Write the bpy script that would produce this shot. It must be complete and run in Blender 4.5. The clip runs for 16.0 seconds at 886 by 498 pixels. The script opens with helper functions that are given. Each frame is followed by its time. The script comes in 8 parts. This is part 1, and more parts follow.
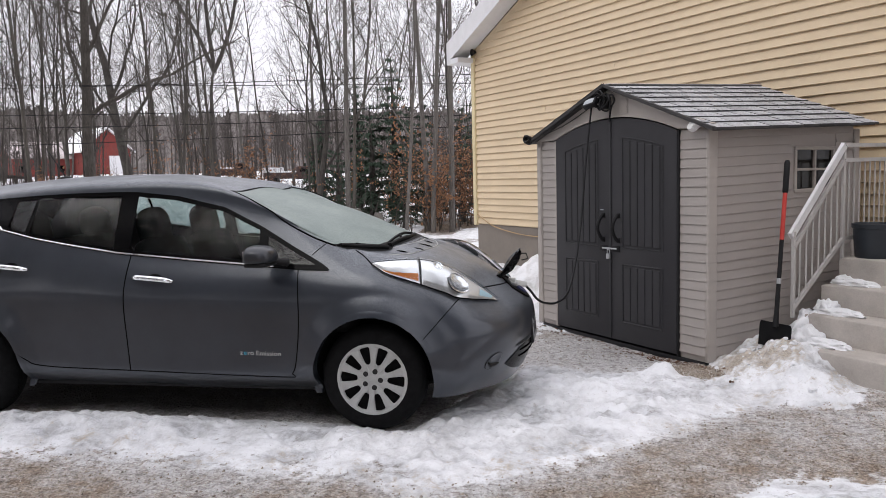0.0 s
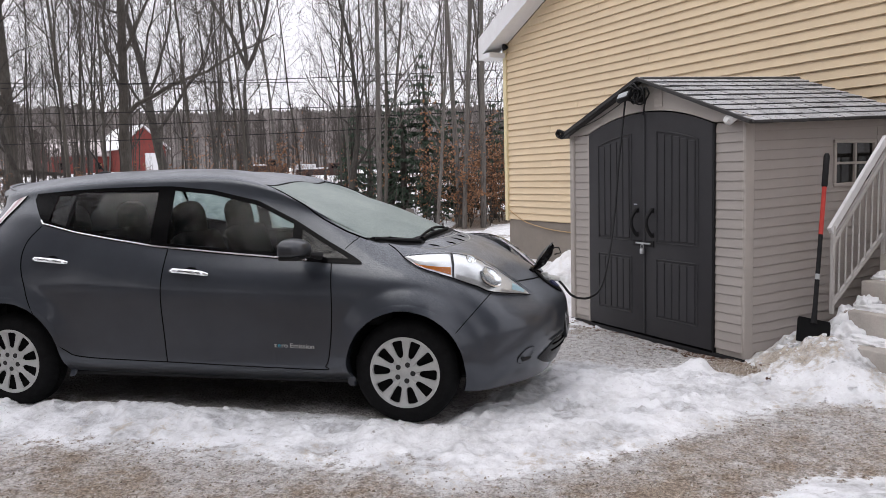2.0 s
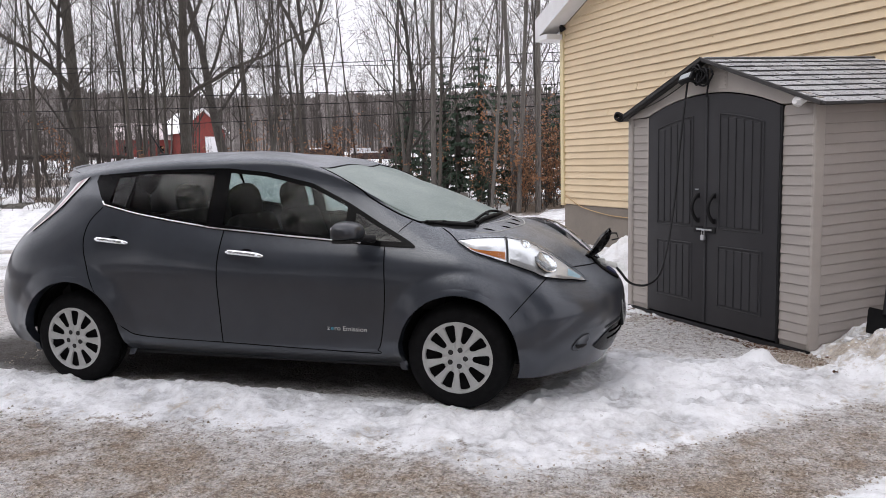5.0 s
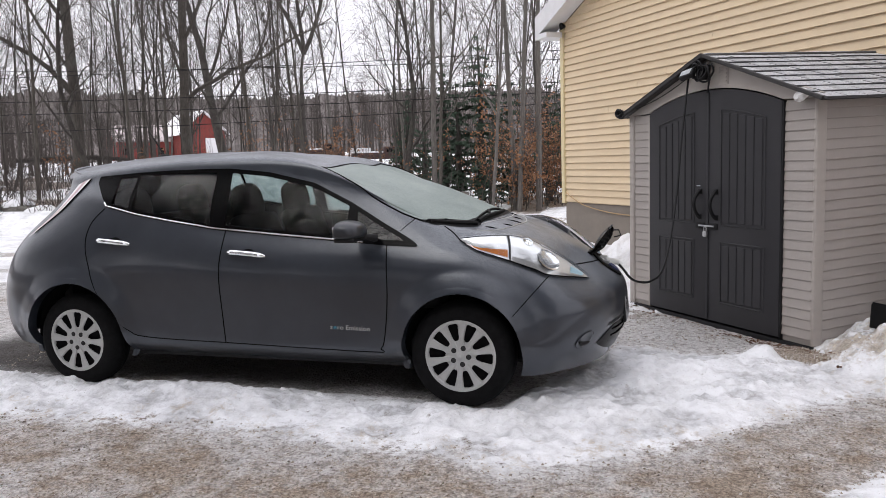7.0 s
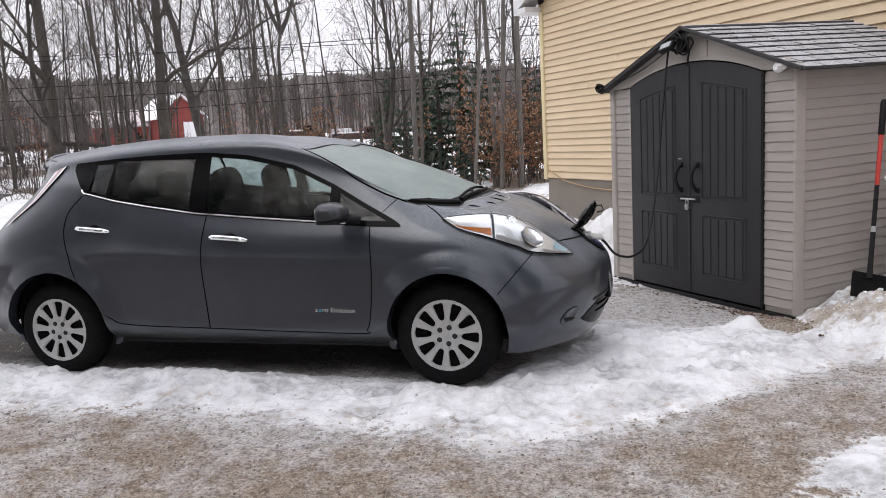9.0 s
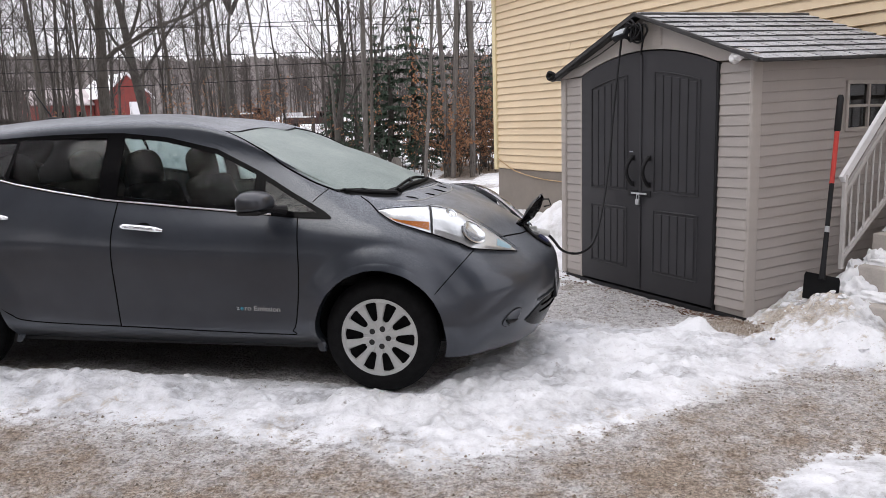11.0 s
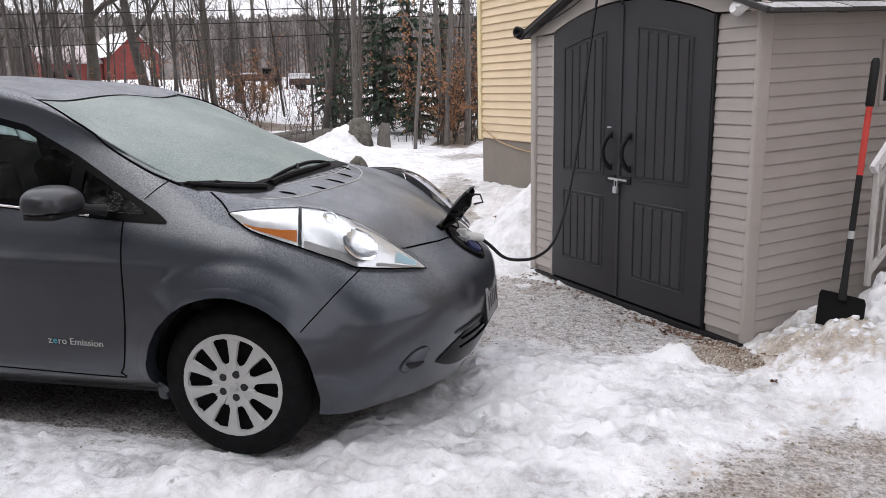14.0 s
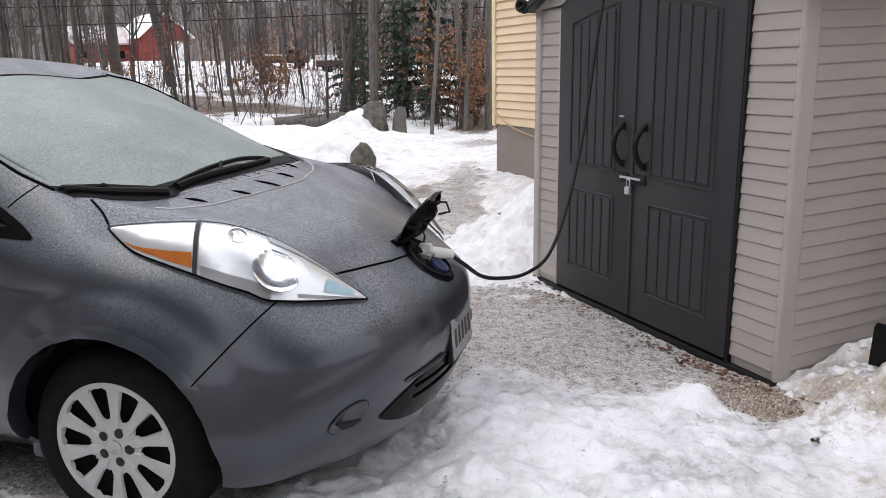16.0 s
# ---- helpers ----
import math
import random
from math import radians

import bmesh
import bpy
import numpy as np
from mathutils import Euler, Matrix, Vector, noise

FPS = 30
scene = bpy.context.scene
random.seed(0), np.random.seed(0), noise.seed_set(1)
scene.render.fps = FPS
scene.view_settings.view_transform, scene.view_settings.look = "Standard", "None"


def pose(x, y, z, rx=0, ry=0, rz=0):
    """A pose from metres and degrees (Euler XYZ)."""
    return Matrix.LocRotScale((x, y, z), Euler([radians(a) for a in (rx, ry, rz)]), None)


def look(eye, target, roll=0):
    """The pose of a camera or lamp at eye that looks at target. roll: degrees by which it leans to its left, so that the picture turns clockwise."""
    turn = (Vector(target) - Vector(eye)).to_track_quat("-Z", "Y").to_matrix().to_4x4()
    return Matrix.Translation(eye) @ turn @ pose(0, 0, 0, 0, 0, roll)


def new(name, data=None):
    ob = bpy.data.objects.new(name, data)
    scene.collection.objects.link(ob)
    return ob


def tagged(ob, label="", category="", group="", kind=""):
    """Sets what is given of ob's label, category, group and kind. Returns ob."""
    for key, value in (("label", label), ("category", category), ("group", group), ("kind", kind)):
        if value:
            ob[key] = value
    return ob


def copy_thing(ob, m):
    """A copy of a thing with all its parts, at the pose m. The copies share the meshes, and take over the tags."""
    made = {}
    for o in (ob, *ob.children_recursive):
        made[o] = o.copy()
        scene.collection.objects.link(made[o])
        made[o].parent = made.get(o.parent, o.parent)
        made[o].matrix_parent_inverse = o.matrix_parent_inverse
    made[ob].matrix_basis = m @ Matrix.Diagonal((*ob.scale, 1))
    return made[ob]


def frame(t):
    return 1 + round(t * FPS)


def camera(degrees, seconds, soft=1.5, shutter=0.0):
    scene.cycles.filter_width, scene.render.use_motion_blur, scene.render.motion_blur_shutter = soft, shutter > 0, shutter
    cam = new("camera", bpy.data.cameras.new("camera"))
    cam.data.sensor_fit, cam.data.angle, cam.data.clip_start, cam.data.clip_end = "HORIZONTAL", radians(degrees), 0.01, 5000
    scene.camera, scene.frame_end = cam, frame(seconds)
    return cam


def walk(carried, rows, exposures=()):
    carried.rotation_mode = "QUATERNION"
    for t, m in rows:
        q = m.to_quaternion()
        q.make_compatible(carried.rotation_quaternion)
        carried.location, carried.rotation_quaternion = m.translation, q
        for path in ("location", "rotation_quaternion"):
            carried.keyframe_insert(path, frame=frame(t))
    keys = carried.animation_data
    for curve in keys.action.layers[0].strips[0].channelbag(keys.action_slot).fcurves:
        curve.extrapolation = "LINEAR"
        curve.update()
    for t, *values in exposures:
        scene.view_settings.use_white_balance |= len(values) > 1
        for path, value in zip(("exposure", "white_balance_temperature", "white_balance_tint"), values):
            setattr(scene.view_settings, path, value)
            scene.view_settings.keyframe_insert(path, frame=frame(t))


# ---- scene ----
cam = camera(59.5, 16.0, soft=0.85)
PATH = [
    (0, (1.207, -4.321, 1.472), (0.86, -2.36, 1.292), -1.4),
    (0.5, (1.222, -4.334, 1.473), (0.885, -2.37, 1.306), -0.9),
    (1, (1.219, -4.346, 1.465), (0.868, -2.384, 1.297), -1.5),
    (1.5, (1.221, -4.337, 1.463), (0.843, -2.382, 1.283), -1.2),
    (2, (1.196, -4.323, 1.456), (0.771, -2.377, 1.269), -1.5),
    (2.5, (1.194, -4.307, 1.447), (0.702, -2.379, 1.243), -1.6),
    (3, (1.168, -4.253, 1.441), (0.652, -2.333, 1.222), -1.2),
    (3.5, (1.177, -4.264, 1.444), (0.652, -2.346, 1.222), -1.3),
    (4, (1.178, -4.264, 1.448), (0.631, -2.353, 1.23), -1.1),
    (6.5, (1.177, -4.256, 1.447), (0.612, -2.352, 1.212), -1.5),
    (7, (1.17, -4.259, 1.441), (0.609, -2.353, 1.216), -1.8),
    (7.5, (1.175, -4.257, 1.448), (0.609, -2.352, 1.22), -1.8),
    (8, (1.183, -4.254, 1.439), (0.632, -2.345, 1.209), -2.3),
    (10.5, (1.1, -4.125, 1.45), (0.692, -2.201, 1.086), -2.5),
    (10.7, (1.093, -4.016, 1.433), (0.724, -2.084, 1.071), -1.8),
    (11, (1.176, -3.888, 1.431), (0.773, -1.955, 1.114), -1.7),
    (11.2, (1.236, -3.813, 1.449), (0.847, -1.877, 1.131), -1.6),
    (11.5, (1.27, -3.69, 1.441), (0.891, -1.757, 1.091), -2.5),
    (11.7, (1.258, -3.556, 1.433), (0.934, -1.624, 1.03), -2.2),
    (12, (1.309, -3.42, 1.446), (1.15, -1.462, 1.074), -2.5),
    (12.2, (1.312, -3.338, 1.455), (1.175, -1.377, 1.087), -2.5),
    (12.5, (1.398, -3.218, 1.445), (1.196, -1.264, 1.07), -4.5),
    (12.7, (1.419, -3.121, 1.461), (1.131, -1.18, 1.077), -3.4),
    (13, (1.465, -3.014, 1.463), (1.057, -1.093, 1.085), -2.7),
    (13.2, (1.454, -2.935, 1.452), (1.028, -1.017, 1.08), -1.7),
    (13.5, (1.466, -2.835, 1.449), (1.046, -0.921, 1.051), 0.3),
    (13.7, (1.461, -2.768, 1.461), (1.042, -0.847, 1.093), -0.6),
    (14, (1.477, -2.633, 1.452), (1.037, -0.726, 1.042), -1.2),
    (14.2, (1.503, -2.549, 1.439), (0.989, -0.652, 1.069), -2.0),
    (14.5, (1.578, -2.423, 1.451), (1.003, -0.541, 1.095), -3.2),
    (14.7, (1.588, -2.349, 1.45), (0.98, -0.479, 1.089), -2.2),
    (15, (1.62, -2.253, 1.451), (1.014, -0.391, 1.042), -1.7),
    (15.2, (1.612, -2.179, 1.432), (1.059, -0.297, 1.04), 0.3),
    (15.5, (1.584, -2.045, 1.453), (1.066, -0.158, 1.036), 0.6),
    (15.7, (1.587, -1.981, 1.46), (1.106, -0.089, 1.024), -0.2),
    (16, (1.576, -1.863, 1.436), (1.064, 0.017, 0.986), -0.9),
]
walk(cam, [(t, look(eye, target, roll)) for t, eye, target, roll in PATH], [(0, -0.05), (8, 0.0), (12, 0.13), (16, 0.12)])

# ---- light: an overcast winter sky with a weak, wide sun behind the cloud ----
SUN_DIR = Vector((-0.35, -0.55, 0.76)).normalized()
world = bpy.data.worlds.new("overcast_sky")
scene.world = world
world.use_nodes = True
_nt = world.node_tree
_nt.nodes.clear()
_out = _nt.nodes.new("ShaderNodeOutputWorld")
_bg = _nt.nodes.new("ShaderNodeBackground")
_sky = _nt.nodes.new("ShaderNodeTexSky")
_sky.sky_type = "NISHITA"
_sky.sun_disc = False
_sky.sun_elevation = math.asin(SUN_DIR.z)
_sky.sun_rotation = math.atan2(SUN_DIR.x, SUN_DIR.y)
_sky.dust_density = 5.0
_tc = _nt.nodes.new("ShaderNodeTexCoord")
_sep = _nt.nodes.new("ShaderNodeSeparateXYZ")
_ramp = _nt.nodes.new("ShaderNodeMapRange")
_ramp.inputs["From Min"].default_value = 0.0
_ramp.inputs["From Max"].default_value = 1.0
_ramp.inputs["To Min"].default_value = 9.0
_ramp.inputs["To Max"].default_value = 14.0
_cloud = _nt.nodes.new("ShaderNodeMix")
_cloud.data_type = "RGBA"
_cloud.inputs[0].default_value = 0.94
_grey = _nt.nodes.new("ShaderNodeVectorMath")
_grey.operation = "SCALE"
_grey.inputs[0].default_value = (0.992, 0.972, 1.04)
_nt.links.new(_tc.outputs["Generated"], _sep.inputs[0])
_nt.links.new(_sep.outputs["Z"], _ramp.inputs["Value"])
_nt.links.new(_ramp.outputs["Result"], _grey.inputs["Scale"])
_nt.links.new(_sky.outputs[0], _cloud.inputs[6])
_nt.links.new(_grey.outputs[0], _cloud.inputs[7])
_nt.links.new(_cloud.outputs[2], _bg.inputs["Color"])
_bg.inputs["Strength"].default_value = 0.129
_nt.links.new(_bg.outputs[0], _out.inputs[0])

sun = new("sun", bpy.data.lights.new("sun", "SUN"))
sun.data.energy, sun.data.angle, sun.data.color = 0.6, radians(30), (1.0, 0.98, 0.95)
sun.matrix_world = look(SUN_DIR * 50, (0, 0, 0))

# ---- materials ----
def material(name):
    m = bpy.data.materials.new(name)
    m.use_nodes = True
    nt = m.node_tree
    return m, nt, nt.nodes["Principled BSDF"]


def node(nt, kind, **values):
    n = nt.nodes.new(kind)
    for key, value in values.items():
        if key in n.inputs:
            n.inputs[key].default_value = value
    return n


def noise_of(nt, scale, detail=4.0, rough=0.6, coord="Object", stretch=None):
    tc = nt.nodes.new("ShaderNodeTexCoord")
    n = node(nt, "ShaderNodeTexNoise", Scale=scale, Detail=detail, Roughness=rough)
    if stretch:
        mp = nt.nodes.new("ShaderNodeMapping")
        mp.inputs["Scale"].default_value = stretch
        nt.links.new(tc.outputs[coord], mp.inputs["Vector"])
        nt.links.new(mp.outputs["Vector"], n.inputs["Vector"])
    else:
        nt.links.new(tc.outputs[coord], n.inputs["Vector"])
    return n


def ramp_of(nt, source, stops):
    r = nt.nodes.new("ShaderNodeValToRGB")
    e = r.color_ramp.elements
    while len(e) < len(stops):
        e.new(0.5)
    for el, (at, col) in zip(e, stops):
        el.position, el.color = at, (*col, 1.0)
    nt.links.new(source, r.inputs["Fac"])
    return r


def mix_of(nt, fac, a, b, blend="MIX"):
    m = nt.nodes.new("ShaderNodeMix")
    m.data_type, m.blend_type = "RGBA", blend
    for slot, v in ((0, fac), (6, a), (7, b)):
        if isinstance(v, (int, float)):
            m.inputs[slot].default_value = v
        elif isinstance(v, tuple):
            m.inputs[slot].default_value = (*v, 1.0)
        else:
            nt.links.new(v, m.inputs[slot])
    return m.outputs[2]


def bump_of(nt, bsdf, source, strength, distance=0.01):
    b = node(nt, "ShaderNodeBump", Strength=strength, Distance=distance)
    nt.links.new(source, b.inputs["Height"])
    nt.links.new(b.outputs["Normal"], bsdf.inputs["Normal"])
    return b


def plain(name, colour, rough=0.5, metal=0.0, vary=0.12, scale=8.0, bump=0.05, fine=120.0, spec=None, coat=0.0, piece=0.0):
    """A surface of one colour with stains and grain at two scales; piece: variation from one piece to the next."""
    m, nt, b = material(name)
    big, small = noise_of(nt, scale), noise_of(nt, fine, 2.0)
    dark, light = tuple(c * (1 - vary) for c in colour), tuple(min(1, c * (1 + vary)) for c in colour)
    r = ramp_of(nt, big.outputs["Fac"], [(0.3, dark), (0.7, light)])
    col = mix_of(nt, 0.25, r.outputs[0], ramp_of(nt, small.outputs["Fac"], [(0.3, dark), (0.7, light)]).outputs[0])
    if piece:
        info = nt.nodes.new("ShaderNodeObjectInfo")
        pr = ramp_of(nt, info.outputs["Random"], [(0.0, (1 - piece,) * 3), (1.0, (1 + 0 * piece,) * 3)])
        col = mix_of(nt, 1.0, col, pr.outputs[0], "MULTIPLY")
    nt.links.new(col, b.inputs["Base Color"])
    b.inputs["Roughness"].default_value, b.inputs["Metallic"].default_value = rough, metal
    if spec is not None:
        b.inputs["Specular IOR Level"].default_value = spec
    b.inputs["Coat Weight"].default_value = coat
    b.inputs["Coat Roughness"].default_value = 0.06
    if bump:
        bump_of(nt, b, small.outputs["Fac"], bump, 0.004)
    return m


def veil_metal(nt, half, up, patch):
    """Where frost lies, grains and the thin film between them, the metal flake no longer shines."""
    return mix_of(nt, 0.6, half, mix_of(nt, 1.0, up.outputs[0], patch.outputs[0], "MULTIPLY"))


def frosted_paint():
    """Dark grey metallic paint, with frost on what faces the sky and road film low down."""
    m, nt, b = material("grey_car_paint")
    geo = nt.nodes.new("ShaderNodeNewGeometry")
    sep = nt.nodes.new("ShaderNodeSeparateXYZ")
    nt.links.new(geo.outputs["Normal"], sep.inputs[0])
    up = node(nt, "ShaderNodeMapRange")
    up.inputs["From Min"].default_value, up.inputs["From Max"].default_value = 0.36, 0.92
    nt.links.new(sep.outputs["Z"], up.inputs["Value"])
    grain, patch = noise_of(nt, 170.0, 3.0, 0.7), noise_of(nt, 5.0, 3.0)
    g = ramp_of(nt, grain.outputs["Fac"], [(0.36, (0, 0, 0)), (0.66, (1, 1, 1))])
    p = ramp_of(nt, patch.outputs["Fac"], [(0.25, (0.5,) * 3), (0.7, (1,) * 3)])
    frost = mix_of(nt, 1.0, mix_of(nt, 1.0, g.outputs[0], p.outputs[0], "MULTIPLY"), up.outputs[0], "MULTIPLY")
    half = mix_of(nt, 1.0, frost, (0.85, 0.85, 0.85), "MULTIPLY")
    film = noise_of(nt, 3.0, 4.0)
    paint = ramp_of(nt, film.outputs["Fac"], [(0.3, (0.033, 0.039, 0.051)), (0.7, (0.043, 0.050, 0.064))])
    nt.links.new(mix_of(nt, half, paint.outputs[0], (0.46, 0.49, 0.53)), b.inputs["Base Color"])
    met = mix_of(nt, veil_metal(nt, half, up, p), (0.6,) * 3, (0.0,) * 3)
    nt.links.new(met, b.inputs["Metallic"])
    rough = mix_of(nt, half, (0.38,) * 3, (0.7,) * 3)
    nt.links.new(rough, b.inputs["Roughness"])
    veil = mix_of(nt, 1.0, up.outputs[0], p.outputs[0], "MULTIPLY")
    nt.links.new(mix_of(nt, veil, (0.9,) * 3, (0.12,) * 3), b.inputs["Coat Weight"])
    b.inputs["Coat Roughness"].default_value = 0.11
    bump_of(nt, b, half, 0.25, 0.002)
    return m


def frosted_glass():
    m, nt, b = material("frosted_windscreen")
    grain, patch = noise_of(nt, 120.0, 4.0, 0.8), noise_of(nt, 2.2, 5.0)
    base = ramp_of(nt, patch.outputs["Fac"], [(0.34, (0.095, 0.148, 0.136)), (0.66, (0.225, 0.275, 0.257))])
    col = mix_of(nt, 0.35, base.outputs[0], ramp_of(nt, grain.outputs["Fac"], [(0.35, (0.18, 0.21, 0.2)), (0.65, (0.55, 0.58, 0.56))]).outputs[0])
    nt.links.new(col, b.inputs["Base Color"])
    b.inputs["Roughness"].default_value = 0.6
    bump_of(nt, b, grain.outputs["Fac"], 0.3, 0.002)
    return m


def frosted_pane():
    """Side glass under mottled frost, lit through from outside."""
    m, nt, b = material("frosted_side_glass")
    mottle = noise_of(nt, 14.0, 5.0, 0.7)
    col = ramp_of(nt, mottle.outputs["Fac"], [(0.3, (0.34, 0.42, 0.40)), (0.7, (0.78, 0.86, 0.86))])
    out = nt.nodes["Material Output"]
    tr, mx = nt.nodes.new("ShaderNodeBsdfTranslucent"), nt.nodes.new("ShaderNodeMixShader")
    nt.links.new(col.outputs[0], tr.inputs["Color"])
    nt.links.new(col.outputs[0], b.inputs["Base Color"])
    b.inputs["Roughness"].default_value = 0.6
    mx.inputs[0].default_value = 0.72
    nt.links.new(b.outputs[0], mx.inputs[1])
    nt.links.new(tr.outputs[0], mx.inputs[2])
    nt.links.new(mx.outputs[0], out.inputs["Surface"])
    return m


def window_glass(name, tint, gloss=0.02, ior=1.42):
    """Thin glass: tinted see-through, with its gloss by Fresnel."""
    m, nt, b = material(name)
    nt.nodes.remove(b)
    out = nt.nodes["Material Output"]
    tr, gl, fr, mx = (nt.nodes.new(k) for k in ("ShaderNodeBsdfTransparent", "ShaderNodeBsdfGlossy", "ShaderNodeFresnel", "ShaderNodeMixShader"))
    tr.inputs[0].default_value = (*tint, 1)
    gl.inputs["Roughness"].default_value = gloss
    fr.inputs["IOR"].default_value = ior
    nt.links.new(fr.outputs[0], mx.inputs[0])
    nt.links.new(tr.outputs[0], mx.inputs[1])
    nt.links.new(gl.outputs[0], mx.inputs[2])
    nt.links.new(mx.outputs[0], out.inputs["Surface"])
    return m


def share_of(nt, name):
    at = nt.nodes.new("ShaderNodeAttribute")
    at.attribute_name = name
    return at.outputs["Fac"]


def ragged_share(nt, share, fields, lo, hi):
    """A share from 0 to 1, broken up by noise fields of (noise, weight)."""
    total = share
    for field, weight in fields:
        k = node(nt, "ShaderNodeMath")
        k.operation = "MULTIPLY_ADD"
        nt.links.new(field.outputs["Fac"], k.inputs[0])
        k.inputs[1].default_value, k.inputs[2].default_value = weight, -0.5 * weight
        add = node(nt, "ShaderNodeMath")
        nt.links.new(k.outputs[0], add.inputs[0])
        nt.links.new(total, add.inputs[1])
        total = add.outputs[0]
    return ramp_of(nt, total, [(lo, (0, 0, 0)), (hi, (1, 1, 1))]).outputs[0]


def ground_material(name="gravel_and_ice"):
    """Sandy gravel under ice, wet soil with the car's shade painted in, litter and snow, by the shares held in the
    sheet's own attributes.
    """
    m, nt, b = material(name)
    peb, big, mid = noise_of(nt, 60.0, 4.0, 0.8), noise_of(nt, 0.9, 5.0), noise_of(nt, 7.0, 6.0, 0.72)
    grit, melt, soot = noise_of(nt, 30.0, 5.0, 0.75), noise_of(nt, 3.0, 7.0, 0.70), noise_of(nt, 85.0, 2.0, 0.5)
    damp, clump = noise_of(nt, 3.6, 6.0, 0.72), noise_of(nt, 17.0, 5.0, 0.7)
    tc = nt.nodes.new("ShaderNodeTexCoord")
    vor = node(nt, "ShaderNodeTexVoronoi", Scale=52.0)
    nt.links.new(tc.outputs["Object"], vor.inputs["Vector"])
    stones = ramp_of(nt, vor.outputs["Color"], [(0.0, (0.085, 0.063, 0.046)), (0.45, (0.30, 0.236, 0.185)), (1.0, (0.62, 0.55, 0.48))])
    sand = ramp_of(nt, big.outputs["Fac"], [(0.3, (0.31, 0.235, 0.170)), (0.7, (0.47, 0.375, 0.285))])
    gravel = mix_of(nt, 0.55, sand.outputs[0], stones.outputs[0])
    gravel = mix_of(nt, 0.60, gravel, ramp_of(nt, peb.outputs["Fac"], [(0.41, (0.10, 0.077, 0.058)), (0.60, (0.62, 0.52, 0.42))]).outputs[0])
    gravel = mix_of(nt, 1.0, gravel, ramp_of(nt, clump.outputs["Fac"], [(0.34, (0.52, 0.49, 0.46)), (0.50, (1.0, 1.0, 1.0))]).outputs[0], "MULTIPLY")
    gravel = mix_of(nt, 1.0, gravel, ramp_of(nt, damp.outputs["Fac"], [(0.34, (0.78, 0.74, 0.70)), (0.56, (1.0, 1.0, 1.0))]).outputs[0], "MULTIPLY")
    icy = ragged_share(nt, share_of(nt, "ice"), [(mid, 1.7), (grit, 0.9), (melt, 2.4)], -0.05, 0.82)
    ice_fine = ramp_of(nt, peb.outputs["Fac"], [(0.40, (0.25, 0.238, 0.23)), (0.57, (0.80, 0.795, 0.80))])
    ice_broad = ramp_of(nt, clump.outputs["Fac"], [(0.40, (0.21, 0.198, 0.19)), (0.53, (0.80, 0.795, 0.80))])
    ice = mix_of(nt, 0.5, ice_fine.outputs[0], ice_broad.outputs[0])
    col = mix_of(nt, mix_of(nt, 1.0, icy, (0.84,) * 3, "MULTIPLY"), gravel, ice)
    # wet soil, coloured near black to paint in the shade below the car
    shaded_soil = ramp_of(nt, peb.outputs["Fac"], [(0.3, (0.010, 0.008, 0.0065)), (0.7, (0.036, 0.029, 0.023))])
    col = mix_of(nt, share_of(nt, "shaded_soil"), col, shaded_soil.outputs[0])
    leaf = ramp_of(nt, peb.outputs["Fac"], [(0.3, (0.05, 0.035, 0.02)), (0.7, (0.22, 0.14, 0.075))])
    col = mix_of(nt, share_of(nt, "litter"), col, leaf.outputs[0])
    crust = share_of(nt, "crust")
    hidden = ragged_share(nt, crust, [(grit, 0.7), (clump, 0.9), (mid, 1.1), (melt, 1.4)], 0.44, 0.74)
    white = ramp_of(nt, big.outputs["Fac"], [(0.3, (0.82, 0.835, 0.865)), (0.7, (0.90, 0.908, 0.925))])
    glaze = ramp_of(nt, grit.outputs["Fac"], [(0.3, (0.44, 0.44, 0.445)), (0.7, (0.72, 0.725, 0.735))])
    thawed = ramp_of(nt, melt.outputs["Fac"], [(0.44, (0, 0, 0)), (0.64, (0.85,) * 3)])
    thin = ramp_of(nt, crust, [(0.22, (0.95,) * 3), (0.72, (0, 0, 0))])
    film = ramp_of(nt, clump.outputs["Fac"], [(0.34, (0.40, 0.375, 0.35)), (0.60, (0.70, 0.695, 0.70))])
    snow = mix_of(nt, thawed.outputs[0], white.outputs[0], glaze.outputs[0])
    dent_grey = ramp_of(nt, clump.outputs["Fac"], [(0.38, (0.22, 0.218, 0.22)), (0.58, (0.62, 0.63, 0.655))])
    snow = mix_of(nt, share_of(nt, "hollow"), snow, dent_grey.outputs[0])
    snow = mix_of(nt, thin.outputs[0], snow, film.outputs[0])
    specks = ramp_of(nt, soot.outputs["Fac"], [(0.68, (0, 0, 0)), (0.74, (0.45,) * 3)])
    snow = mix_of(nt, specks.outputs[0], snow, (0.12, 0.095, 0.075))
    sandy = ragged_share(nt, share_of(nt, "sand"), [(mid, 2.6), (melt, 1.6), (grit, 1.6)], 0.50, 1.25)
    snow = mix_of(nt, mix_of(nt, 1.0, sandy, (0.80,) * 3, "MULTIPLY"), snow, ramp_of(nt, peb.outputs["Fac"], [(0.36, (0.13, 0.09, 0.055)), (0.64, (0.58, 0.49, 0.37))]).outputs[0])
    hidden = mix_of(nt, share_of(nt, "litter"), hidden, mix_of(nt, 0.75, hidden, (0, 0, 0)))
    col = mix_of(nt, hidden, col, snow)
    nt.links.new(col, b.inputs["Base Color"])
    nt.links.new(mix_of(nt, share_of(nt, "shaded_soil"), mix_of(nt, hidden, mix_of(nt, icy, (0.85,) * 3, (0.40,) * 3), (0.55,) * 3), (1.0,) * 3), b.inputs["Roughness"])
    relief = node(nt, "ShaderNodeMath")
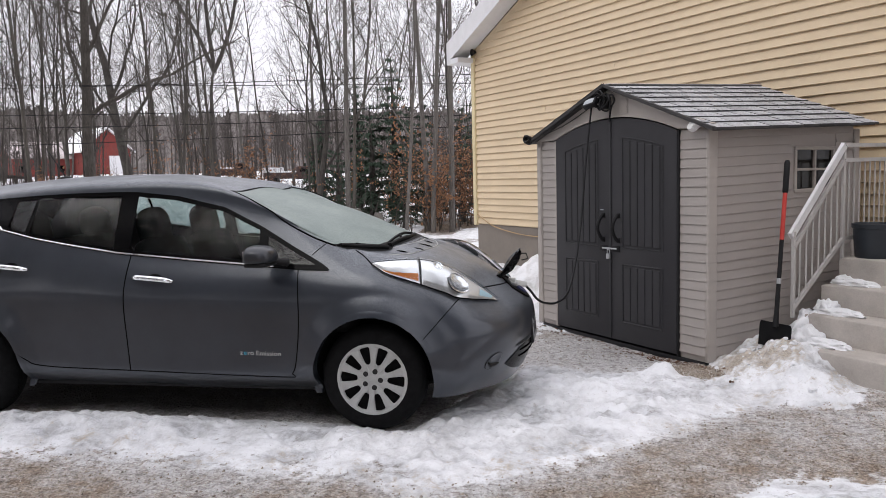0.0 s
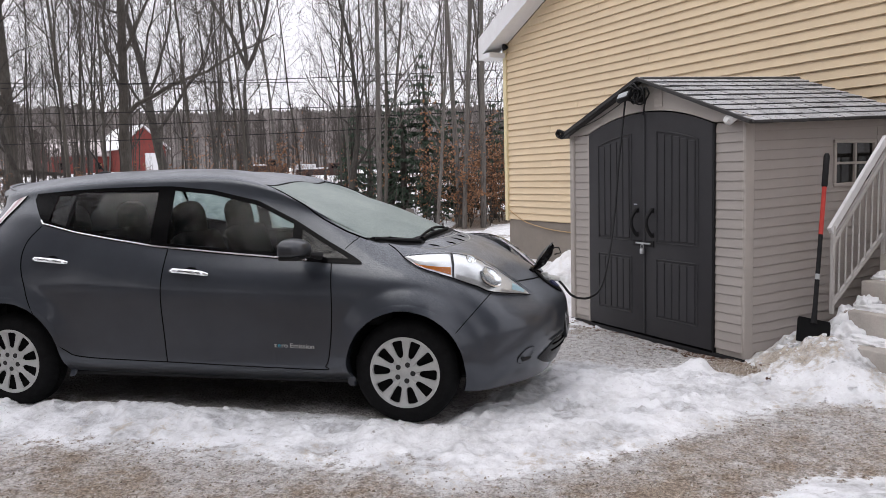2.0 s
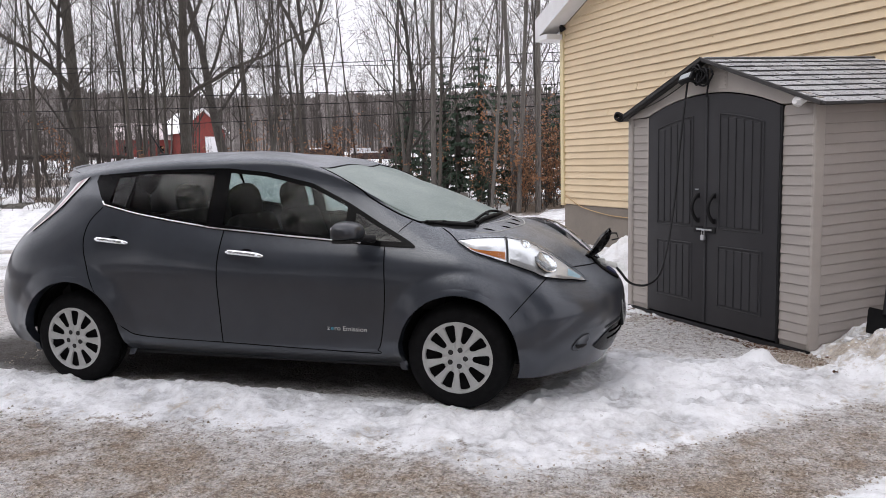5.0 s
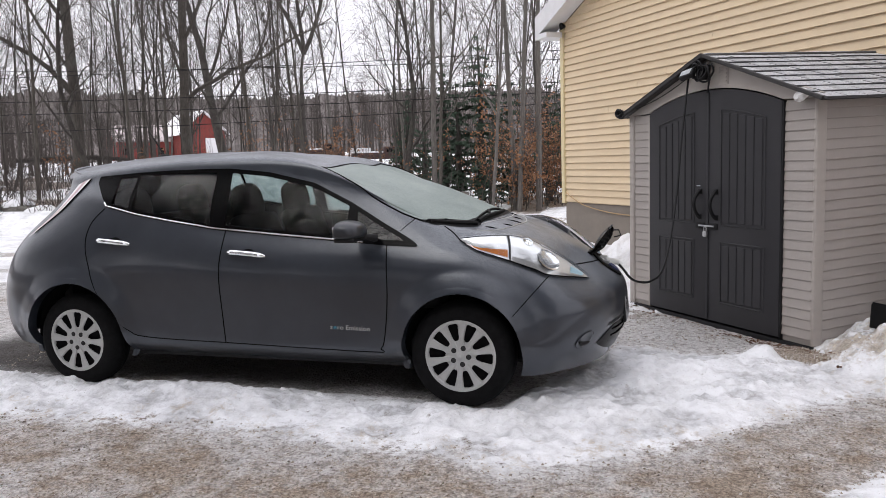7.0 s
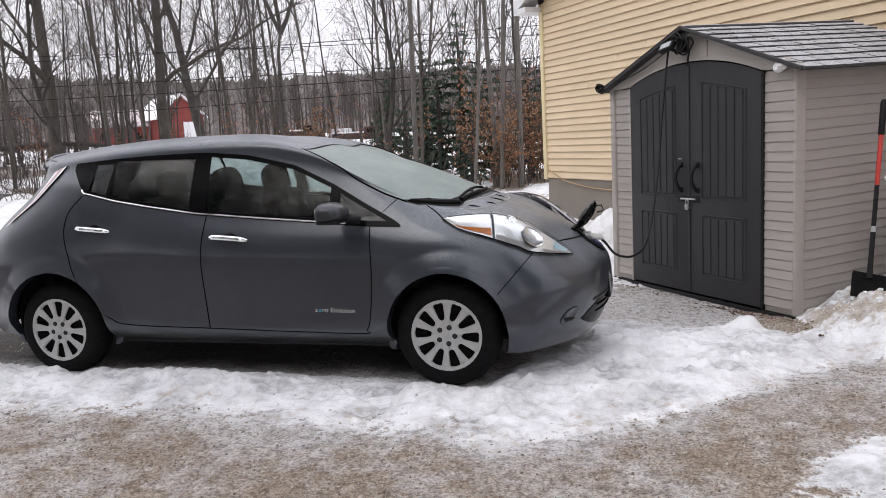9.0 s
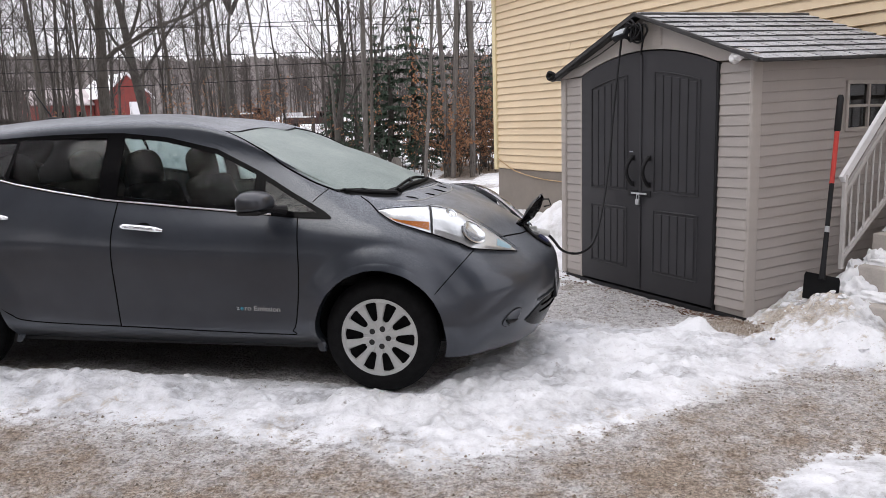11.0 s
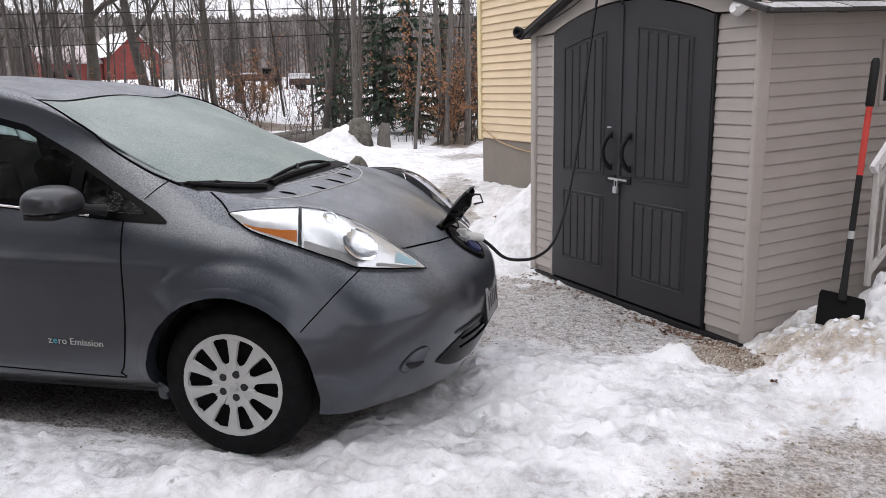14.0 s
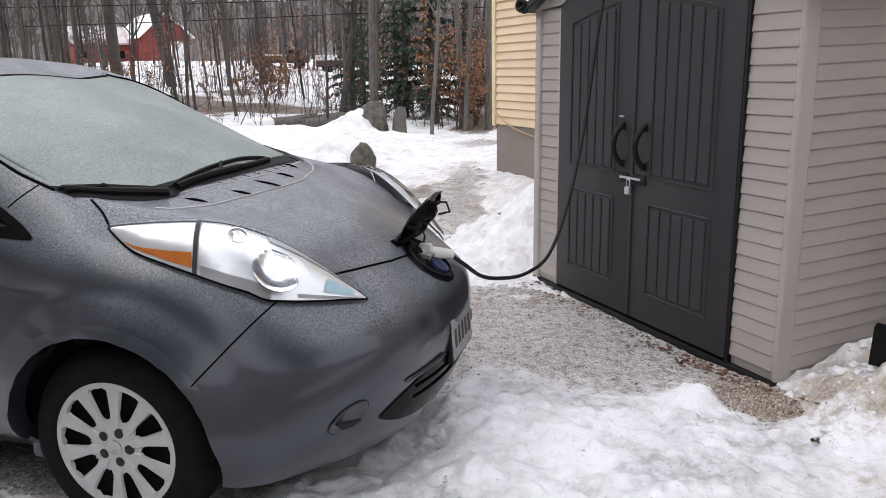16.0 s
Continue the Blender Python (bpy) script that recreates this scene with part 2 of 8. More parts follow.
    relief.operation = "ADD"
    nt.links.new(peb.outputs["Fac"], relief.inputs[0])
    nt.links.new(vor.outputs["Distance"], relief.inputs[1])
    soft = mix_of(nt, 0.35, mix_of(nt, 0.5, grit.outputs["Fac"], mid.outputs["Fac"]), clump.outputs["Fac"])
    lumpy = mix_of(nt, 0.5, relief.outputs[0], clump.outputs["Fac"])
    bump_of(nt, b, mix_of(nt, hidden, lumpy, soft), 1.0, 0.030)
    return m


def snow_material(name="snow", dirt=0.25):
    m, nt, b = material(name)
    big, fine, spots = noise_of(nt, 1.7, 5.0), noise_of(nt, 60.0, 4.0, 0.7), noise_of(nt, 22.0, 4.0, 0.7)
    melt = noise_of(nt, 3.4, 6.0, 0.7)
    base = ramp_of(nt, big.outputs["Fac"], [(0.3, (0.77, 0.78, 0.81)), (0.7, (0.88, 0.885, 0.90))])
    wet = ramp_of(nt, melt.outputs["Fac"], [(0.50, (0, 0, 0)), (0.68, (1, 1, 1))])
    wet_f = mix_of(nt, 1.0, wet.outputs[0], (0.9 * min(1.0, dirt * 2.4),) * 3, "MULTIPLY")
    icy = ramp_of(nt, fine.outputs["Fac"], [(0.3, (0.46, 0.46, 0.47)), (0.7, (0.66, 0.665, 0.68))])
    white = mix_of(nt, wet_f, base.outputs[0], icy.outputs[0])
    d = ramp_of(nt, spots.outputs["Fac"], [(0.60, (0, 0, 0)), (0.76, (1, 1, 1))])
    d2 = mix_of(nt, 1.0, d.outputs[0], (dirt,) * 3, "MULTIPLY")
    soot = noise_of(nt, 75.0, 2.0, 0.5)
    speck = ramp_of(nt, soot.outputs["Fac"], [(0.68, (0, 0, 0)), (0.74, (1, 1, 1))])
    d3 = mix_of(nt, 1.0, speck.outputs[0], (dirt * 1.5,) * 3, "MULTIPLY")
    sandy = noise_of(nt, 2.1, 5.0, 0.65)
    sand_f = mix_of(nt, 1.0, ramp_of(nt, sandy.outputs["Fac"], [(0.60, (0, 0, 0)), (0.72, (1, 1, 1))]).outputs[0], (dirt * 1.4,) * 3, "MULTIPLY")
    col = mix_of(nt, sand_f, mix_of(nt, d2, white, (0.36, 0.31, 0.26)), (0.46, 0.40, 0.32))
    nt.links.new(mix_of(nt, d3, col, (0.10, 0.08, 0.065)), b.inputs["Base Color"])
    b.inputs["Roughness"].default_value = 0.55
    b.inputs["Subsurface Weight"].default_value = 0.0
    bump_of(nt, b, mix_of(nt, 0.5, fine.outputs["Fac"], spots.outputs["Fac"]), 0.5, 0.02)
    return m


def bark(name, dark, light, moss=0.0):
    m, nt, b = material(name)
    rib, big = noise_of(nt, 30.0, 5.0, 0.75, stretch=(1, 1, 0.15)), noise_of(nt, 1.9, 4.0)
    col = ramp_of(nt, rib.outputs["Fac"], [(0.3, dark), (0.7, light)]).outputs[0]
    mot = ramp_of(nt, big.outputs["Fac"], [(0.45, (0, 0, 0)), (0.7, (1, 1, 1))])
    col = mix_of(nt, mix_of(nt, 1.0, mot.outputs[0], (0.35 + moss,) * 3, "MULTIPLY"), col, (0.17, 0.17, 0.145))
    nt.links.new(col, b.inputs["Base Color"])
    b.inputs["Roughness"].default_value = 0.9
    bump_of(nt, b, rib.outputs["Fac"], 0.6, 0.03)
    return m


PAINT = frosted_paint()
WINDSCREEN = frosted_glass()
FROST_GLASS = frosted_pane()
SIDE_GLASS = window_glass("tinted_side_glass", (0.50, 0.60, 0.60), 0.0, 1.50)
QUARTER_GLASS = window_glass("dark_quarter_glass", (0.10, 0.12, 0.12), 0.02, 1.5)
LAMP_GLASS = window_glass("clear_lamp_cover", (0.93, 0.95, 0.96), 0.02, 1.22)
PANE = window_glass("window_pane_glass", (0.25, 0.26, 0.28), 0.02, 1.75)
BLACK = plain("black_plastic", (0.010, 0.010, 0.011), 0.55, vary=0.2, spec=0.25)
GLOSS_BLACK = plain("gloss_black_trim", (0.004, 0.004, 0.0045), 0.2, bump=0.0, spec=0.06)
RUBBER = plain("tyre_rubber", (0.0065, 0.0065, 0.007), 0.85, vary=0.5, scale=20, bump=0.3, spec=0.12)
WIPER_BLACK = plain("wiper_rubber", (0.006, 0.006, 0.0065), 0.6, vary=0.2, spec=0.15)
NUT_SHADE = plain("shaded_wheel_nut", (0.010, 0.010, 0.0105), 0.7, vary=0.2)
MIRROR_GREY = plain("bare_grey_paint", (0.033, 0.036, 0.043), 0.4, 0.5, vary=0.12, scale=9, coat=0.4)
CHROME = plain("chrome", (0.85, 0.86, 0.88), 0.12, 1.0, vary=0.03, bump=0.0)
SILVER = plain("silver_wheel_cover", (0.43, 0.435, 0.43), 0.38, 0.25, vary=0.10, scale=14)
REFLECTOR = plain("lamp_reflector", (0.95, 0.955, 0.965), 0.22, 0.6, vary=0.10, scale=18, bump=0.45, fine=16)
BOWL = plain("bright_lamp_bowl", (0.90, 0.91, 0.92), 0.24, 1.0, vary=0.08, scale=25, bump=0.35, fine=28)
LAMP_HAZE = plain("lamp_haze_grey", (0.62, 0.63, 0.65), 0.3, 0.4, vary=0.12)
LAMP_BEZEL = plain("lamp_bezel_grey", (0.30, 0.29, 0.285), 0.35, 0.5, vary=0.1)
AMBER = plain("amber_lens", (0.62, 0.19, 0.03), 0.25, vary=0.15, coat=0.5)
BLUE_LENS = plain("pale_blue_lens", (0.42, 0.60, 0.68), 0.2, vary=0.1, coat=0.5)
TAIL_CORE = plain("tail_lamp_core", (0.50, 0.34, 0.36), 0.3, vary=0.2)
RED_LENS = plain("tail_lens", (0.86, 0.82, 0.83), 0.2, vary=0.15, coat=0.6)
SEAT = plain("seat_cloth", (0.006, 0.0065, 0.007), 0.95, vary=0.2, spec=0.05)
CABIN = plain("cabin_trim", (0.015, 0.015, 0.017), 0.8, vary=0.2)
PLATE = plain("number_plate_white", (0.24, 0.245, 0.25), 0.5, vary=0.5, scale=60)
SEAM = plain("panel_gap", (0.003, 0.003, 0.0035), 0.9, bump=0.0, spec=0.05)
PORT_BLUE = plain("charge_port_blue", (0.025, 0.03, 0.09), 0.4)
PLUG_WHITE = plain("white_plug_plastic", (0.68, 0.69, 0.66), 0.45)
LETTER = plain("badge_silver", (0.55, 0.57, 0.58), 0.3, 0.6, bump=0.0)
BADGE_BLUE = plain("badge_blue", (0.05, 0.32, 0.45), 0.35, bump=0.0)
SIDING = plain("yellow_vinyl_siding", (0.69, 0.552, 0.368), 0.5, vary=0.05, scale=3.0, bump=0.08, fine=60, piece=0.05)
TRIM_WHITE = plain("white_trim", (0.74, 0.745, 0.76), 0.5, vary=0.05)
TRIM_CREAM = plain("cream_corner_post", (0.70, 0.60, 0.36), 0.5, vary=0.05)
CONCRETE_WALL = plain("foundation_concrete", (0.20, 0.175, 0.15), 0.9, vary=0.1, scale=4, bump=0.2, fine=40)
CONCRETE = plain("step_concrete", (0.44, 0.405, 0.37), 0.85, vary=0.2, scale=5, bump=0.25, fine=90)
SHED_TAN = plain("tan_resin_siding", (0.385, 0.35, 0.325), 0.55, vary=0.05, scale=4, bump=0.1, fine=90, piece=0.05)
SHED_TRIM = plain("tan_resin_trim", (0.40, 0.365, 0.335), 0.55, vary=0.05, scale=4, bump=0.08)
SHED_DOOR = plain("charcoal_resin_door", (0.0335, 0.033, 0.0365), 0.55, vary=0.08, scale=6, bump=0.12, fine=150, spec=0.3)
SHED_DARK = plain("dark_resin_edge", (0.034, 0.032, 0.032), 0.6)
STEEL = plain("galvanised_steel", (0.52, 0.53, 0.54), 0.35, 0.8, vary=0.12, scale=30)
RAIL = plain("grey_painted_rail", (0.47, 0.455, 0.44), 0.45, vary=0.12, scale=9)
RAIL_TOP = plain("white_aluminium_handrail", (0.70, 0.70, 0.71), 0.35, vary=0.06)
RED_FIBRE = plain("red_fibreglass_handle", (0.50, 0.045, 0.035), 0.45, vary=0.1)
BUCKET = plain("dark_plastic_tub", (0.018, 0.024, 0.032), 0.4, vary=0.15)
CABLE = plain("black_cable_rubber", (0.008, 0.008, 0.009), 0.55, spec=0.25)
ORANGE_CABLE = plain("tan_cord", (0.42, 0.28, 0.14), 0.6)
LENS_GREY = plain("pale_lamp_lens", (0.36, 0.38, 0.40), 0.3, vary=0.2, scale=30)
LAMP_WHITE = plain("white_lamp_plastic", (0.80, 0.80, 0.80), 0.35)
DOOR_WHITE = plain("white_door_paint", (0.72, 0.72, 0.74), 0.45, vary=0.04)
GROUND = ground_material()
SNOW = ground_material("trodden_snow_and_ice")
SNOW_DIRTY = snow_material("dirty_snow", 0.22)
BARK_GREY = bark("grey_bark", (0.030, 0.026, 0.022), (0.115, 0.100, 0.086))
BARK_DARK = bark("dark_bark", (0.019, 0.016, 0.014), (0.070, 0.060, 0.053))
BARK_PALE = bark("pale_bark", (0.062, 0.055, 0.050), (0.19, 0.172, 0.158))
TWIG = plain("twig_bark", (0.058, 0.048, 0.043), 0.9, vary=0.25, bump=0.0)
NEEDLE = plain("dark_conifer_needles", (0.028, 0.05, 0.03), 0.8, vary=0.4, bump=0.0)
DEAD_LEAF = plain("brown_dead_leaf", (0.16, 0.085, 0.05), 0.7, vary=0.3, bump=0.2)


def stone_mix():
    """Loose gravel: every stone its own shade, from wet brown to pale grey."""
    m, nt, b = material("loose_stones")
    geo, grain = nt.nodes.new("ShaderNodeNewGeometry"), noise_of(nt, 260.0, 2.0)
    shade = ramp_of(nt, geo.outputs["Random Per Island"], [(0.0, (0.09, 0.07, 0.053)), (0.2, (0.22, 0.175, 0.13)), (0.55, (0.36, 0.30, 0.24)), (0.85, (0.48, 0.42, 0.36)), (1.0, (0.66, 0.64, 0.61))])
    nt.links.new(mix_of(nt, 0.5, shade.outputs[0], ramp_of(nt, grain.outputs["Fac"], [(0.3, (0.55,) * 3), (0.7, (1.0,) * 3)]).outputs[0], "MULTIPLY"), b.inputs["Base Color"])
    b.inputs["Roughness"].default_value = 0.7
    return m


STONES = stone_mix()
DRY_LEAF = plain("dry_beech_leaves", (0.25, 0.125, 0.062), 0.8, vary=0.35, bump=0.0)
ROCK = plain("granite_boulder", (0.095, 0.09, 0.076), 0.9, vary=0.7, scale=11, bump=0.9, fine=35)
THIN_SNOW = plain("snow_dusted_roofing", (0.46, 0.41, 0.41), 0.8, vary=0.35, scale=0.8)
BARN_RED = plain("red_barn_boards", (0.20, 0.04, 0.033), 0.8, vary=0.2, scale=2)
ROOF_SNOW = snow_material("roof_snow", 0.05)


def wooded_ridge():
    """Far hillside of bare trunks: upright streaks over soft patches."""
    m, nt, b = material("distant_wooded_ridge")
    trunks, patch, twigs = noise_of(nt, 1.1, 4.0, 0.7, stretch=(1, 1, 0.12)), noise_of(nt, 0.05, 4.0), noise_of(nt, 1.6, 3.0, 0.7)
    col = ramp_of(nt, trunks.outputs["Fac"], [(0.34, (0.085, 0.072, 0.067)), (0.52, (0.155, 0.137, 0.13)), (0.70, (0.27, 0.245, 0.24))]).outputs[0]
    col = mix_of(nt, 0.4, col, ramp_of(nt, twigs.outputs["Fac"], [(0.3, (0.09, 0.076, 0.072)), (0.7, (0.18, 0.16, 0.155))]).outputs[0])
    firs = ramp_of(nt, patch.outputs["Fac"], [(0.56, (0, 0, 0)), (0.66, (0.5,) * 3)])
    nt.links.new(mix_of(nt, firs.outputs[0], col, (0.06, 0.066, 0.062)), b.inputs["Base Color"])
    b.inputs["Roughness"].default_value = 1.0
    return m


HILL = wooded_ridge()


def frosted_shingle():
    m, nt, b = material("frosted_grey_shingle")
    grain, patch = noise_of(nt, 120.0, 3.0, 0.8), noise_of(nt, 6.0, 4.0)
    info = nt.nodes.new("ShaderNodeObjectInfo")
    frost = ramp_of(nt, grain.outputs["Fac"], [(0.30, (0, 0, 0)), (0.55, (1, 1, 1))])
    amount = mix_of(nt, 1.0, frost.outputs[0], ramp_of(nt, patch.outputs["Fac"], [(0.3, (0.6,) * 3), (0.7, (1.0,) * 3)]).outputs[0], "MULTIPLY")
    geo, sep = nt.nodes.new("ShaderNodeNewGeometry"), nt.nodes.new("ShaderNodeSeparateXYZ")
    nt.links.new(geo.outputs["True Normal"], sep.inputs[0])
    flat = ramp_of(nt, sep.outputs["Z"], [(0.70, (0, 0, 0)), (0.80, (1, 1, 1))])
    amount = mix_of(nt, 1.0, amount, flat.outputs[0], "MULTIPLY")
    base = ramp_of(nt, info.outputs["Random"], [(0.0, (0.045, 0.045, 0.047)), (1.0, (0.085, 0.085, 0.088))])
    amount = mix_of(nt, 1.0, amount, ramp_of(nt, info.outputs["Random"], [(0.0, (0.72,) * 3), (0.5, (1.0,) * 3)]).outputs[0], "MULTIPLY")
    nt.links.new(mix_of(nt, amount, base.outputs[0], (0.66, 0.67, 0.69)), b.inputs["Base Color"])
    b.inputs["Roughness"].default_value = 0.8
    bump_of(nt, b, grain.outputs["Fac"], 0.3, 0.004)
    return m


SHINGLE = frosted_shingle()

# ---- building helpers ----
def thing(name, m=None, label="", category="", group="", kind=""):
    ob = new(name)
    ob.empty_display_size = 0.2
    if m is not None:
        ob.matrix_world = m
    return tagged(ob, label, category, group, kind)


def finish(name, mesh, mat, parent=None, label="", angle=32):
    mesh.materials.append(mat)
    mesh.shade_smooth()
    mesh.set_sharp_from_angle(angle=radians(angle))
    ob = new(name, mesh)
    if parent is not None:
        ob.parent = parent
    return tagged(ob, label)


def part(name, bm, mat, parent=None, label="", angle=32):
    bmesh.ops.recalc_face_normals(bm, faces=bm.faces)
    mesh = bpy.data.meshes.new(name)
    bm.to_mesh(mesh)
    bm.free()
    return finish(name, mesh, mat, parent, label, angle)


def raw(name, verts, faces, mat, parent=None, label="", angle=60):
    mesh = bpy.data.meshes.new(name)
    mesh.from_pydata(verts, [], faces)
    return finish(name, mesh, mat, parent, label, angle)


def shared(name, mesh, parent, m):
    """One more piece on a mesh that alike pieces share."""
    ob = new(name, mesh)
    ob.parent = parent
    ob.matrix_local = m
    return ob


def box(bm, lo, hi, bevel=0.0, seg=2, m=None):
    made = bmesh.ops.create_cube(bm, size=1.0)["verts"]
    size, mid = [h - l for l, h in zip(lo, hi)], [(h + l) / 2 for l, h in zip(lo, hi)]
    for v in made:
        v.co = Vector((v.co.x * size[0] + mid[0], v.co.y * size[1] + mid[1], v.co.z * size[2] + mid[2]))
        if m is not None:
            v.co = m @ v.co
    if bevel:
        edges = list({e for v in made for e in v.link_edges})
        bmesh.ops.bevel(bm, geom=edges, offset=bevel, segments=seg, affect="EDGES", profile=0.5)
    return bm


def boxed(lo, hi, bevel=0.0, seg=2, m=None):
    return box(bmesh.new(), lo, hi, bevel, seg, m)


def tube(bm, pts, r, n=8, caps=True):
    """A round bar along pts; r: one radius, or one for each point."""
    pts = [Vector(p) for p in pts]
    rs = [r] * len(pts) if isinstance(r, (int, float)) else r
    rings, side = [], None
    for i, p in enumerate(pts):
        d = (pts[min(i + 1, len(pts) - 1)] - pts[max(i - 1, 0)]).normalized()
        if side is None:
            side = d.orthogonal().normalized()
        side = (side - d * side.dot(d)).normalized()
        up = d.cross(side)
        rings.append([bm.verts.new(p + (side * math.cos(a) + up * math.sin(a)) * rs[i]) for a in (2 * math.pi * k / n for k in range(n))])
    for a, b in zip(rings, rings[1:]):
        for k in range(n):
            bm.faces.new((a[k], a[(k + 1) % n], b[(k + 1) % n], b[k]))
    if caps:
        bm.faces.new(rings[0])
        bm.faces.new(rings[-1])
    return bm


def lathe(bm, profile, n=32, m=None):
    """Turns (radius, height) pairs about z; m lays the result elsewhere."""
    rings = []
    for r, z in profile:
        if r < 1e-6:
            rings.append([bm.verts.new((0, 0, z))])
        else:
            rings.append([bm.verts.new((r * math.cos(2 * math.pi * k / n), r * math.sin(2 * math.pi * k / n), z)) for k in range(n)])
    for a, b in zip(rings, rings[1:]):
        for k in range(n):
            q = (a[k % len(a)], a[(k + 1) % len(a)], b[(k + 1) % len(b)], b[k % len(b)])
            q = list(dict.fromkeys(q))
            if len(q) > 2:
                bm.faces.new(q)
    if m is not None:
        for ring in rings:
            for v in ring:
                v.co = m @ v.co
    return bm


def prism(bm, outline, axis, lo, hi, bevel=0.0):
    """An outline of (a, b) pairs, drawn out along an axis from lo to hi."""
    def at(a, b, h):
        return {"x": (h, a, b), "y": (a, h, b), "z": (a, b, h)}[axis]
    low, high = ([bm.verts.new(at(a, b, h)) for a, b in outline] for h in (lo, hi))
    n = len(outline)
    made = [bm.faces.new(low), bm.faces.new(high[::-1])] + [bm.faces.new((low[k], high[k], high[(k + 1) % n], low[(k + 1) % n])) for k in range(n)]
    if bevel:
        edges = list({e for f in made[:2] for e in f.edges})
        bmesh.ops.bevel(bm, geom=edges, offset=bevel, segments=2, affect="EDGES", profile=0.5)
    return bm


def rounded(points, radius, n=4):
    """Rounds the corners of a closed outline."""
    out = []
    for i, p in enumerate(points):
        a, b, p = Vector(points[i - 1]), Vector(points[(i + 1) % len(points)]), Vector(p)
        r = min(radius, (a - p).length / 2.2, (b - p).length / 2.2)
        s, e = p + (a - p).normalized() * r, p + (b - p).normalized() * r
        for k in range(n + 1):
            t = k / n
            q = s * (1 - t) ** 2 + p * 2 * t * (1 - t) + e * t * t
            out.append((q.x, q.y))
    return out


def lerp_table(table, x):
    """Linear reading of a small (x, value) table."""
    if x <= table[0][0]:
        return table[0][1]
    for (a, va), (b, vb) in zip(table, table[1:]):
        if x <= b:
            return va + (vb - va) * (x - a) / (b - a)
    return table[-1][1]


def curve_points(pts, n):
    """n points, evenly spread, on a smooth curve through pts."""
    P = [Vector(p) for p in pts]
    dense = []
    for i in range(len(P) - 1):
        p0, p1, p2, p3 = P[max(i - 1, 0)], P[i], P[i + 1], P[min(i + 2, len(P) - 1)]
        for k in range(12):
            t = k / 12
            dense.append(0.5 * (2 * p1 + (p2 - p0) * t + (2 * p0 - 5 * p1 + 4 * p2 - p3) * t * t + (3 * p1 - p0 - 3 * p2 + p3) * t ** 3))
    dense.append(P[-1])
    acc = [0.0]
    for a, b in zip(dense, dense[1:]):
        acc.append(acc[-1] + (b - a).length)
    out, j = [], 0
    for k in range(n):
        s = acc[-1] * k / (n - 1)
        while j < len(acc) - 2 and acc[j + 1] < s:
            j += 1
        f = (s - acc[j]) / max(acc[j + 1] - acc[j], 1e-9)
        out.append(dense[j].lerp(dense[j + 1], min(f, 1.0)))
    return out


YARD = Matrix.Translation((2.151, 1.677, 0.0)) @ Matrix.Rotation(math.atan2(-0.7817, 0.6236), 4, "Z")
YARD_INV = YARD.inverted()

# ---- ground, ice and snow ----
def _hash(ix, iy, seed):
    h = np.sin(ix * 127.1 + iy * 311.7 + seed * 74.7) * 43758.5453
    return h - np.floor(h)


def value_noise(x, y, seed=0):
    ix, iy = np.floor(x), np.floor(y)
    fx, fy = x - ix, y - iy
    fx, fy = fx * fx * (3 - 2 * fx), fy * fy * (3 - 2 * fy)
    a, b = _hash(ix, iy, seed), _hash(ix + 1, iy, seed)
    c, d = _hash(ix, iy + 1, seed), _hash(ix + 1, iy + 1, seed)
    return (a + (b - a) * fx) * (1 - fy) + (c + (d - c) * fx) * fy


def fbm(x, y, scale, octaves=4, seed=0, gain=0.5):
    """Fractal noise about 0, within about -0.5 to 0.5."""
    total, amp, norm = 0.0, 1.0, 0.0
    for k in range(octaves):
        total = total + amp * (value_noise(x * scale * 2 ** k + 17.3 * k, y * scale * 2 ** k - 9.1 * k, seed + k) - 0.5)
        norm += amp
        amp *= gain
    return total / norm


def cells(x, y, scale, seed=0):
    """Distance to the nearest of a set of scattered points, in cells."""
    x, y = x * scale, y * scale
    ix, iy = np.floor(x), np.floor(y)
    best = np.full(np.shape(x), 9.0)
    for dx in (-1, 0, 1):
        for dy in (-1, 0, 1):
            cx, cy = ix + dx, iy + dy
            px, py = cx + _hash(cx, cy, seed), cy + _hash(cx, cy, seed + 7)
            best = np.minimum(best, (px - x) ** 2 + (py - y) ** 2)
    return np.sqrt(best)


def trodden(x, y):
    """Refrozen clods with sharp valleys between, and dents of old footprints: height about 0, in metres."""
    wx, wy = x + 0.10 * fbm(x, y, 4.0, 3, 111), y + 0.10 * fbm(x, y, 4.0, 3, 117)
    clods = 0.40 - cells(wx * 0.8, wy, 6.5, 131)
    crumbs = 0.40 - cells(wx, wy, 15.0, 141)
    dents = np.clip(1 - cells(wx * 0.7, wy * 1.2, 2.3, 151) / 0.30, 0, 1)
    return 0.015 * clods + 0.012 * crumbs - 0.026 * dents ** 0.6


def step01(a, b, v):
    t = np.clip((v - a) / (b - a), 0.0, 1.0)
    return t * t * (3 - 2 * t)


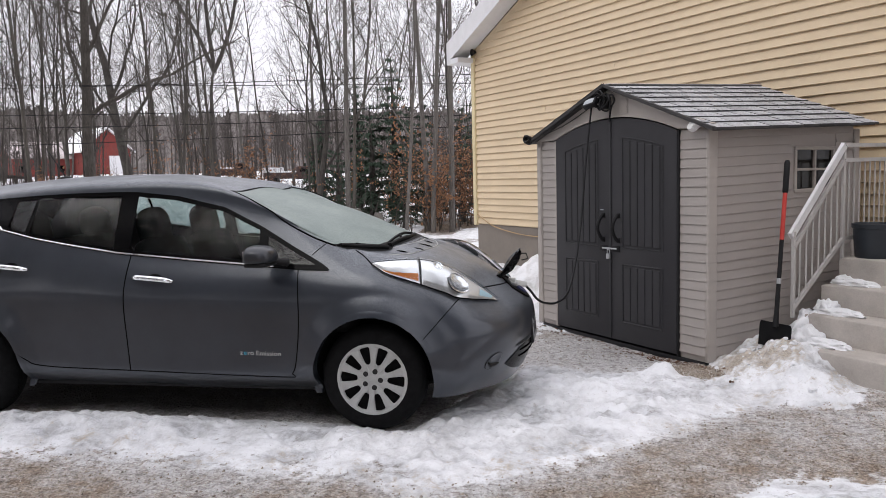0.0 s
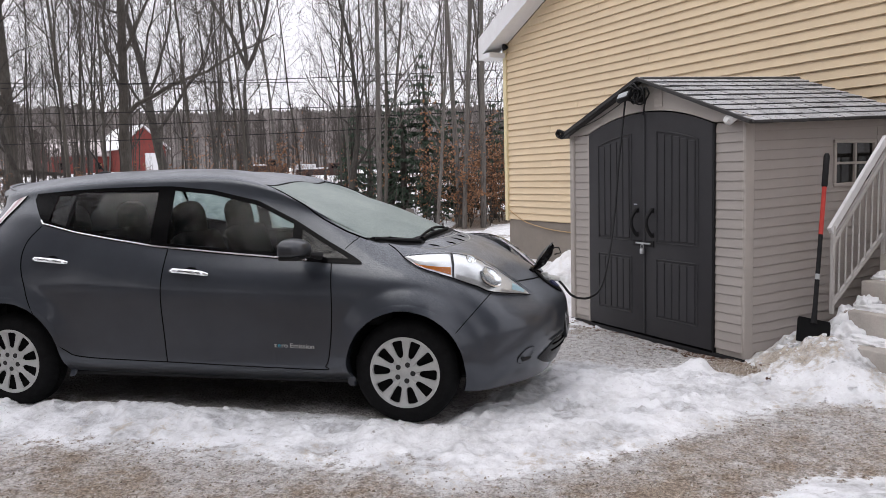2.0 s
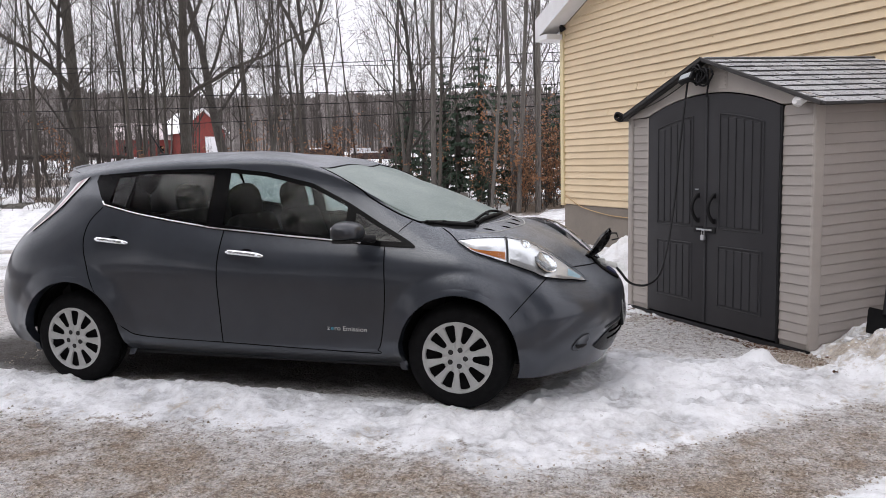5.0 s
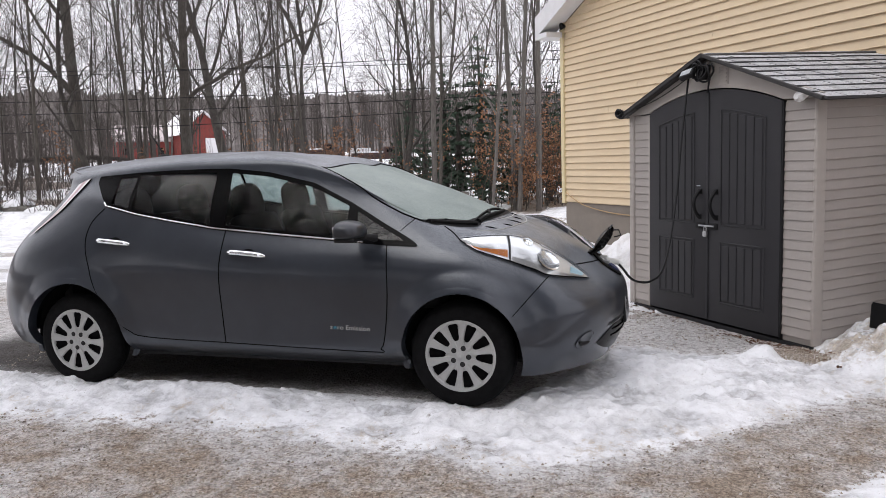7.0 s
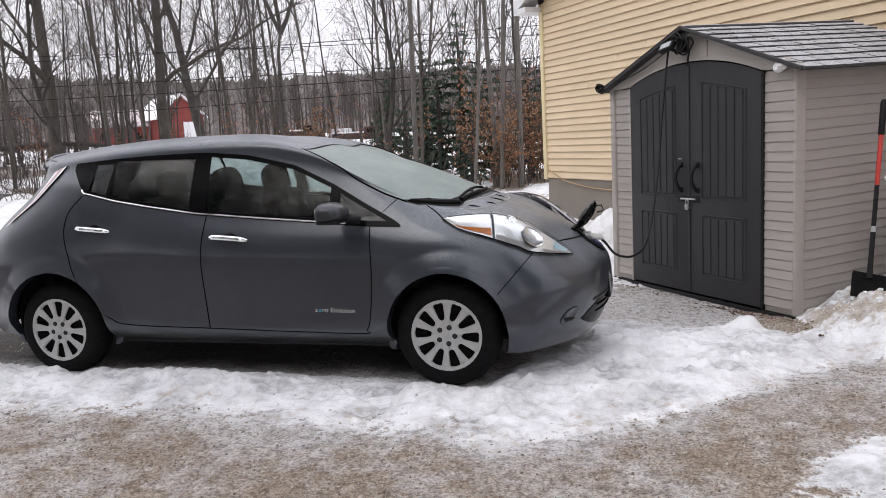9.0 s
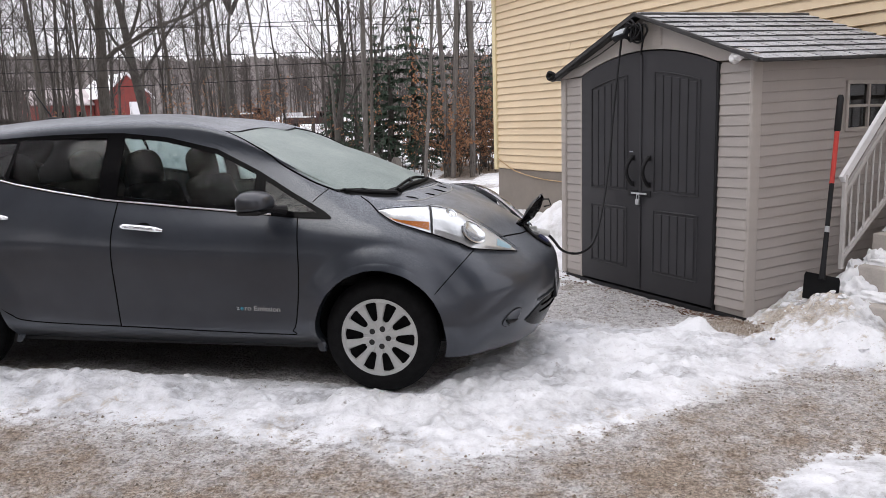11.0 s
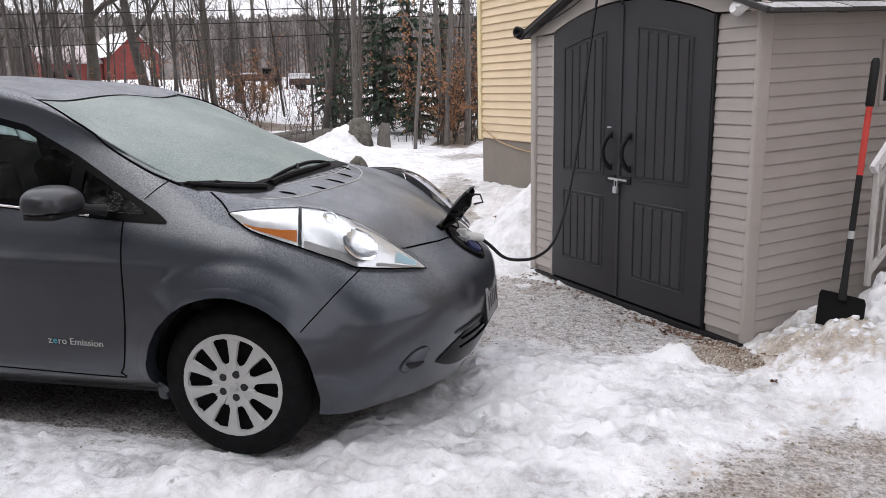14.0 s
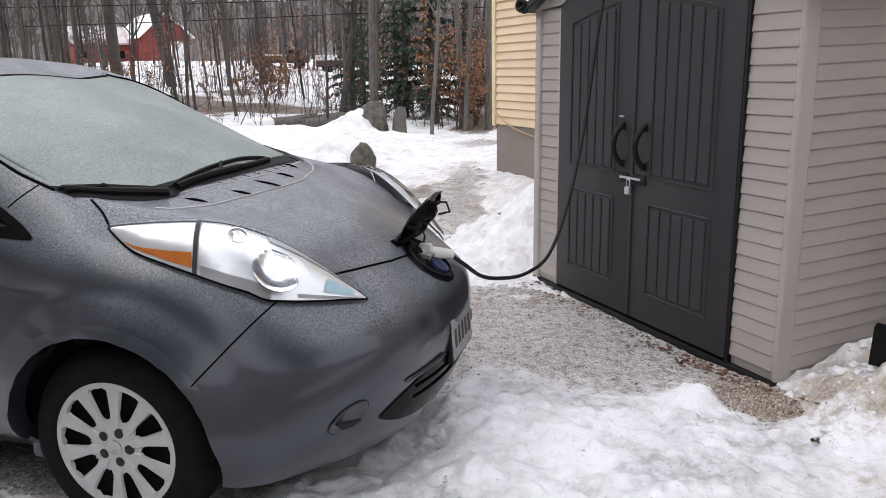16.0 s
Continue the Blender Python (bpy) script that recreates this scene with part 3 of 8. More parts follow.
def ground_height(x, y):
    x, y = np.asarray(x, float), np.asarray(y, float)
    away = -0.25 * x + 0.97 * y
    rise = np.clip(0.022 + 0.0016 * (-20 - x), 0.020, 0.036) * np.clip(away - 14, 0, 75) + 0.10 * step01(4, 8, away) + 0.5 * step01(13.5, 18.5, away) * step01(42, 26, away) * step01(-7.0, -14.0, x)
    rough = (0.03 * fbm(x, y, 1.3, 4, 3) + 0.016 * fbm(x, y, 8.0, 4, 5)) * step01(-60, 5, -np.hypot(x, y)) + 0.9 * fbm(x, y, 0.06, 3, 8) * step01(14, 40, away)
    corner = 0.024 * np.exp(-((x - 2.15) / 0.40) ** 2 - ((y - 1.62) / 0.28) ** 2)   # litter swept up to the shed's corner
    clumps = 0.011 * (0.45 - cells(x + 0.03 * fbm(x, y, 9.0, 2, 12), y, 17.0, 14)) * step01(5.5, 3.5, np.hypot(x, y))
    u, v = yard_xy(x, y)
    apron = 0.065 * step01(-0.45, 0.25, v) * step01(0.35, 0.85, u) * step01(6.0, 3.5, u) * step01(3.5, 2.0, v)   # the drive rises to the steps
    return rise + rough + corner + clumps + apron


NEAR_EDGE = [(-9, -0.90), (-4, -0.76), (-2.67, -0.62), (-0.83, -0.60), (0.45, -0.80), (1.16, -0.39), (1.83, 0.30), (2.29, 0.72), (3.36, 0.98), (5, 1.1)]
FAR_EDGE = [(-9, 0.35), (-3.5, 0.14), (-1.6, 0.13), (-0.8, 0.14), (-0.4, 0.09), (0.22, 0.08), (0.36, 0.50), (0.55, 1.0), (0.78, 1.62), (1.0, 1.60), (1.25, 1.47), (1.73, 1.58), (1.9, 1.65), (2.1, 1.9), (2.5, 2.4), (5, 3)]
CORNER_EDGE = [(1.6, -1.4), (1.76, -1.05), (1.86, -0.88), (1.98, -0.68), (2.13, -0.58), (2.33, -0.51), (2.69, -0.43), (4, -0.1), (6, 0.1)]

BERM = [(-40, 0.6), (-12, 0.52), (-6.6, 0.40), (-4.9, 0.32), (-3.4, 0.18), (-1.4, 0.0), (20, 0.0)]   # the ploughed bank along the wood


def table_of(table, x):
    t = np.array(table)
    return np.interp(x, t[:, 0], t[:, 1])


def yard_xy(x, y):
    dx, dy = x - 2.151, y - 1.677
    return dx * 0.6236 - dy * 0.7817, dx * 0.7817 + dy * 0.6236


def snow_depth(x, y):
    """Depth of the snow over the ground; below zero where there is none."""
    x, y = np.asarray(x, float), np.asarray(y, float)
    n1, n2, n3 = fbm(x, y, 1.1, 4, 21), fbm(x, y, 5.0, 4, 33), fbm(x, y, 17.0, 3, 45)
    ridge = 0.25 - np.abs(fbm(x, y, 3.2, 3, 61)) * 2
    lumps = 0.05 * n1 + 0.065 * n2 + 0.055 * n3 + 0.03 * ridge + trodden(x, y)
    lo, hi = table_of(NEAR_EDGE, x), table_of(FAR_EDGE, x)
    front = step01(0.0, 0.5, x)
    inside = np.minimum((y - lo) * 0.13, (hi - y) * (0.42 - 0.29 * front))
    strip = np.minimum(inside, 0.058 - 0.008 * front) + lumps * np.clip(0.30 + inside * 17, 0.08, 1.15)
    strip = np.where((x < -9) | (x > 5), -0.2, strip)
    bank = np.minimum((hi - 0.12 - y) * 0.9, (y - hi + 0.55) * 0.25)
    strip = np.where((x > -6) & (x < 0.2), np.maximum(strip, np.minimum(bank, 0.062) + lumps), strip)
    c = np.minimum((table_of(CORNER_EDGE, x) - y) * 0.2, 0.06) + 0.5 * lumps
    corner = np.minimum(c, (y + 1.12 + 0.15 * np.clip(x - 2, 0, 4)) * 0.3 + lumps)
    corner = np.where(x > 1.5, corner, -0.2)
    u, v = yard_xy(x, y)
    pile = 0.40 * np.exp(-((u - 0.42) / 0.40) ** 2 - ((v - 0.78) / 0.50) ** 2) + 0.15 * np.exp(-((u - 0.10) / 0.22) ** 2 - ((v - 0.38) / 0.24) ** 2) + 0.10 * np.exp(-((u - 0.80) / 0.34) ** 2 - ((v - 0.02) / 0.28) ** 2) + 0.10 * np.exp(-((u - 0.25) / 0.75) ** 2 - ((v + 0.12) / 0.32) ** 2) + 0.10 * np.exp(-((u - 0.68) / 0.30) ** 2 - ((v - 0.20) / 0.22) ** 2) + 0.105 * np.exp(-((u - 0.42) / 0.22) ** 2 - ((v - 0.17) / 0.20) ** 2) - 0.06 + 1.25 * lumps - 0.3 * step01(1.3, 2.0, np.hypot(u - 0.4, v - 0.4))
    pile = np.where(u < 0.02, pile - 0.5 * (0.02 - u), pile)
    bare = 0.30 * np.exp(-((u - 0.06) / 0.17) ** 2 - ((v + 0.15) / 0.12) ** 2)
    tongue = 0.17 * np.exp(-((u + 0.03) / 0.13) ** 2 - ((v + 0.42) / 0.16) ** 2) - 0.05 + lumps - 0.2 * step01(0.6, 1.1, np.hypot(u, v + 0.4))
    banked = np.maximum(0.52 * np.exp(-((x + 2.85) / 0.58) ** 2 - ((y - 8.6) / 0.7) ** 2), 0.66 * np.exp(-((x + 4.30) / np.where(x < -4.30, 0.95, 0.30)) ** 2 - ((y - 13.75) / 0.6) ** 2))
    mound = 0.62 * np.exp(-((x - 0.85) / 0.62) ** 2 - ((y - 4.85) / 1.15) ** 2) - 0.07 + 1.3 * lumps - 0.25 * step01(1.5, 2.2, np.hypot(x - 0.85, (y - 4.85) / 1.6))
    toe = 0.16 * np.exp(-((x - 0.55) / 0.55) ** 2 - ((y - 3.5) / 0.45) ** 2) - 0.07 + lumps - 0.25 * step01(1.1, 1.8, np.hypot(x - 0.55, y - 3.5))
    path = np.exp(-((x - (0.15 - 0.21 * (y - 3.5))) / 0.42) ** 2) + 0.9 * np.exp(-((x + 1.1) / 0.35) ** 2 - ((y - 6.6) / 0.6) ** 2)
    tracks = np.exp(-((y - 8.2 - 0.25 * x - 0.3 * np.sin(x * 0.5)) / 0.35) ** 2) + np.exp(-((y - 6.4 - 0.22 * x) / 0.3) ** 2) + 0.8 * np.exp(-((y - 12.3 + 0.1 * x) / 0.4) ** 2)
    back = 0.055 + 0.8 * lumps - 0.085 * path * step01(3.0, 3.6, y) - 0.11 * tracks * step01(-1.0, -2.5, x) - 0.10 * np.clip(tracks, 0, 1) * step01(11, 12, y)
    back = np.where(y < 4.2, back - (4.2 - y) * 0.12, back) + 0.22 * np.exp(-((x + 3.4) / 1.9) ** 2 - ((y - 10.2) / 1.5) ** 2)
    away = -0.25 * x + 0.97 * y
    woods = fbm(x, y, 0.16, 4, 71) * 0.5 + 0.25 * fbm(x, y, 0.9, 3, 72) + 0.02
    clear = 0.22 * np.exp(-((x + 26) / 14) ** 2 - ((y - 46) / 14) ** 2) + 0.25 * np.exp(-((x + 50) / 22) ** 2 - ((y - 72) / 18) ** 2)
    back = np.where(away > 13.5, np.minimum(back + 0.02 - 0.05 * step01(13.5, 15.5, away), woods + clear), back)
    berm = table_of(BERM, x) * np.exp(-((away - 13.4 - 0.5 * fbm(x, y, 0.4, 3, 77)) / 0.95) ** 2) - 0.03 + 0.7 * lumps
    thick = table_of(BERM, x) * np.exp(-((away - 13.4) / 1.3) ** 2)
    berm = berm - 0.2 * step01(0.03, 0.005, thick)
    loose = banked - 0.05 + lumps - 0.2 * step01(0.03, 0.005, banked)
    depth = np.maximum.reduce([loose, berm, strip, corner, pile, tongue, mound, toe, back]) - bare
    under_car = step01(-3.7, -3.4, x) * step01(0.26, 0.08, x) * step01(0.12, 0.28, y) * step01(1.85, 1.65, y)
    return depth - 0.25 * under_car


def snow_top(x, y):
    """Height of the snow's face: it thins out to nothing at its edges."""
    raw_depth = snow_depth(x, y)
    d = np.maximum(raw_depth, 0)
    return ground_height(x, y) + 0.005 * step01(0.0, 0.012, d) + d * d / (d + 0.022) + 0.8 * np.clip(raw_depth, -0.03, 0)


def ice_share(x, y):
    """How far the gravel is glazed with ice."""
    lo = table_of(NEAR_EDGE, x)
    glaze = np.exp(-np.clip(lo - y, 0, 9) / 0.34) * 0.72
    pad = np.exp(-((x - 1.1) / 1.1) ** 4 - ((y - 2.2) / 1.4) ** 4) * 0.62
    left = 0.45 * np.exp(-((x + 2.6) / 1.6) ** 2 - ((y + 1.55) / 0.55) ** 2)
    right = 0.55 * np.exp(-((x - 2.5) / 0.9) ** 2 - ((y - 0.3) / 0.55) ** 2)
    back = 0.75 * step01(2.4, 3.4, y)
    u, v = yard_xy(x, y)
    dry = np.exp(-((u - 0.05) / 0.30) ** 2 - ((v + 0.15) / 0.18) ** 2)
    return np.clip(np.maximum.reduce([glaze, pad, left, right, back]) + 0.08 + 1.0 * fbm(x, y, 1.4, 5, 90) - 1.2 * dry, 0, 1)


def spread(lo, hi, fine, far, grow):
    """Grid lines: even between lo and hi, wider and wider out to far."""
    mid = np.arange(lo, hi + fine / 2, fine)
    out, gap = [], fine
    a, b = [lo], [hi]
    while b[-1] < far:
        gap *= grow
        b.append(b[-1] + gap)
        a.append(a[-1] - gap)
    return np.array(a[:0:-1] + list(mid) + b[1:])


def sheet(name, xs, ys, height, mat, keep=None, attributes=()):
    X, Y = np.meshgrid(xs, ys)
    Z = height(X, Y)
    nx, ny = len(xs), len(ys)
    verts = np.stack([X.ravel(), Y.ravel(), Z.ravel()], 1)
    i = np.arange(nx * ny).reshape(ny, nx)
    faces = np.stack([i[:-1, :-1], i[:-1, 1:], i[1:, 1:], i[1:, :-1]], -1).reshape(-1, 4)
    values = [(n, f(X, Y).ravel()) for n, f in attributes]
    if keep is not None:
        ok = keep(X, Y).ravel()
        faces = faces[ok[faces].any(1)]
        used = np.unique(faces)
        back = np.zeros(nx * ny, int)
        back[used] = np.arange(len(used))
        verts, faces, values = verts[used], back[faces], [(n, v[used]) for n, v in values]
    mesh = bpy.data.meshes.new(name)
    mesh.from_pydata(verts.tolist(), [], faces.tolist())
    for n, v in values:
        at = mesh.attributes.new(n, "FLOAT", "POINT")
        at.data.foreach_set("value", v.astype(np.float32))
    return finish(name, mesh, mat, angle=180)


def litter_share(x, y):
    away = -0.25 * x + 0.97 * y
    grass = 0.9 * np.exp(-((x + 0.95) / 0.38) ** 2 - ((y - 6.3) / 0.7) ** 2) + 0.8 * np.exp(-((x + 0.3) / 0.3) ** 2 - ((y - 9.4) / 0.9) ** 2) + 0.7 * np.exp(-((x + 0.9) / 0.5) ** 2 - ((y - 12.4) / 0.35) ** 2)
    grass = grass * step01(-0.25, 0.15, fbm(x, y, 3.0, 4, 57))
    return np.clip(np.maximum(step01(13.0, 16.0, away) * 0.95, grass), 0, 1)


def shaded_soil_share(x, y):
    """Bare wet soil of the parking place, thawed and never ploughed, with the shade under the car painted in."""
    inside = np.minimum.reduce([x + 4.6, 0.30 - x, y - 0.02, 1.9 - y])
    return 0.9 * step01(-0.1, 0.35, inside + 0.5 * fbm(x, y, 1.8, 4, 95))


def hollow_share(x, y):
    """How far the trodden snow by the drive turns grey: in its dents, broken up by noise."""
    near = step01(3.6, 2.6, y) * step01(-6.0, -4.5, x)
    low = step01(0.002, -0.018, trodden(x, y) + 0.045 * fbm(x, y, 3.4, 5, 161, 0.65))
    return np.clip(low * near * 0.62, 0, 1)


def crust_share(x, y):
    """How far the gravel is hidden by snow: a thin crust round the deeper snow."""
    return step01(-0.052, 0.026, snow_depth(x, y))


def sand_share(x, y):
    """Sand thrown up with the snow beside the shed and scattered on the drive's edge."""
    u, v = yard_xy(x, y)
    heap = 1.1 * np.exp(-((u - 0.36) / 0.36) ** 2 - ((v - 0.12) / 0.45) ** 2)
    edge = 0.42 * np.exp(-((y - table_of(NEAR_EDGE, x) - 0.05) / 0.22) ** 2)
    return np.clip(np.maximum(heap, edge) + 0.5 * fbm(x, y, 5.0, 4, 99), 0, 1)


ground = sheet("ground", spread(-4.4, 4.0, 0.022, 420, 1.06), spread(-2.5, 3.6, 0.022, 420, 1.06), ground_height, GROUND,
               attributes=(("ice", ice_share), ("litter", litter_share), ("shaded_soil", shaded_soil_share), ("crust", crust_share), ("sand", sand_share), ("hollow", hollow_share)))
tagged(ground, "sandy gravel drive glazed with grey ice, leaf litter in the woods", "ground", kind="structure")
snow = sheet("snow", spread(-4.2, 3.7, 0.0145, 90, 1.05), spread(-1.4, 3.2, 0.0145, 90, 1.05), snow_top, SNOW,
             keep=lambda x, y: snow_depth(x, y) > 0.0, attributes=(("ice", ice_share), ("shaded_soil", shaded_soil_share), ("crust", crust_share), ("sand", sand_share), ("hollow", hollow_share)))
tagged(snow, "trodden lumpy white snow left along the gravel drive", "snow", kind="stuff")


def build_debris():
    rng = random.Random(9)
    verts, faces = [], []
    spots = []
    while len(spots) < 36000:
        if len(spots) < 28500:
            x, y = rng.uniform(-3.8, 3.6), rng.uniform(-2.4, 0.9)
        elif len(spots) < 33500:
            x, y = rng.uniform(0.4, 2.2), rng.uniform(0.9, 3.3)
        else:
            x, y = rng.gauss(2.10, 0.15), rng.gauss(1.53, 0.11)
        spots.append((x, y))
    pts = np.array(spots)
    deep, z, glazed = snow_depth(pts[:, 0], pts[:, 1]), ground_height(pts[:, 0], pts[:, 1]), ice_share(pts[:, 0], pts[:, 1])
    for (x, y), d, h, g in zip(spots, deep, z, glazed):
        if d > 0.004 or rng.random() < 0.85 * g or (-3.5 < x < 0.5 and y > 0.05):
            continue
        s = 0.0038 + 0.0075 * rng.random() ** 4
        b = len(verts)
        t = rng.uniform(0, 3.1)
        c, e = math.cos(t), math.sin(t)
        sx, sy, sz = s * rng.uniform(0.8, 1.5), s * rng.uniform(0.7, 1.1), s * rng.uniform(0.7, 1.15)
        base = h + max(d, 0)
        verts += [(x + c * sx, y + e * sx, base), (x - e * sy, y + c * sy, base), (x - c * sx, y - e * sx, base), (x + e * sy, y - c * sy, base), (x + 0.2 * sx, y, base + sz), (x, y, base - sz)]
        faces += [(b + i, b + (i + 1) % 4, b + 4) for i in range(4)]
    st = raw("loose_gravel", verts, faces, STONES, angle=20)
    tagged(st, "loose sandy gravel stones on the icy drive", "gravel", kind="stuff")
    leaf = bmesh.new()
    n = 22
    rim = []
    for k in range(n):
        a = 2 * math.pi * k / n
        r = 0.025 * (0.62 + 0.38 * abs(math.cos(2.5 * a))) * (1.15 if abs(a - math.pi / 2) < 0.5 else 1.0)
        rim.append(leaf.verts.new((r * math.cos(a), r * math.sin(a), 0.012 * math.sin(2 * a) + 0.008)))
    mid = leaf.verts.new((0, 0, 0.002))
    for k in range(n):
        leaf.faces.new((mid, rim[k], rim[(k + 1) % n]))
    stalk = leaf.verts.new((0, -0.055, 0.010))
    leaf.faces.new((mid, rim[16], stalk))
    bmesh.ops.solidify(leaf, geom=leaf.faces[:], thickness=0.0012)
    first = part("dead_leaf", leaf, DEAD_LEAF)
    tagged(first, "curled brown dead leaf lying on the snow", "leaf", "dead leaves on the snow")
    for k, (x, y) in enumerate(((2.215, 1.085), (0.33, 4.55), (1.75, 1.95), (1.95, 2.0))):
        zz = float(ground_height(x, y)) + max(0.0, float(snow_depth(x, y))) + 0.004
        m = Matrix.Translation((x, y, zz)) @ Matrix.Rotation(rng.uniform(0, 6.28), 4, "Z") @ Matrix.Rotation(rng.uniform(-0.5, 0.5), 4, "X") @ Matrix.Scale(rng.uniform(0.7, 1.1), 4)
        if k == 0:
            first.matrix_world = m
        else:
            c = copy_thing(first, Matrix.Identity(4))
            c.matrix_world = m


def build_clods():
    """Broken lumps of crusted snow at the foot of the heap and along the ploughed edge."""
    rng = random.Random(31)
    verts, faces = [], []
    ball = bmesh.new()
    bmesh.ops.create_icosphere(ball, subdivisions=2, radius=1.0)
    shape = [v.co.copy() for v in ball.verts]
    tris = [tuple(v.index for v in f.verts) for f in ball.faces]
    ball.free()
    spots = []
    for k in range(120):
        if k < 108:
            u, v = rng.gauss(0.28, 0.26), rng.gauss(0.05, 0.28)
            if u < 0.05 and v > -0.05:
                continue
            x, y = 2.151 + 0.6236 * u + 0.7817 * v, 1.677 - 0.7817 * u + 0.6236 * v
        else:
            x = rng.uniform(-3.3, -0.4)
            y = float(table_of(FAR_EDGE, x)) + rng.gauss(-0.05, 0.05)
        spots.append((x, y))
    pts = np.array(spots)
    tops = snow_top(pts[:, 0], pts[:, 1])
    for (x, y), z in zip(spots, tops):
        size = 0.005 + 0.022 * rng.random() ** 2.0
        off = Vector((rng.uniform(0, 90), rng.uniform(0, 90), 0))
        b = len(verts)
        for c in shape:
            q = size * (1 + 0.8 * noise.noise(c * 1.4 + off) + 0.5 * noise.noise(c * 3.5 + off))
            verts.append((x + c.x * q * 1.2, y + c.y * q, z - size * 0.1 + c.z * q * 0.8))
        faces += [tuple(b + i for i in t) for t in tris]
    clods = raw("snow_clods", verts, faces, SNOW_DIRTY, angle=40)
    tagged(clods, "broken lumps of crusted snow on the ploughed edge", "snow", kind="stuff")


def build_litter():
    """Scraps of dead leaves blown against the shed's doorstep."""
    rng = random.Random(71)
    verts, faces = [], []
    for _ in range(420):
        u = rng.uniform(-2.1, 0.05) if rng.random() < 0.6 else rng.gauss(-0.15, 0.22)
        v = -0.03 - abs(rng.gauss(0, 0.07))
        x, y = 2.151 + 0.6236 * u + 0.7817 * v, 1.677 - 0.7817 * u + 0.6236 * v
        z = float(snow_top(x, y)) if float(snow_depth(x, y)) > 0 else float(ground_height(x, y))
        a, r = rng.uniform(0, 6.28), 0.006 + 0.016 * rng.random() ** 2
        c, e = math.cos(a) * r, math.sin(a) * r
        k, h = len(verts), r * rng.uniform(0.15, 0.6)
        verts += [(x + c, y + e, z + 0.002), (x - e * 0.5, y + c * 0.5, z + h), (x - c, y - e, z + 0.003), (x + e * 0.5, y - c * 0.5, z + h), (x, y, z + 0.001)]
        faces += [(k, k + 1, k + 4), (k + 1, k + 2, k + 4), (k + 2, k + 3, k + 4), (k + 3, k, k + 4)]
    scraps = raw("leaf_litter", verts, faces, DEAD_LEAF, angle=20)
    tagged(scraps, "brown scraps of dead leaves along the shed's doorstep", "leaf litter", kind="stuff")


build_debris()
build_clods()
build_litter()

# ---- the yellow house ----
HOUSE_Y, HOUSE_L, HOUSE_R, EAVE_Z, PITCH = 2.09, -6.82, 2.95, 3.50, 0.417
PEAK_X = (HOUSE_L + HOUSE_R) / 2
SILL_Z = 0.73


def roof_line(x):
    return EAVE_Z + PITCH * (min(x, 2 * PEAK_X - x) - HOUSE_L)


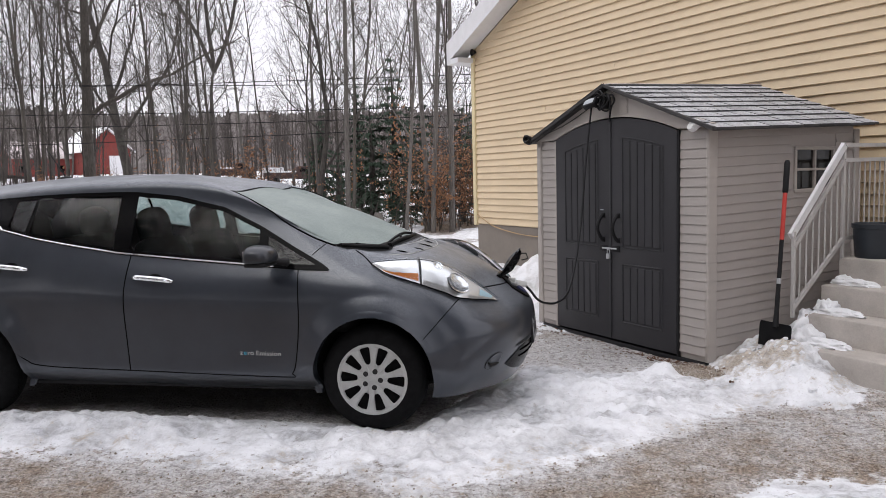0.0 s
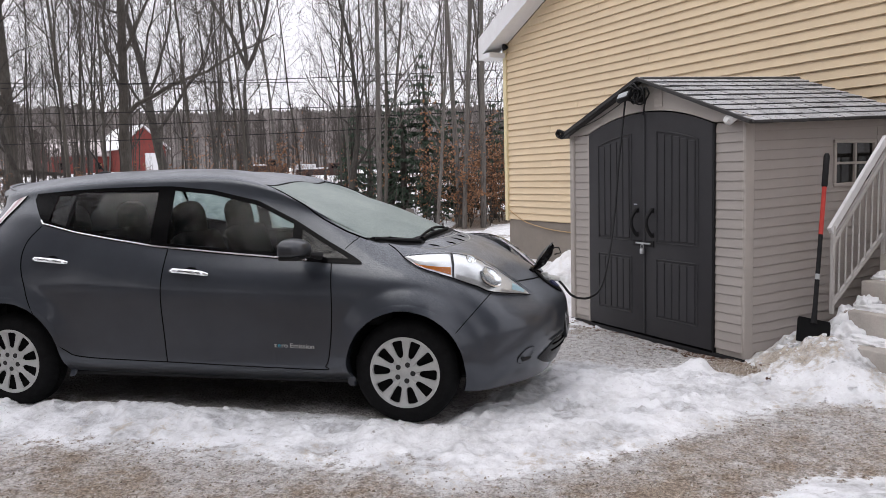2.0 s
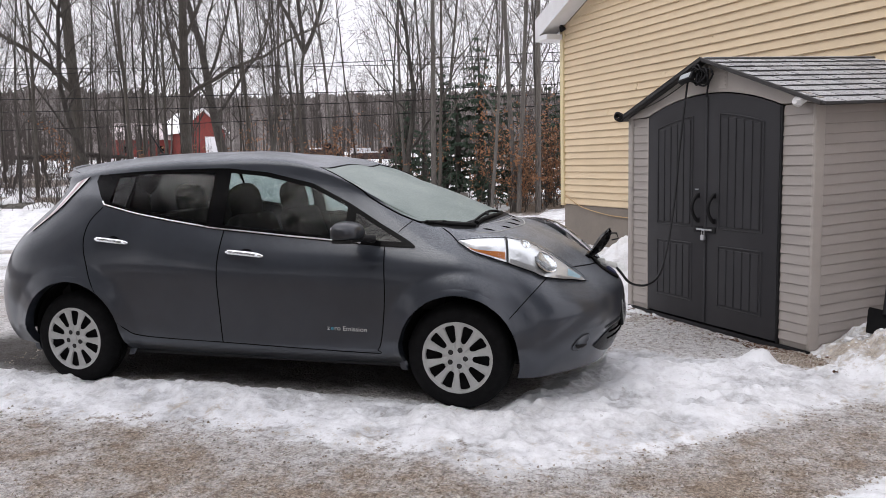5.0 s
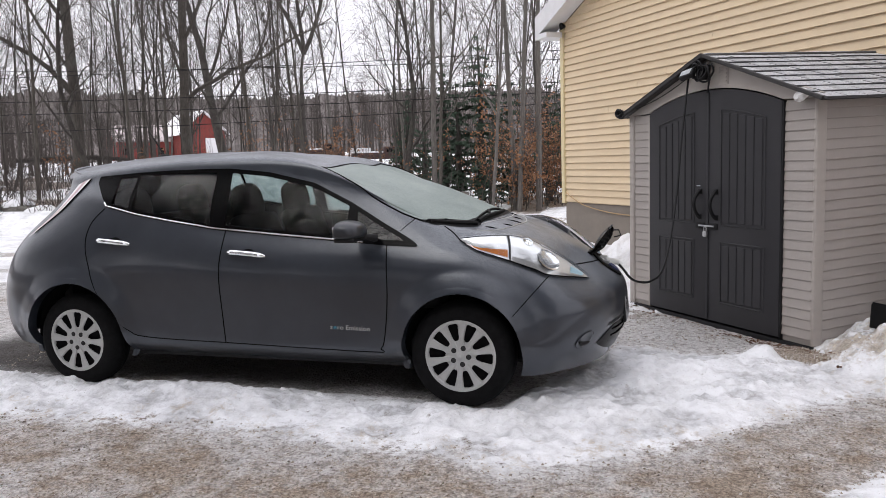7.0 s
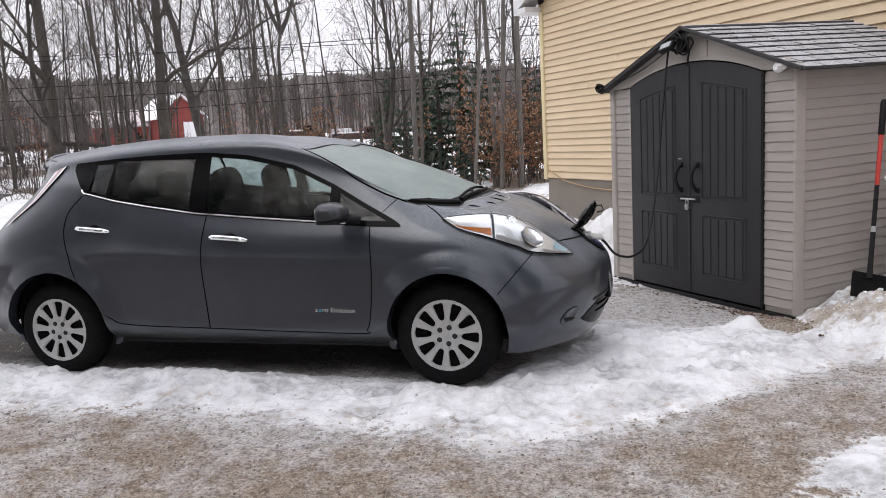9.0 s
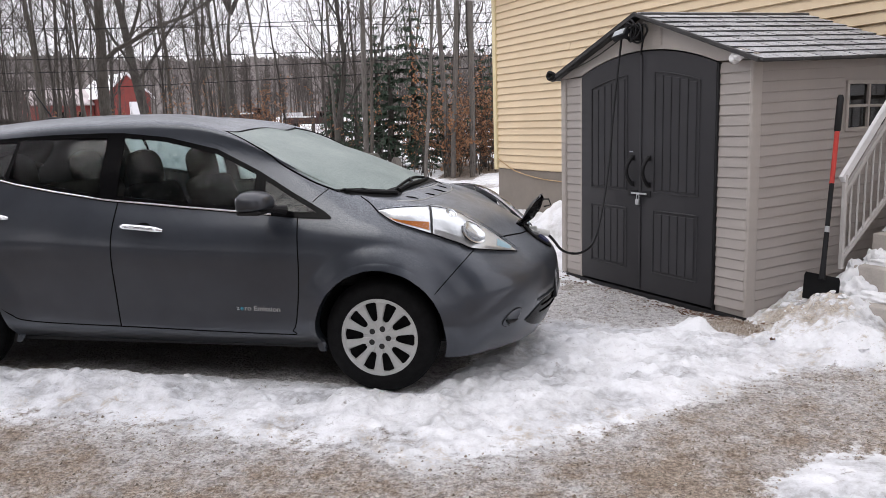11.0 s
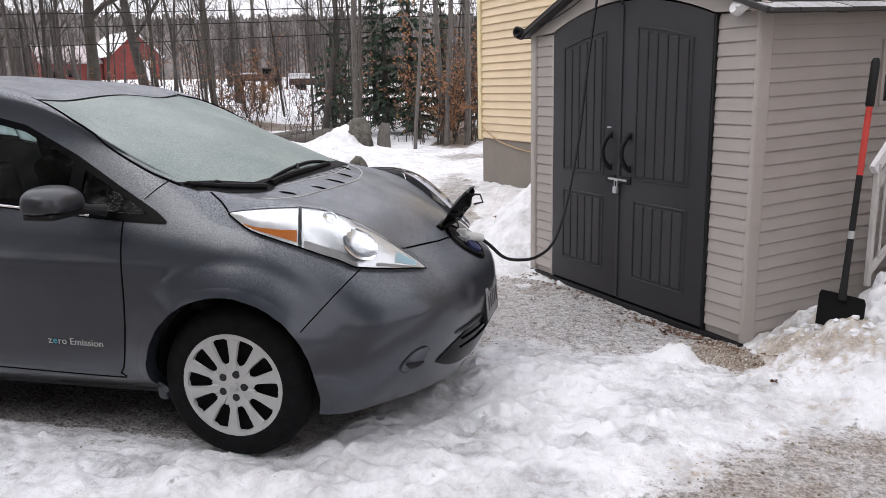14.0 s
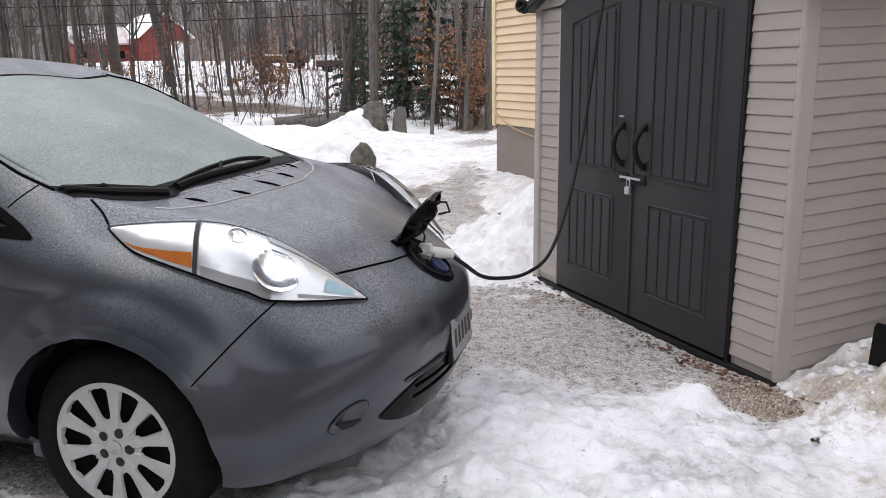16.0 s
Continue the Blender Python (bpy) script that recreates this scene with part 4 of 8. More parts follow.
def build_house():
    # foundation, wall core and far side
    f = part("foundation_wall", boxed((HOUSE_L + 0.03, HOUSE_Y + 0.02, -0.5), (HOUSE_R, HOUSE_Y + 7.0, SILL_Z), 0.01), CONCRETE_WALL)
    tagged(f, "grey-brown bare concrete foundation of the yellow house", "foundation", kind="structure")
    f.matrix_world = YARD
    door_l, door_r, door_b, door_t = 0.42, 1.33, 0.86, 2.93
    bm = bmesh.new()
    outline = [(HOUSE_L, SILL_Z), (door_l, SILL_Z), (door_l, door_t), (door_r, door_t), (door_r, SILL_Z), (HOUSE_R, SILL_Z), (HOUSE_R, EAVE_Z), (PEAK_X, roof_line(PEAK_X)), (HOUSE_L, EAVE_Z)]
    prism(bm, outline, "y", HOUSE_Y + 0.02, HOUSE_Y + 0.16)
    box(bm, (HOUSE_L, HOUSE_Y + 0.17, SILL_Z), (HOUSE_L + 0.14, HOUSE_Y + 7, EAVE_Z))
    wall = part("wall_gable", bm, SIDING)
    tagged(wall, "pale yellow vinyl lap siding on the gable wall", "wall", kind="structure")
    wall.matrix_world = YARD
    # clapboards, each a piece of its own
    step = 0.1016
    rows = int((roof_line(PEAK_X) - SILL_Z) / step)
    ends = {}
    rng = random.Random(5)
    for k in range(rows):
        z0 = SILL_Z + k * step
        room = max(0.0, (z0 + step - EAVE_Z) / PITCH)
        a, b = HOUSE_L + 0.05 + room, HOUSE_R - room
        spans = [(a, b)]
        if z0 < door_t + 0.12:
            spans = [(a, door_l - 0.17), (door_r + 0.17, b)]
        cuts = []
        for lo, hi in spans:
            x = lo
            first = rng.uniform(1.2, 3.6)
            while x < hi - 0.05:
                end = min(hi, x + (first if x == lo else 3.66))
                cuts.append((x, end))
                x = end
        for lo, hi in cuts:
            if hi - lo < 0.05:
                continue
            length = round(hi - lo, 2)
            if length not in ends:
                bm = bmesh.new()
                prof = [(0.0, 0.010), (-0.022, 0.010), (-0.0245, 0.014), (-0.022, 0.021), (-0.002, step), (0.0, step)]
                vs = [[bm.verts.new((x, y, z)) for y, z in prof] for x in (0.0, length)]
                for i in range(len(prof)):
                    j = (i + 1) % len(prof)
                    bm.faces.new((vs[0][i], vs[0][j], vs[1][j], vs[1][i]))
                bm.faces.new(vs[0])
                bm.faces.new(vs[1][::-1])
                bmesh.ops.recalc_face_normals(bm, faces=bm.faces)
                me = bpy.data.meshes.new("clapboard")
                bm.to_mesh(me)
                bm.free()
                me.materials.append(SIDING)
                ends[length] = me
            shared("clapboard", ends[length], wall, Matrix.Translation((lo, HOUSE_Y + 0.02 - 0.0015 * (int(lo * 7) % 2), z0)))
    post = part("corner_post", boxed((HOUSE_L - 0.03, HOUSE_Y - 0.02, SILL_Z - 0.02), (HOUSE_L + 0.06, HOUSE_Y + 0.1, EAVE_Z + 0.1), 0.004), TRIM_CREAM)
    tagged(post, "cream vinyl corner post", "trim", kind="structure")
    post.matrix_world = YARD
    # roof with rake board, soffit and eave return
    bm = bmesh.new()
    hang = 0.30
    drop = 0.0
    for sgn in (-1, 1):
        ex = PEAK_X + sgn * ((HOUSE_R - HOUSE_L) / 2 + hang)
        ez = EAVE_Z - PITCH * hang + 0.16
        pz = roof_line(PEAK_X) + 0.16
        prism(bm, [(ex, ez), (PEAK_X, pz), (PEAK_X, pz + 0.12), (ex, ez + 0.12)], "y", HOUSE_Y - 0.28, HOUSE_Y + 7.4)
    roof = part("house_roof", bm, SHED_DARK)
    tagged(roof, "dark shingled gable roof of the yellow house", "roof", kind="structure")
    roof.matrix_world = YARD
    for sgn in (-1, 1):
        bm = bmesh.new()
        ex = PEAK_X + sgn * ((HOUSE_R - HOUSE_L) / 2 + hang + 0.02)
        ez = EAVE_Z - PITCH * hang
        pz = roof_line(PEAK_X)
        prism(bm, [(ex, ez - 0.03), (PEAK_X, pz - 0.02), (PEAK_X, pz + 0.285), (ex, ez + 0.285)], "y", HOUSE_Y - 0.30, HOUSE_Y - 0.275)
        prism(bm, [(ex, ez + 0.0), (PEAK_X, pz + 0.02), (PEAK_X, pz + 0.05), (ex, ez + 0.03)], "y", HOUSE_Y - 0.275, HOUSE_Y + 0.015)
        box(bm, (min(ex, ex - sgn * 0.36), HOUSE_Y - 0.30, ez - 0.06), (max(ex, ex - sgn * 0.36), HOUSE_Y + 0.6, ez + 0.02))
        board = part("rake_board", bm, TRIM_WHITE)
        tagged(board, "white rake board with boxed soffit", "trim", kind="structure")
        board.matrix_world = YARD
    # entrance door with white casing
    door = thing("door_1", YARD, "white panelled entrance door, closed, in white casing", "door", kind="structure")
    for lo, hi in (((door_l - 0.17, door_b - 0.02), (door_l, door_t + 0.14)), ((door_r, door_b - 0.02), (door_r + 0.17, door_t + 0.14)), ((door_l, door_t), (door_r, door_t + 0.14))):
        part("casing", boxed((lo[0], HOUSE_Y - 0.04, lo[1]), (hi[0], HOUSE_Y + 0.1, hi[1]), 0.006), TRIM_WHITE, door)
    part("threshold", boxed((door_l - 0.2, HOUSE_Y - 0.07, door_b - 0.055), (door_r + 0.2, HOUSE_Y + 0.1, door_b - 0.022), 0.005), TRIM_WHITE, door)
    bm = boxed((door_l, HOUSE_Y + 0.05, door_b), (door_r, HOUSE_Y + 0.09, door_t), 0.003)
    for i in range(2):
        for z0, z1 in ((door_b + 0.2, door_b + 0.8), (door_b + 1.0, door_b + 1.75)):
            x0 = door_l + 0.12 + i * 0.38
            box(bm, (x0, HOUSE_Y + 0.035, z0), (x0 + 0.29, HOUSE_Y + 0.055, z1), 0.012)
    part("leaf", bm, DOOR_WHITE, door)
    part("knob", lathe(bmesh.new(), [(0, 0), (0.025, 0.005), (0.028, 0.02), (0.012, 0.04), (0.02, 0.05)], 16, Matrix.Translation((door_l + 0.06, HOUSE_Y + 0.05, door_b + 0.95)) @ Matrix.Rotation(radians(90), 4, "X")), STEEL, door)
    # a cord stapled along the sill, and the small flood lamp under the eave
    cord = part("extension_cord", tube(bmesh.new(), curve_points([(-6.72, HOUSE_Y - 0.02, 0.88), (-6.5, HOUSE_Y - 0.03, 0.80), (-6.2, HOUSE_Y - 0.02, 0.70), (-5.6, HOUSE_Y, 0.62), (-5.0, HOUSE_Y, 0.60), (-4.2, HOUSE_Y, 0.58)], 30), 0.008, 6), ORANGE_CABLE)
    tagged(cord, "tan extension cord hanging along the concrete foundation", "cord")
    cord.matrix_world = YARD
    lamp = thing("eave_lamp", YARD @ Matrix.Translation((HOUSE_L + 0.05, HOUSE_Y - 0.05, EAVE_Z + 0.02)), "small black lamp below the white eave", "lamp")
    part("housing", lathe(bmesh.new(), [(0, 0), (0.03, 0), (0.05, -0.05), (0.05, -0.08), (0, -0.07)], 16, Matrix.Rotation(radians(35), 4, "X")), BLACK, lamp)
    part("stalk", tube(bmesh.new(), [(0, 0, 0), (0, 0.03, 0.04), (0.01, 0.04, 0.08)], 0.012, 8), BLACK, lamp)


build_house()

# ---- the resin garden shed ----
SW, SD, SZ, SE, SP = 2.14, 1.76, 0.035, 1.80, 2.205   # width, depth, floor, eave and peak heights
DL, DR = -1.845, -0.300                                # door opening
DM = (DL + DR) / 2


def arch_z(x, low=1.80, high=1.945):
    return low + (high - low) * (1 - ((x - DM) / ((DR - DL) / 2)) ** 2)


def gable_z(x):
    return SE + 0.02 + (SP - SE - 0.02) * (1 - abs(x + SW / 2) / (SW / 2 + 0.06))


def lap_mesh(length, pitch=0.0715):
    bm = bmesh.new()
    prof = [(0.0, 0.003), (-0.0085, 0.003), (-0.0098, 0.007), (-0.003, pitch), (0.0, pitch)]
    vs = [[bm.verts.new((x, y, z)) for y, z in prof] for x in (0.0, length)]
    for i in range(len(prof)):
        j = (i + 1) % len(prof)
        bm.faces.new((vs[0][i], vs[0][j], vs[1][j], vs[1][i]))
    bm.faces.new(vs[0])
    bm.faces.new(vs[1][::-1])
    bmesh.ops.recalc_face_normals(bm, faces=bm.faces)
    me = bpy.data.meshes.new("siding_board")
    bm.to_mesh(me)
    bm.free()
    me.materials.append(SHED_TAN)
    return me


LEAN = radians(1.9)   # the shed has settled at the front: its roof and side boards rise towards the back


def build_shed():
    shed = thing("garden_shed", YARD, "tan resin garden shed with charcoal double doors and frosted shingle roof", "shed")
    # walls, with the door opening and the window opening through them
    for x0, x1 in ((-SW, DL - 0.005), (DR + 0.005, 0.0)):
        part("front_wall", boxed((x0 + 0.01, 0.012, SZ), (x1 - 0.01, 0.05, SE), 0.003), SHED_TAN, shed)
    bm = bmesh.new()
    wy0, wy1, wz0, wz1 = 0.97, 1.45, 1.305, 1.65
    for lo, hi in (((0.05, SZ), (wy0, SE + 0.01)), ((wy1, SZ), (SD - 0.05, SE + 0.045)), ((wy0, SZ), (wy1, wz0)), ((wy0, wz1), (wy1, SE + 0.03))):
        box(bm, (-0.05, lo[0], lo[1]), (-0.012, hi[0], hi[1]))
    part("side_wall", bm, SHED_TAN, shed)
    part("side_wall", boxed((-SW + 0.012, 0.05, SZ), (-SW + 0.05, SD - 0.05, SE)), SHED_TAN, shed)
    bm = bmesh.new()
    prism(bm, [(-SW, SZ), (0, SZ), (0, SE), (-SW / 2, SP - 0.05), (-SW, SE)], "y", SD - 0.05, SD)
    part("back_wall", bm, SHED_TAN, shed)
    part("floor", boxed((-SW - 0.01, -0.014, -0.03), (-0.001, SD, SZ - 0.002), 0.006), BLACK, shed, "black resin floor edge")
    # corner posts
    for x, y in ((-SW - 0.012, -0.012), (-SW - 0.012, SD - 0.058), (-0.058, SD - 0.058)):
        part("corner_post", boxed((x, y, SZ), (x + 0.07, y + 0.07, SE + 0.01), 0.014, 3), SHED_TRIM, shed)
    part("corner_post", boxed((-0.028, -0.003, SZ), (0.003, 0.092, SE + 0.01), 0.012, 4), SHED_TRIM, shed)
    part("door_post", boxed((DR - 0.003, -0.010, SZ), (DR + 0.012, 0.03, SE), 0.004), BLACK, shed, "black hinge edge")
    part("door_post", boxed((DL - 0.03, -0.004, SZ), (DL - 0.004, 0.03, SE), 0.006), SHED_TRIM, shed)
    # lap boards
    left, right, side_a = lap_mesh(SW + DL - 0.088), lap_mesh(-DR - 0.040), lap_mesh(SD - 0.153)
    below, above = lap_mesh(wy0 - 0.108 - 0.02), lap_mesh(SD - wy1 - 0.085)
    side = Matrix.Rotation(radians(90), 4, "Z")
    for k in range(24):
        z = SZ + 0.040 + 0.0715 * k
        shared("siding_board", left, shed, Matrix.Translation((-SW + 0.058, 0.012, z)))
        shared("siding_board", right, shed, Matrix.Translation((DR + 0.012, 0.012, z)))
        if z + 0.0715 > wz0 and z < wz1:
            shared("siding_board", below, shed, Matrix.Translation((-0.012, 0.091, z)) @ side @ Matrix.Rotation(-LEAN, 4, "Y"))
            shared("siding_board", above, shed, Matrix.Translation((-0.012, wy1 + 0.03, z + 0.045)) @ side @ Matrix.Rotation(-LEAN, 4, "Y"))
        else:
            shared("siding_board", side_a, shed, Matrix.Translation((-0.012, 0.091, z)) @ side @ Matrix.Rotation(-LEAN, 4, "Y"))
        shared("siding_board", side_a, shed, Matrix.Translation((-SW + 0.012, SD - 0.06, z)) @ Matrix.Rotation(radians(-90), 4, "Z"))
    # window of four panes
    bars = window_bars(wy0, wy1, wz0, wz1)
    win = part("window", bars[0], SHED_TRIM, shed)
    for bar in bars[1:]:
        part("window_bar", bar, SHED_TRIM, win)
    for i in range(2):
        for j in range(2):
            a, b = wy0 + 0.012 + i * (wy1 - wy0 - 0.012) / 2, wz0 + 0.012 + j * (wz1 - wz0 - 0.012) / 2
            part("pane", boxed((-0.022, a, b), (-0.017, a + (wy1 - wy0) / 2 - 0.018, b + (wz1 - wz0) / 2 - 0.018)), PANE, win)
    # gable front above the doors
    bm = bmesh.new()
    xs = [DL - 0.0 + (DR - DL) * k / 24 for k in range(25)]
    outline = [(x, arch_z(x) + 0.012) for x in xs] + [(0.02, SE), (0.04, SE + 0.03), (-SW / 2, SP), (-SW - 0.04, SE + 0.03), (-SW - 0.02, SE)]
    prism(bm, outline, "y", -0.012, 0.03)
    part("gable_panel", bm, SHED_TRIM, shed)
    # two door leaves with their sunk panels
    for sgn in (-1, 1):
        x0, x1 = (DL + 0.006, DM - 0.004) if sgn < 0 else (DM + 0.004, DR - 0.006)
        bm = bmesh.new()
        n = 14
        xs2 = [x0 + (x1 - x0) * k / n for k in range(n + 1)]
        prism(bm, [(x0, SZ + 0.015), (x1, SZ + 0.015)] + [(x, arch_z(x)) for x in xs2[::-1]], "y", -0.012, 0.03, 0.004)
        leaf = part("door", bm, SHED_DOOR, shed, "charcoal resin door leaf with ribbed panels")
        px0, px1 = (-1.695, -1.24) if sgn < 0 else (-0.92, -0.455)
        for z0, z1, arched in ((0.215, 0.712, False), (0.855, 1.70, True)):
            top = [(px0 + (px1 - px0) * k / 8, (arch_z(px0 + (px1 - px0) * k / 8) - 0.16) if arched else z1) for k in range(9)]
            ring = [(px0, z0), (px1, z0)] + top[::-1]
            bm = bmesh.new()
            tube(bm, [(a, -0.012, b) for a, b in ring] + [(px0, -0.012, z0)], 0.008, 6, caps=False)
            part("panel_moulding", bm, SHED_DOOR, leaf)
            slats = 5
            for k in range(slats):
                a = px0 + 0.018 + (px1 - px0 - 0.036) * k / slats
                b = px0 + 0.018 + (px1 - px0 - 0.036) * (k + 1) / slats - 0.009
                tz = (arch_z((a + b) / 2) - 0.185) if arched else z1 - 0.02
                part("panel_board", boxed((a, -0.019, z0 + 0.02), (b, -0.008, tz), 0.004, 1), SHED_DOOR, leaf)
        # a middle rail and the pull handle
        hx = -1.163 if sgn < 0 else -0.972
        bm = bmesh.new()
        arc = [(hx, -0.02 - 0.062 * math.sin(math.pi * k / 10) ** 0.8, 0.905 + 0.225 * k / 10) for k in range(11)]
        tube(bm, arc, [0.017, 0.016] + [0.015] * 7 + [0.016, 0.017], 10)
        box(bm, (arc[0][0] - 0.016, -0.022, 0.89), (arc[0][0] + 0.016, -0.008, 0.935), 0.005)
        box(bm, (arc[-1][0] - 0.016, -0.022, 1.10), (arc[-1][0] + 0.016, -0.008, 1.145), 0.005)
        part("pull_handle", bm, BLACK, leaf, "black moulded pull handle")
    part("door_stop", boxed((DM - 0.012, -0.02, SZ + 0.02), (DM + 0.012, -0.011, 1.93), 0.004), SHED_DOOR, shed)
    part("door_label", boxed((-1.205, -0.0155, 1.166), (-1.163, -0.0125, 1.176)), LENS_GREY, shed, "small silver nameplate")
    # hasp and padlock
    hasp = part("hasp", boxed((DM - 0.10, -0.028, 0.832), (DM + 0.085, -0.016, 0.846), 0.004), STEEL, shed, "galvanised hasp across both doors")
    part("hasp_plate", boxed((DM - 0.14, -0.020, 0.812), (DM - 0.03, -0.0135, 0.864), 0.002), BLACK, hasp)
    part("hasp_plate", boxed((DM + 0.01, -0.020, 0.812), (DM + 0.12, -0.0135, 0.864), 0.002), BLACK, hasp)
    lock = thing("padlock", YARD @ Matrix.Translation((DM - 0.005, -0.035, 0.80)), "small steel padlock hanging from the hasp", "padlock")
    part("lock_body", boxed((-0.02, -0.011, -0.05), (0.02, 0.011, -0.005), 0.005), STEEL, lock)
    part("shackle", tube(bmesh.new(), [(-0.014, 0, -0.008)] + [(-0.014 * math.cos(math.pi * k / 8), 0, 0.02 + 0.014 * math.sin(math.pi * k / 8)) for k in range(9)] + [(0.014, 0, -0.008)], 0.0042, 8), STEEL, lock)
    # roof: deck, dark edge, shingles course by course
    run, rise = SW / 2 + 0.10, SP - SE + 0.03
    slope = math.atan2(rise, run)
    reach = {1: math.hypot(run, rise), -1: (run - 0.05) / math.cos(slope)}
    y0, y1 = -0.085, SD + 0.06
    rising = Matrix.Translation((0, 0, SP)) @ Matrix.Rotation(LEAN, 4, "X") @ Matrix.Translation((0, 0, -SP))
    for sgn in (-1, 1):
        tilt = rising @ Matrix.Translation((-SW / 2, 0, SP + 0.005)) @ (Matrix.Identity(4) if sgn > 0 else Matrix.Scale(-1, 4, (1, 0, 0))) @ Matrix.Rotation(slope, 4, "Y")
        part("roof_deck", boxed((0, y0, -0.004), (reach[sgn], y1, 0.018), 0.004, 1, tilt), SHED_DARK, shed, "dark resin roof edge")
    courses, per = 9, 10
    pitch, width = (reach[1] + 0.02) / courses, (y1 - y0) / per
    bm = bmesh.new()
    vs = [bm.verts.new(c) for c in ((0.0, 0, 0.0), (pitch * 1.12, 0, 0.0), (pitch * 1.12, width - 0.006, 0.0), (0, width - 0.006, 0), (0.0, 0, 0.004), (pitch * 1.12, 0.003, 0.019), (pitch * 1.12, width - 0.009, 0.019), (0, width - 0.006, 0.004))]
    for q in ((0, 3, 2, 1), (4, 5, 6, 7), (0, 1, 5, 4), (1, 2, 6, 5), (2, 3, 7, 6), (3, 0, 4, 7)):
        bm.faces.new([vs[i] for i in q])
    me = bpy.data.meshes.new("shingle")
    bm.to_mesh(me)
    bm.free()
    me.materials.append(SHINGLE)
    rng = random.Random(11)
    for sgn in (1, -1):
        base = rising @ Matrix.Translation((-SW / 2, 0, SP + 0.022)) @ (Matrix.Identity(4) if sgn > 0 else Matrix.Rotation(math.pi, 4, "Z") @ Matrix.Translation((0, -(y0 + y1), 0))) @ Matrix.Rotation(slope, 4, "Y")
        for c in range(courses):
            shift = (c % 2) * width * 0.5
            for k in range(per + (1 if shift else 0)):
                yk = y0 + k * width - shift
                sc = 1.0
                if yk < y0:
                    yk, sc = y0, 0.5
                elif yk + width > y1 + 0.01:
                    sc = (y1 - yk) / width
                shared("shingle", me, shed, base @ Matrix.Translation((c * pitch * reach[sgn] / reach[1], yk, rng.uniform(0, 0.003))) @ Matrix.Rotation(radians(rng.uniform(0.4, 1.6)), 4, "Y") @ Matrix.Scale(sc, 4, (0, 1, 0)))
    part("ridge_cap", boxed((-SW / 2 - 0.06, y0 - 0.005, SP + 0.0), (-SW / 2 + 0.06, y1, SP + 0.034), 0.016, 2, rising), SHINGLE, shed, "frosted ridge cap")
    for sgn in (-1, 1):
        m = rising @ Matrix.Translation((-SW / 2, 0, SP + 0.03)) @ (Matrix.Rotation(slope, 4, "Y") if sgn > 0 else Matrix.Scale(-1, 4, (1, 0, 0)) @ Matrix.Rotation(slope, 4, "Y"))
        part("barge_edge", boxed((0, y0 - 0.014, -0.022), (reach[sgn] + 0.012, y0 + 0.004, 0.006), 0.004, 1, m), SHED_DARK, shed)
    for y in (0.55, 1.05, 1.5):
        part("eave_clip", boxed((0.002, y, SE - 0.024 + 0.033 * y), (0.03, y + 0.06, SE - 0.008 + 0.033 * y), 0.004), SHED_DARK, shed)


def window_bars(y0, y1, z0, z1):
    t = 0.016
    spots = (((y0 - 0.012, z0 - 0.012), (y1 + 0.012, z0 + t)), ((y0 - 0.012, z1 - t), (y1 + 0.012, z1 + 0.012)), ((y0 - 0.012, z0 + t), (y0 + t, z1 - t)), ((y1 - t, z0 + t), (y1 + 0.012, z1 - t)),
             (((y0 + y1) / 2 - 0.010, z0 + t), ((y0 + y1) / 2 + 0.010, z1 - t)), ((y0 + t, (z0 + z1) / 2 - 0.010), (y1 - t, (z0 + z1) / 2 + 0.010)))
    return [boxed((-0.03 + 0.002 * (k > 4), lo[0], lo[1]), (0.004 - 0.002 * (k > 4), hi[0], hi[1]), 0.003, 1) for k, (lo, hi) in enumerate(spots)]


build_shed()

# ---- concrete steps, railing and what stands there ----
STEPS = [(0.79, 1.08, 0.31), (0.606, 0.80, 0.36), (0.42, 0.53, 0.42), (0.235, 0.26, 0.46)]   # top, front edge, near end
STEP_R = 1.95


